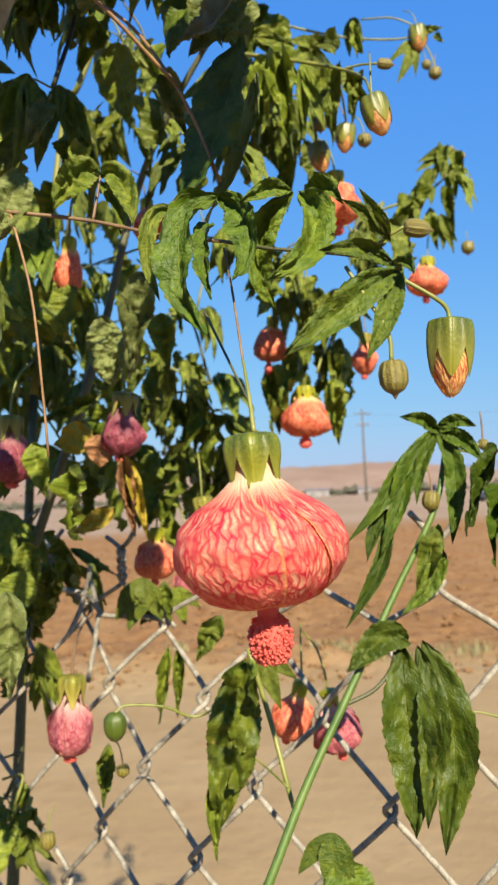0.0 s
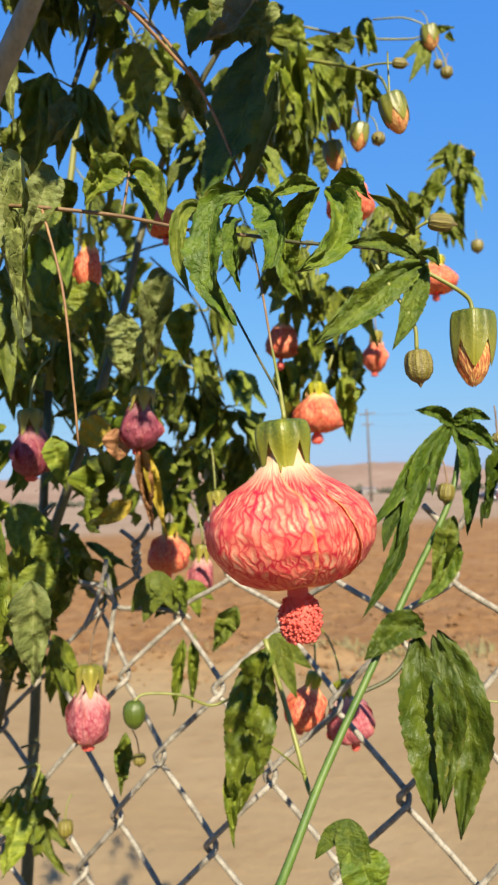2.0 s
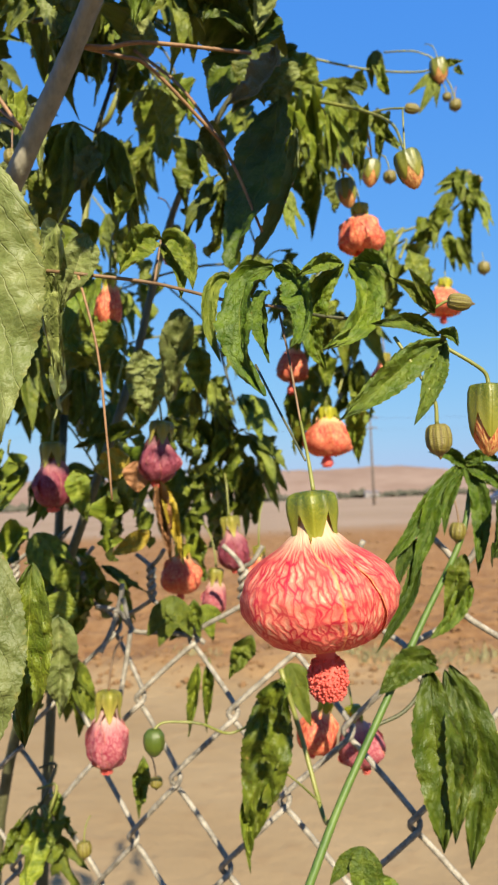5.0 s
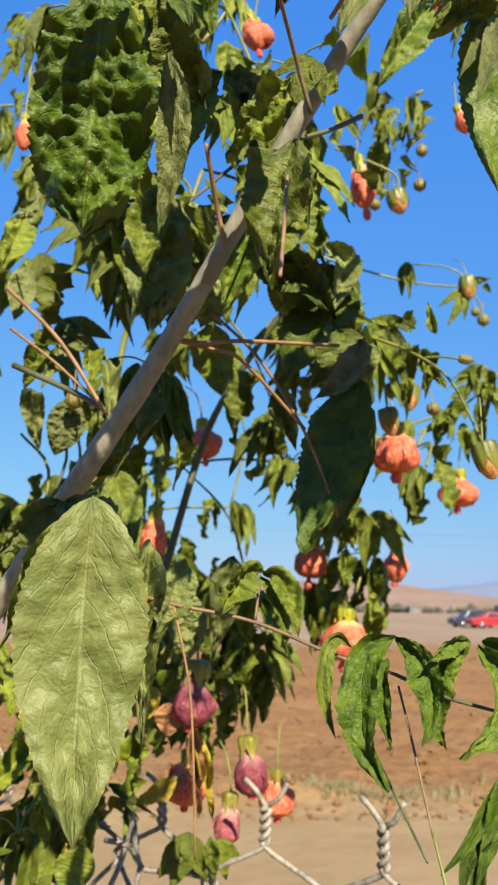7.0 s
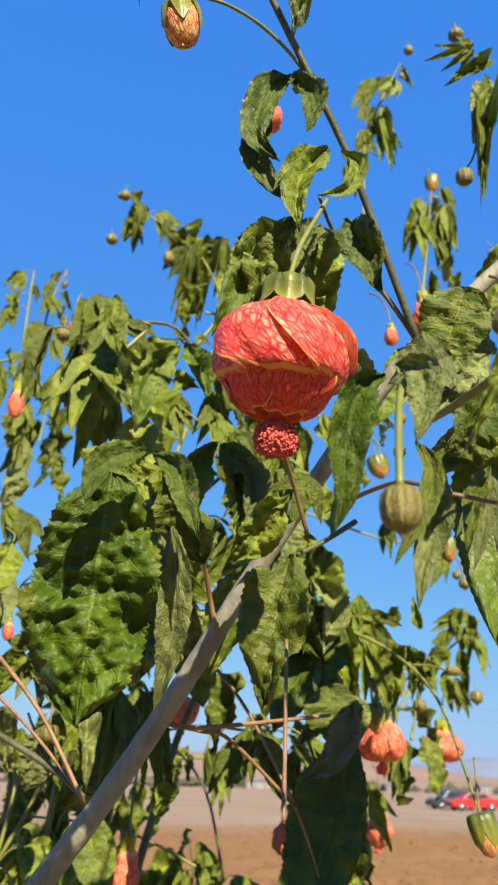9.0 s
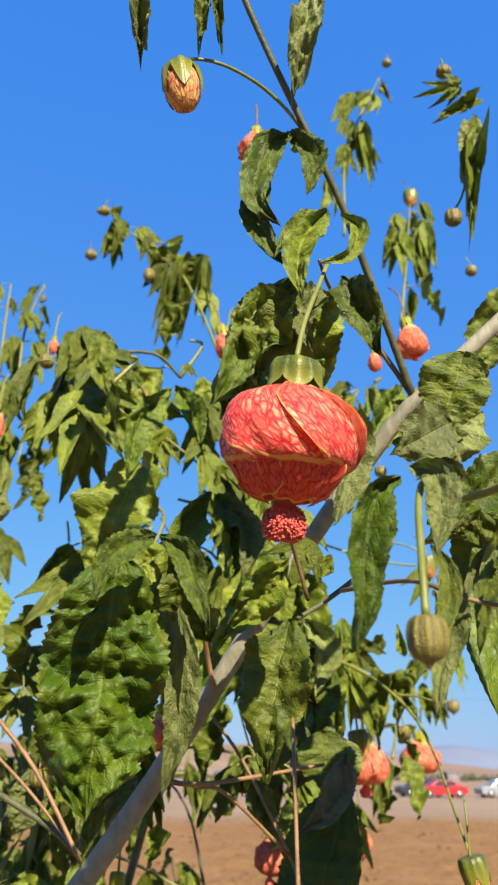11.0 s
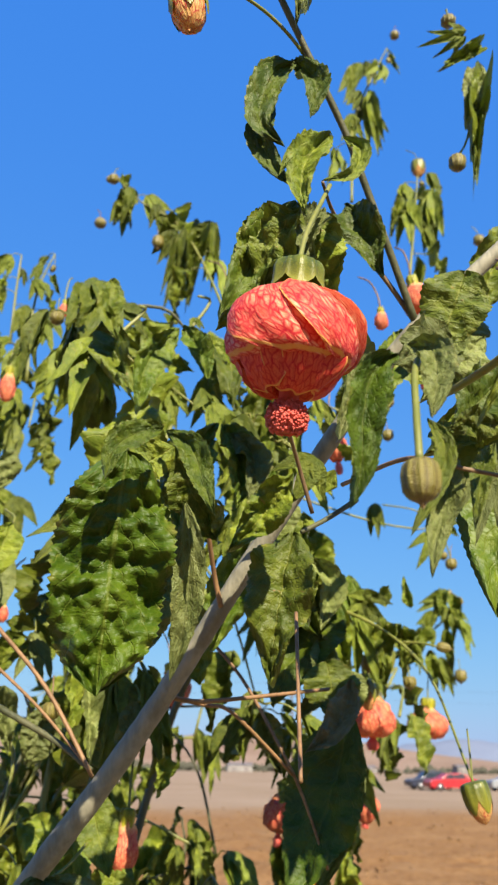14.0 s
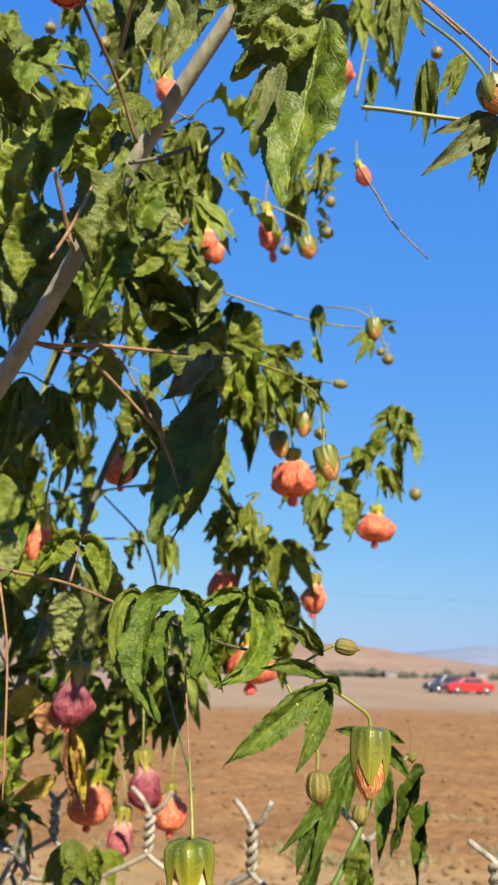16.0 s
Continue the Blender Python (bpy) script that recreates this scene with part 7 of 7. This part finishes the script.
tube('twig', [(0.0728, 0.3000, 1.7961), (0.0823, 0.3000, 1.7793), (0.0903, 0.3000, 1.7642), (0.1057, 0.3000, 1.7475)], 0.00062, 0.00035, TWIG, shrub, per=6, sides=8)
flower('closed', (0.0425, 0.5130, 1.9079), 0.0420, (0, -8), 0, column=0.22, seed=20, wide=0.60)
bud('opening', (0.0792, 0.5560, 1.9041), 0.0198, 0.0170, (0, -14), 0, hang=0.020)
bud('small', (0.0973, 0.5500, 1.9106), 0.0103, 0.0094, (0, 0), 0, hang=0.012)
bud('small', (0.0621, 0.5500, 1.8929), 0.0093, 0.0084, (0, 0), 0, hang=0.012)
bud('small', (0.0998, 0.5500, 1.9401), 0.0104, 0.0085, (0, 0), 0, hang=0.012)
flower('closed', (0.1127, 0.5000, 1.9416), 0.0230, (0, -20), 0, column=0, seed=21, wide=0.75)
flower('closed', (-0.0396, 0.4500, 1.9721), 0.0294, (0, -15), 0, column=0.2, seed=22, wide=0.75)
flower('closed', (-0.0043, 0.5000, 1.8799), 0.0298, (0, -10), 0, column=0, seed=23, wide=0.80)
flower('closed', (0.0102, 0.5000, 1.8664), 0.0212, (0, 20), 0, column=0, seed=24, wide=0.80)
bud('opening', (-0.0207, 0.5000, 1.8958), 0.0197, 0.0146, (0, 0), 0, hang=0.020)
tube('twig', [(0.0304, 0.5400, 1.9294), (0.0499, 0.5500, 1.9290), (0.0790, 0.5550, 1.9178), (0.0816, 0.5560, 1.9026)], 0.00093, 0.00094, STEM, shrub, per=6, sides=8)
leaf('ovate', (0.0235, 0.5000, 1.8156), (0.0361, 0.5000, 1.7459), 0.0240, (0.20, -0.97, 0.10), turn=2)
leaf('limp', (0.0511, 0.5000, 1.7803), (0.0479, 0.5000, 1.7233), 0.0260, (-0.15, -0.98, 0.12), LEAF_DEEP_SHADED, turn=3)
leaf('narrow', (0.0153, 0.5000, 1.8174), (0.0145, 0.5000, 1.7746), 0.0140, (0.45, -0.88, 0.10), LEAF_DEEP_SHADED, turn=1)
thicket((0.0821, 0.5800, 1.9639), (0.030, 0.050, 0.025), 16, 61, 0.035, 3, 6)
bud('small', (-0.1169, 0.4500, 1.3254), 0.0108, 0.0083, (0, 0), 0, hang=0.012)
bud('small', (-0.0750, 0.4500, 1.3593), 0.0077, 0.0070, (0, 0), 0, hang=0.012)

# withered leaves under the purple flower
leaf('narrow', (-0.0649, 0.4200, 1.5263), (-0.0592, 0.4200, 1.4821), 0.0126, (0.15, -0.99, 0.02), LEAF_DEAD, turn=2, label='withered orange-brown leaf')
leaf('narrow', (-0.0612, 0.4200, 1.5232), (-0.0513, 0.4150, 1.4806), 0.0085, (0.11, -0.98, 0.14), LEAF_YELLOW, turn=3)
leaf('ovate', (-0.0705, 0.4300, 1.4985), (-0.0923, 0.4250, 1.4864), 0.0107, (0.21, -0.98, 0.03), LEAF_YELLOW, turn=4, label='yellowed leaf')
leaf('narrow', (-0.1235, 0.4500, 1.4634), (-0.1348, 0.4500, 1.4500), 0.0107, (0.12, -0.99, -0.10), LEAF_YELLOW, turn=5)

# leaves round the main branch
leaf('quilted', (-0.0780, 0.3000, 1.7606), (-0.0809, 0.2950, 1.6962), 0.0302, (0.16, -0.98, 0.07), LEAF_PALE, turn=0)
leaf('ovate', (-0.1824, 0.5000, 1.8617), (-0.1927, 0.5000, 1.8290), 0.0168, (0.39, -0.91, -0.12), LEAF_PALE, turn=1)
leaf('limp', (-0.1444, 0.4200, 1.7439), (-0.1216, 0.4200, 1.7142), 0.0348, (-0.05, -1.00, -0.04), turn=3)
leaf('narrow', (-0.1479, 0.3800, 1.6926), (-0.1418, 0.3800, 1.6604), 0.0137, (0.20, -0.98, 0.04), LEAF_PALE, turn=4)
leaf('quilted', (-0.1220, 0.3600, 1.6830), (-0.1293, 0.3600, 1.6553), 0.0178, (0.28, -0.96, -0.07), LEAF_PALE, turn=5)
leaf('narrow', (-0.1482, 0.4000, 1.7228), (-0.1564, 0.4000, 1.6978), 0.0181, (0.33, -0.94, -0.11), turn=0)
leaf('tri', (-0.1899, 0.5500, 1.8428), (-0.1805, 0.5500, 1.8077), 0.0374, (0.13, -0.99, 0.03), turn=1)
bud('small', (-0.1199, 0.3500, 1.6830), 0.0090, 0.0079, (0, 0), 0, hang=0.012)
flower('closed', (-0.1775, 0.5000, 1.7563), 0.0150, (0, 0), 0, column=0, seed=1, wide=0.70)
leaf('ovate', (-0.0163, 0.3000, 1.7691), (-0.0291, 0.3000, 1.7436), 0.0147, (0.21, -0.97, -0.10), LEAF_PALE, turn=2)
leaf('narrow', (-0.0088, 0.3200, 1.7674), (-0.0092, 0.3200, 1.7380), 0.0151, (-0.57, -0.82, 0.01), turn=3)
leaf('ovate', (-0.0514, 0.3300, 1.7325), (-0.0615, 0.3300, 1.7097), 0.0168, (0.21, -0.97, -0.09), LEAF_PALE, turn=4)
leaf('smooth', (-0.0592, 0.4000, 1.7353), (-0.0540, 0.4000, 1.6960), 0.0302, (-0.64, -0.76, -0.08), turn=5)
leaf('narrow', (-0.0333, 0.4200, 1.7173), (-0.0467, 0.4200, 1.6745), 0.0243, (-0.40, -0.91, 0.12), turn=0)
leaf('narrow', (-0.0965, 0.4200, 1.6727), (-0.0992, 0.4200, 1.6483), 0.0117, (0.16, -0.99, -0.02), LEAF_FRESH, turn=1)
leaf('ovate', (-0.0990, 0.3600, 1.6802), (-0.1118, 0.3600, 1.6484), 0.0215, (0.24, -0.97, -0.10), turn=2)
leaf('narrow', (-0.0830, 0.4000, 1.6914), (-0.0798, 0.4000, 1.6668), 0.0154, (-0.28, -0.96, -0.04), turn=3)
leaf('quilted', (-0.0696, 0.4000, 1.5954), (-0.0659, 0.4000, 1.5594), 0.0202, (0.07, -1.00, 0.01), LEAF_PALE, turn=4)
leaf('narrow', (-0.0440, 0.3800, 1.6102), (-0.0537, 0.3800, 1.5607), 0.0190, (0.04, -1.00, -0.01), LEAF_PALE, turn=5)
leaf('narrow', (-0.0400, 0.4000, 1.5952), (-0.0367, 0.4000, 1.5664), 0.0174, (-0.01, -1.00, -0.00), turn=0)
leaf('ovate', (-0.0896, 0.4000, 1.6159), (-0.0920, 0.4000, 1.5839), 0.0232, (-0.21, -0.98, 0.02), turn=1)
leaf('narrow', (-0.0269, 0.3300, 1.6794), (-0.0184, 0.3300, 1.6537), 0.0171, (-0.13, -0.99, -0.04), LEAF_PALE, turn=2)
leaf('limp', (-0.0669, 0.5000, 1.4548), (-0.0719, 0.5000, 1.4219), 0.0413, (0.02, -1.00, -0.00), turn=4)
leaf('narrow', (-0.0548, 0.5000, 1.4514), (-0.0507, 0.5000, 1.4266), 0.0107, (0.07, -1.00, 0.01), turn=5)
leaf('narrow', (-0.0531, 0.5000, 1.4119), (-0.0609, 0.5000, 1.3655), 0.0099, (-0.02, -1.00, 0.00), turn=0)
leaf('tri', (-0.1414, 0.4500, 1.4989), (-0.1231, 0.4400, 1.4675), 0.0372, (0.09, -0.93, 0.35), turn=1)
leaf('narrow', (-0.1234, 0.4400, 1.4823), (-0.1153, 0.4400, 1.4587), 0.0184, (0.21, -0.97, 0.07), LEAF_FRESH, turn=2)
leaf('narrow', (-0.1055, 0.4000, 1.5329), (-0.0994, 0.4000, 1.5053), 0.0146, (0.17, -0.99, 0.04), LEAF_FRESH, turn=3)
leaf('smooth', (-0.1164, 0.4200, 1.4687), (-0.1245, 0.4200, 1.4438), 0.0203, (0.10, -0.99, -0.03), turn=4)
leaf('narrow', (-0.1027, 0.3000, 1.4738), (-0.1039, 0.3000, 1.4409), 0.0161, (-0.16, -0.99, 0.01), turn=5)
leaf('narrow', (-0.0957, 0.3200, 1.4683), (-0.0959, 0.3200, 1.4267), 0.0209, (0.17, -0.99, -0.00), LEAF_PALE, turn=0)
leaf('ovate', (-0.0816, 0.4300, 1.5398), (-0.1028, 0.4300, 1.5339), 0.0183, (-0.00, -1.00, 0.02), LEAF_YELLOW, turn=1)
leaf('narrow', (-0.0896, 0.4400, 1.5241), (-0.0974, 0.4400, 1.4821), 0.0186, (-0.41, -0.91, 0.08), turn=2)
leaf('ovate', (-0.0755, 0.4200, 1.5373), (-0.0766, 0.4200, 1.5198), 0.0167, (0.08, -1.00, -0.00), LEAF_DEAD, turn=3)
tube('wire', [(-0.1147, 0.5000, 1.4206), (-0.1077, 0.5050, 1.4357), (-0.1027, 0.5100, 1.4530), (-0.1011, 0.5100, 1.4625)], 0.0016, 0.0016, WIRE, fence, per=6, sides=8, knobs=0)
tube('wire', [(-0.1007, 0.5080, 1.4534), (-0.0963, 0.5080, 1.4349), (-0.0882, 0.5080, 1.4312), (-0.0725, 0.5080, 1.4304), (-0.0551, 0.5080, 1.4269), (-0.0488, 0.5080, 1.4228)], 0.0016, 0.0016, WIRE, fence, per=6, sides=8, knobs=0)
tube('wire', [(-0.0960, 0.5060, 1.4337), (-0.0997, 0.5040, 1.4112), (-0.1030, 0.5000, 1.3930)], 0.0016, 0.0016, WIRE, fence, per=6, sides=8, knobs=0)
tube('wire', [(-0.1177, 0.5050, 1.4491), (-0.1040, 0.5070, 1.4453), (-0.0977, 0.5080, 1.4366)], 0.0016, 0.0016, WIRE, fence, per=6, sides=8, knobs=0)

# hanging leaves that close the crown
leaf('narrow', (-0.1092, 0.3164, 1.6926), (-0.1021, 0.3064, 1.6667), 0.0087, (0.43, -0.80, 0.43), LEAF_FRESH, turn=4)
tube('twig', [(-0.1092, 0.3164, 1.6926), (-0.1100, 0.3204, 1.6954), (-0.1144, 0.3284, 1.6985)], 0.00047, 0.00048, STEM, shrub, per=6, sides=8)
leaf('limp', (-0.1007, 0.3266, 1.7768), (-0.0610, 0.3166, 1.7507), 0.0365, (0.07, -0.89, 0.45), turn=5)
tube('twig', [(-0.1007, 0.3266, 1.7768), (-0.1026, 0.3306, 1.7811), (-0.1011, 0.3386, 1.7868)], 0.00052, 0.00055, STEM, shrub, per=6, sides=8)
leaf('smooth', (-0.0782, 0.3008, 1.7228), (-0.0870, 0.2908, 1.7002), 0.0117, (0.21, -0.92, 0.33), LEAF_FRESH, turn=0)
tube('twig', [(-0.0782, 0.3008, 1.7228), (-0.0778, 0.3048, 1.7261), (-0.0798, 0.3128, 1.7300)], 0.00047, 0.00048, STEM, shrub, per=6, sides=8)
leaf('smooth', (-0.1718, 0.3580, 1.6485), (-0.1699, 0.3480, 1.6188), 0.0169, (0.59, -0.75, 0.29), LEAF_PALE, turn=1)
tube('twig', [(-0.1718, 0.3580, 1.6485), (-0.1729, 0.3620, 1.6509), (-0.1789, 0.3700, 1.6531)], 0.00049, 0.00051, STEM, shrub, per=6, sides=8)
leaf('narrow', (-0.1472, 0.2977, 1.7008), (-0.1384, 0.2877, 1.6660), 0.0115, (0.07, -0.95, 0.29), LEAF_FRESH, turn=2)
tube('twig', [(-0.1472, 0.2977, 1.7008), (-0.1485, 0.3017, 1.7036), (-0.1503, 0.3097, 1.7069)], 0.00044, 0.00046, STEM, shrub, per=6, sides=8)
leaf('narrow', (-0.0984, 0.3315, 1.7637), (-0.0918, 0.3215, 1.7149), 0.0148, (0.10, -0.97, 0.21), LEAF_FRESH, turn=3)
tube('twig', [(-0.0984, 0.3315, 1.7637), (-0.0990, 0.3355, 1.7678), (-0.1030, 0.3435, 1.7729)], 0.00052, 0.00054, STEM, shrub, per=6, sides=8)
leaf('tri', (-0.0688, 0.3804, 1.7661), (-0.0568, 0.3704, 1.7272), 0.0296, (-0.07, -0.97, 0.23), LEAF_DEEP_SHADED, turn=4)
tube('twig', [(-0.0688, 0.3804, 1.7661), (-0.0703, 0.3844, 1.7723), (-0.0701, 0.3924, 1.7809)], 0.00064, 0.00066, STEM, shrub, per=6, sides=8)
leaf('ovate', (-0.0935, 0.4374, 1.8113), (-0.1105, 0.4274, 1.7730), 0.0184, (0.59, -0.80, -0.05), turn=5)
tube('twig', [(-0.0935, 0.4374, 1.8113), (-0.0934, 0.4414, 1.8185), (-0.0943, 0.4494, 1.8279)], 0.00073, 0.00076, STEM, shrub, per=6, sides=8)
leaf('smooth', (-0.1323, 0.4746, 1.8194), (-0.1311, 0.4646, 1.7740), 0.0180, (0.21, -0.95, 0.22), turn=1)
tube('twig', [(-0.1323, 0.4746, 1.8194), (-0.1336, 0.4786, 1.8267), (-0.1361, 0.4866, 1.8362)], 0.00078, 0.00081, STEM, shrub, per=6, sides=8)
leaf('smooth', (-0.1116, 0.4042, 1.7678), (-0.0854, 0.3942, 1.7405), 0.0150, (-0.17, -0.97, 0.19), LEAF_FRESH, turn=2)
tube('twig', [(-0.1116, 0.4042, 1.7678), (-0.1145, 0.4082, 1.7740), (-0.1109, 0.4162, 1.7828)], 0.00067, 0.00069, STEM, shrub, per=6, sides=8)
leaf('narrow', (-0.0777, 0.3838, 1.6956), (-0.0642, 0.3738, 1.6583), 0.0107, (0.04, -0.96, 0.27), turn=3)
tube('twig', [(-0.0777, 0.3838, 1.6956), (-0.0792, 0.3878, 1.7009), (-0.0830, 0.3958, 1.7076)], 0.00062, 0.00064, STEM, shrub, per=6, sides=8)
leaf('smooth', (-0.1259, 0.4725, 1.6925), (-0.1054, 0.4625, 1.6555), 0.0180, (0.05, -0.96, 0.29), turn=4)
tube('twig', [(-0.1259, 0.4725, 1.6925), (-0.1283, 0.4765, 1.6981), (-0.1305, 0.4845, 1.7050)], 0.00073, 0.00075, STEM, shrub, per=6, sides=8)
leaf('narrow', (-0.1020, 0.3252, 1.6911), (-0.0973, 0.3152, 1.6575), 0.0110, (0.22, -0.93, 0.31), LEAF_PALE, turn=0)
tube('twig', [(-0.1020, 0.3252, 1.6911), (-0.1028, 0.3292, 1.6942), (-0.1069, 0.3372, 1.6976)], 0.00048, 0.00049, STEM, shrub, per=6, sides=8)
leaf('ovate', (-0.1420, 0.3273, 1.7595), (-0.1478, 0.3173, 1.7287), 0.0152, (0.55, -0.82, 0.16), LEAF_FRESH, turn=2)
tube('twig', [(-0.1420, 0.3273, 1.7595), (-0.1428, 0.3313, 1.7638), (-0.1487, 0.3393, 1.7692)], 0.00051, 0.00053, STEM, shrub, per=6, sides=8)
leaf('limp', (-0.1395, 0.4035, 1.7222), (-0.1381, 0.3935, 1.6917), 0.0246, (0.71, -0.66, 0.25), LEAF_PALE, turn=3)
tube('twig', [(-0.1395, 0.4035, 1.7222), (-0.1405, 0.4075, 1.7263), (-0.1425, 0.4155, 1.7310)], 0.00059, 0.00061, STEM, shrub, per=6, sides=8)
leaf('smooth', (-0.1004, 0.3557, 1.6470), (-0.0882, 0.3457, 1.6134), 0.0190, (0.01, -0.96, 0.29), LEAF, turn=4)
tube('twig', [(-0.1004, 0.3557, 1.6470), (-0.1014, 0.3597, 1.6495), (-0.1012, 0.3677, 1.6521)], 0.00049, 0.00051, STEM, shrub, per=6, sides=8)
leaf('smooth', (-0.1528, 0.3730, 1.7547), (-0.1537, 0.3630, 1.7234), 0.0145, (0.45, -0.86, 0.26), LEAF_PALE, turn=0)
tube('twig', [(-0.1528, 0.3730, 1.7547), (-0.1538, 0.3770, 1.7592), (-0.1570, 0.3850, 1.7646)], 0.00057, 0.00059, STEM, shrub, per=6, sides=8)
leaf('narrow', (-0.1573, 0.4554, 1.5467), (-0.1586, 0.4454, 1.5140), 0.0102, (0.86, -0.49, 0.12), LEAF_FRESH, turn=2)
tube('twig', [(-0.1573, 0.4554, 1.5467), (-0.1582, 0.4594, 1.5509), (-0.1597, 0.4674, 1.5555)], 0.00067, 0.00069, STEM, shrub, per=6, sides=8)
leaf('limp', (-0.1003, 0.4000, 1.6429), (-0.1139, 0.3900, 1.6011), 0.0337, (0.27, -0.95, 0.14), LEAF_DEEP_SHADED, turn=3)
tube('twig', [(-0.1003, 0.4000, 1.6429), (-0.1003, 0.4040, 1.6478), (-0.1069, 0.4120, 1.6541)], 0.00060, 0.00062, STEM, shrub, per=6, sides=8)
leaf('narrow', (-0.0837, 0.4555, 1.5593), (-0.1155, 0.4455, 1.5479), 0.0109, (0.28, -0.96, 0.05), turn=4)
tube('twig', [(-0.0837, 0.4555, 1.5593), (-0.0822, 0.4595, 1.5636), (-0.0864, 0.4675, 1.5685)], 0.00067, 0.00069, STEM, shrub, per=6, sides=8)
leaf('narrow', (-0.0951, 0.4780, 1.5517), (-0.0808, 0.4680, 1.5087), 0.0138, (0.71, -0.60, 0.37), LEAF_DEEP_SHADED, turn=5)
tube('twig', [(-0.0951, 0.4780, 1.5517), (-0.0962, 0.4820, 1.5563), (-0.0948, 0.4900, 1.5610)], 0.00070, 0.00072, STEM, shrub, per=6, sides=8)
leaf('limp', (-0.1364, 0.4643, 1.5273), (-0.1438, 0.4543, 1.5025), 0.0216, (0.71, -0.70, 0.07), LEAF_DEEP_SHADED, turn=0)
tube('twig', [(-0.1364, 0.4643, 1.5273), (-0.1366, 0.4683, 1.5314), (-0.1340, 0.4763, 1.5356)], 0.00068, 0.00070, STEM, shrub, per=6, sides=8)
lobed_leaf([([(-0.1059, 0.2700, 1.6208), (-0.1138, 0.2660, 1.6164), (-0.1254, 0.2620, 1.6021)], 0.0180), ([(-0.1049, 0.2700, 1.6208), (-0.0933, 0.2640, 1.6151), (-0.0849, 0.2580, 1.5999)], 0.0170), ([(-0.1055, 0.2680, 1.6205), (-0.1035, 0.2620, 1.6120), (-0.1026, 0.2560, 1.5971)], 0.0169)], (0.44, -0.88, -0.20), LEAF_PALE, seed=219)
tube('twig', [(-0.1055, 0.2700, 1.6205), (-0.0995, 0.2750, 1.6243), (-0.0937, 0.2850, 1.6310)], 0.00057, 0.00051, STEM, shrub, per=6, sides=8)
leaf('narrow', (-0.0669, 0.3500, 1.6608), (-0.0695, 0.3450, 1.6442), 0.0107, (0.41, -0.89, 0.20), LEAF_FRESH, turn=4)
leaf('limp', (-0.1029, 0.3209, 1.5964), (-0.0929, 0.3109, 1.5741), 0.0216, (0.15, -0.88, 0.46), turn=0)
tube('twig', [(-0.1029, 0.3209, 1.5964), (-0.1042, 0.3249, 1.5985), (-0.1031, 0.3329, 1.6004)], 0.00045, 0.00047, STEM, shrub, per=6, sides=8)
leaf('ovate', (-0.0811, 0.3537, 1.6842), (-0.0886, 0.3437, 1.6606), 0.0126, (0.27, -0.91, 0.30), LEAF_PALE, turn=2)
tube('twig', [(-0.0811, 0.3537, 1.6842), (-0.0812, 0.3577, 1.6880), (-0.0835, 0.3657, 1.6925)], 0.00054, 0.00055, STEM, shrub, per=6, sides=8)

# dense foliage
thicket((-0.15, 0.7, 1.61), (0.15, 0.13, 0.21), 84, 70, 0.050, 10, 30)
thicket((-0.1, 0.58, 1.7), (0.11, 0.07, 0.16), 30, 69, 0.048, 6, 20)
thicket((-0.075, 0.43, 1.715), (0.08, 0.06, 0.09), 12, 68, 0.050, 6, 12)
thicket((-0.03, 0.36, 1.8), (0.06, 0.04, 0.07), 24, 67, 0.045, 3, 12)
thicket((-0.2, 0.46, 1.55), (0.06, 0.06, 0.13), 36, 66, 0.050, 4, 20)
thicket((-0.1638, 0.7200, 1.5999), (0.076, 0.120, 0.132), 46, 71, 0.050, 8, 24)
thicket((-0.0530, 0.6600, 1.5777), (0.032, 0.070, 0.070), 36, 74, 0.048, 4, 14)
thicket((-0.1515, 0.5500, 1.4512), (0.030, 0.070, 0.057), 42, 75, 0.045, 4, 16)
thicket((-0.1530, 0.5200, 1.3485), (0.014, 0.050, 0.050), 9, 76, 0.034, 2, 6)
thicket((-0.2162, 0.6000, 1.9366), (0.033, 0.100, 0.081), 26, 79, 0.045, 3, 10)
thicket((-0.0224, 0.4000, 1.8685), (0.037, 0.050, 0.037), 12, 80, 0.045, 3, 10)
thicket((-0.0892, 0.3600, 1.8897), (0.050, 0.050, 0.050), 20, 84, 0.045, 4, 20)
thicket((-0.1032, 0.4000, 1.7819), (0.024, 0.050, 0.037), 20, 85, 0.045, 3, 12)

# ---- the joined rest of the foliage ----
if MASS_V:
    me = mesh_of("foliage", np.concatenate(MASS_V), MASS_F, LEAF_MASS, MASS_T)
    child("foliage", me, shrub, label="dense drooping dusty green leaves", kind="stuff")
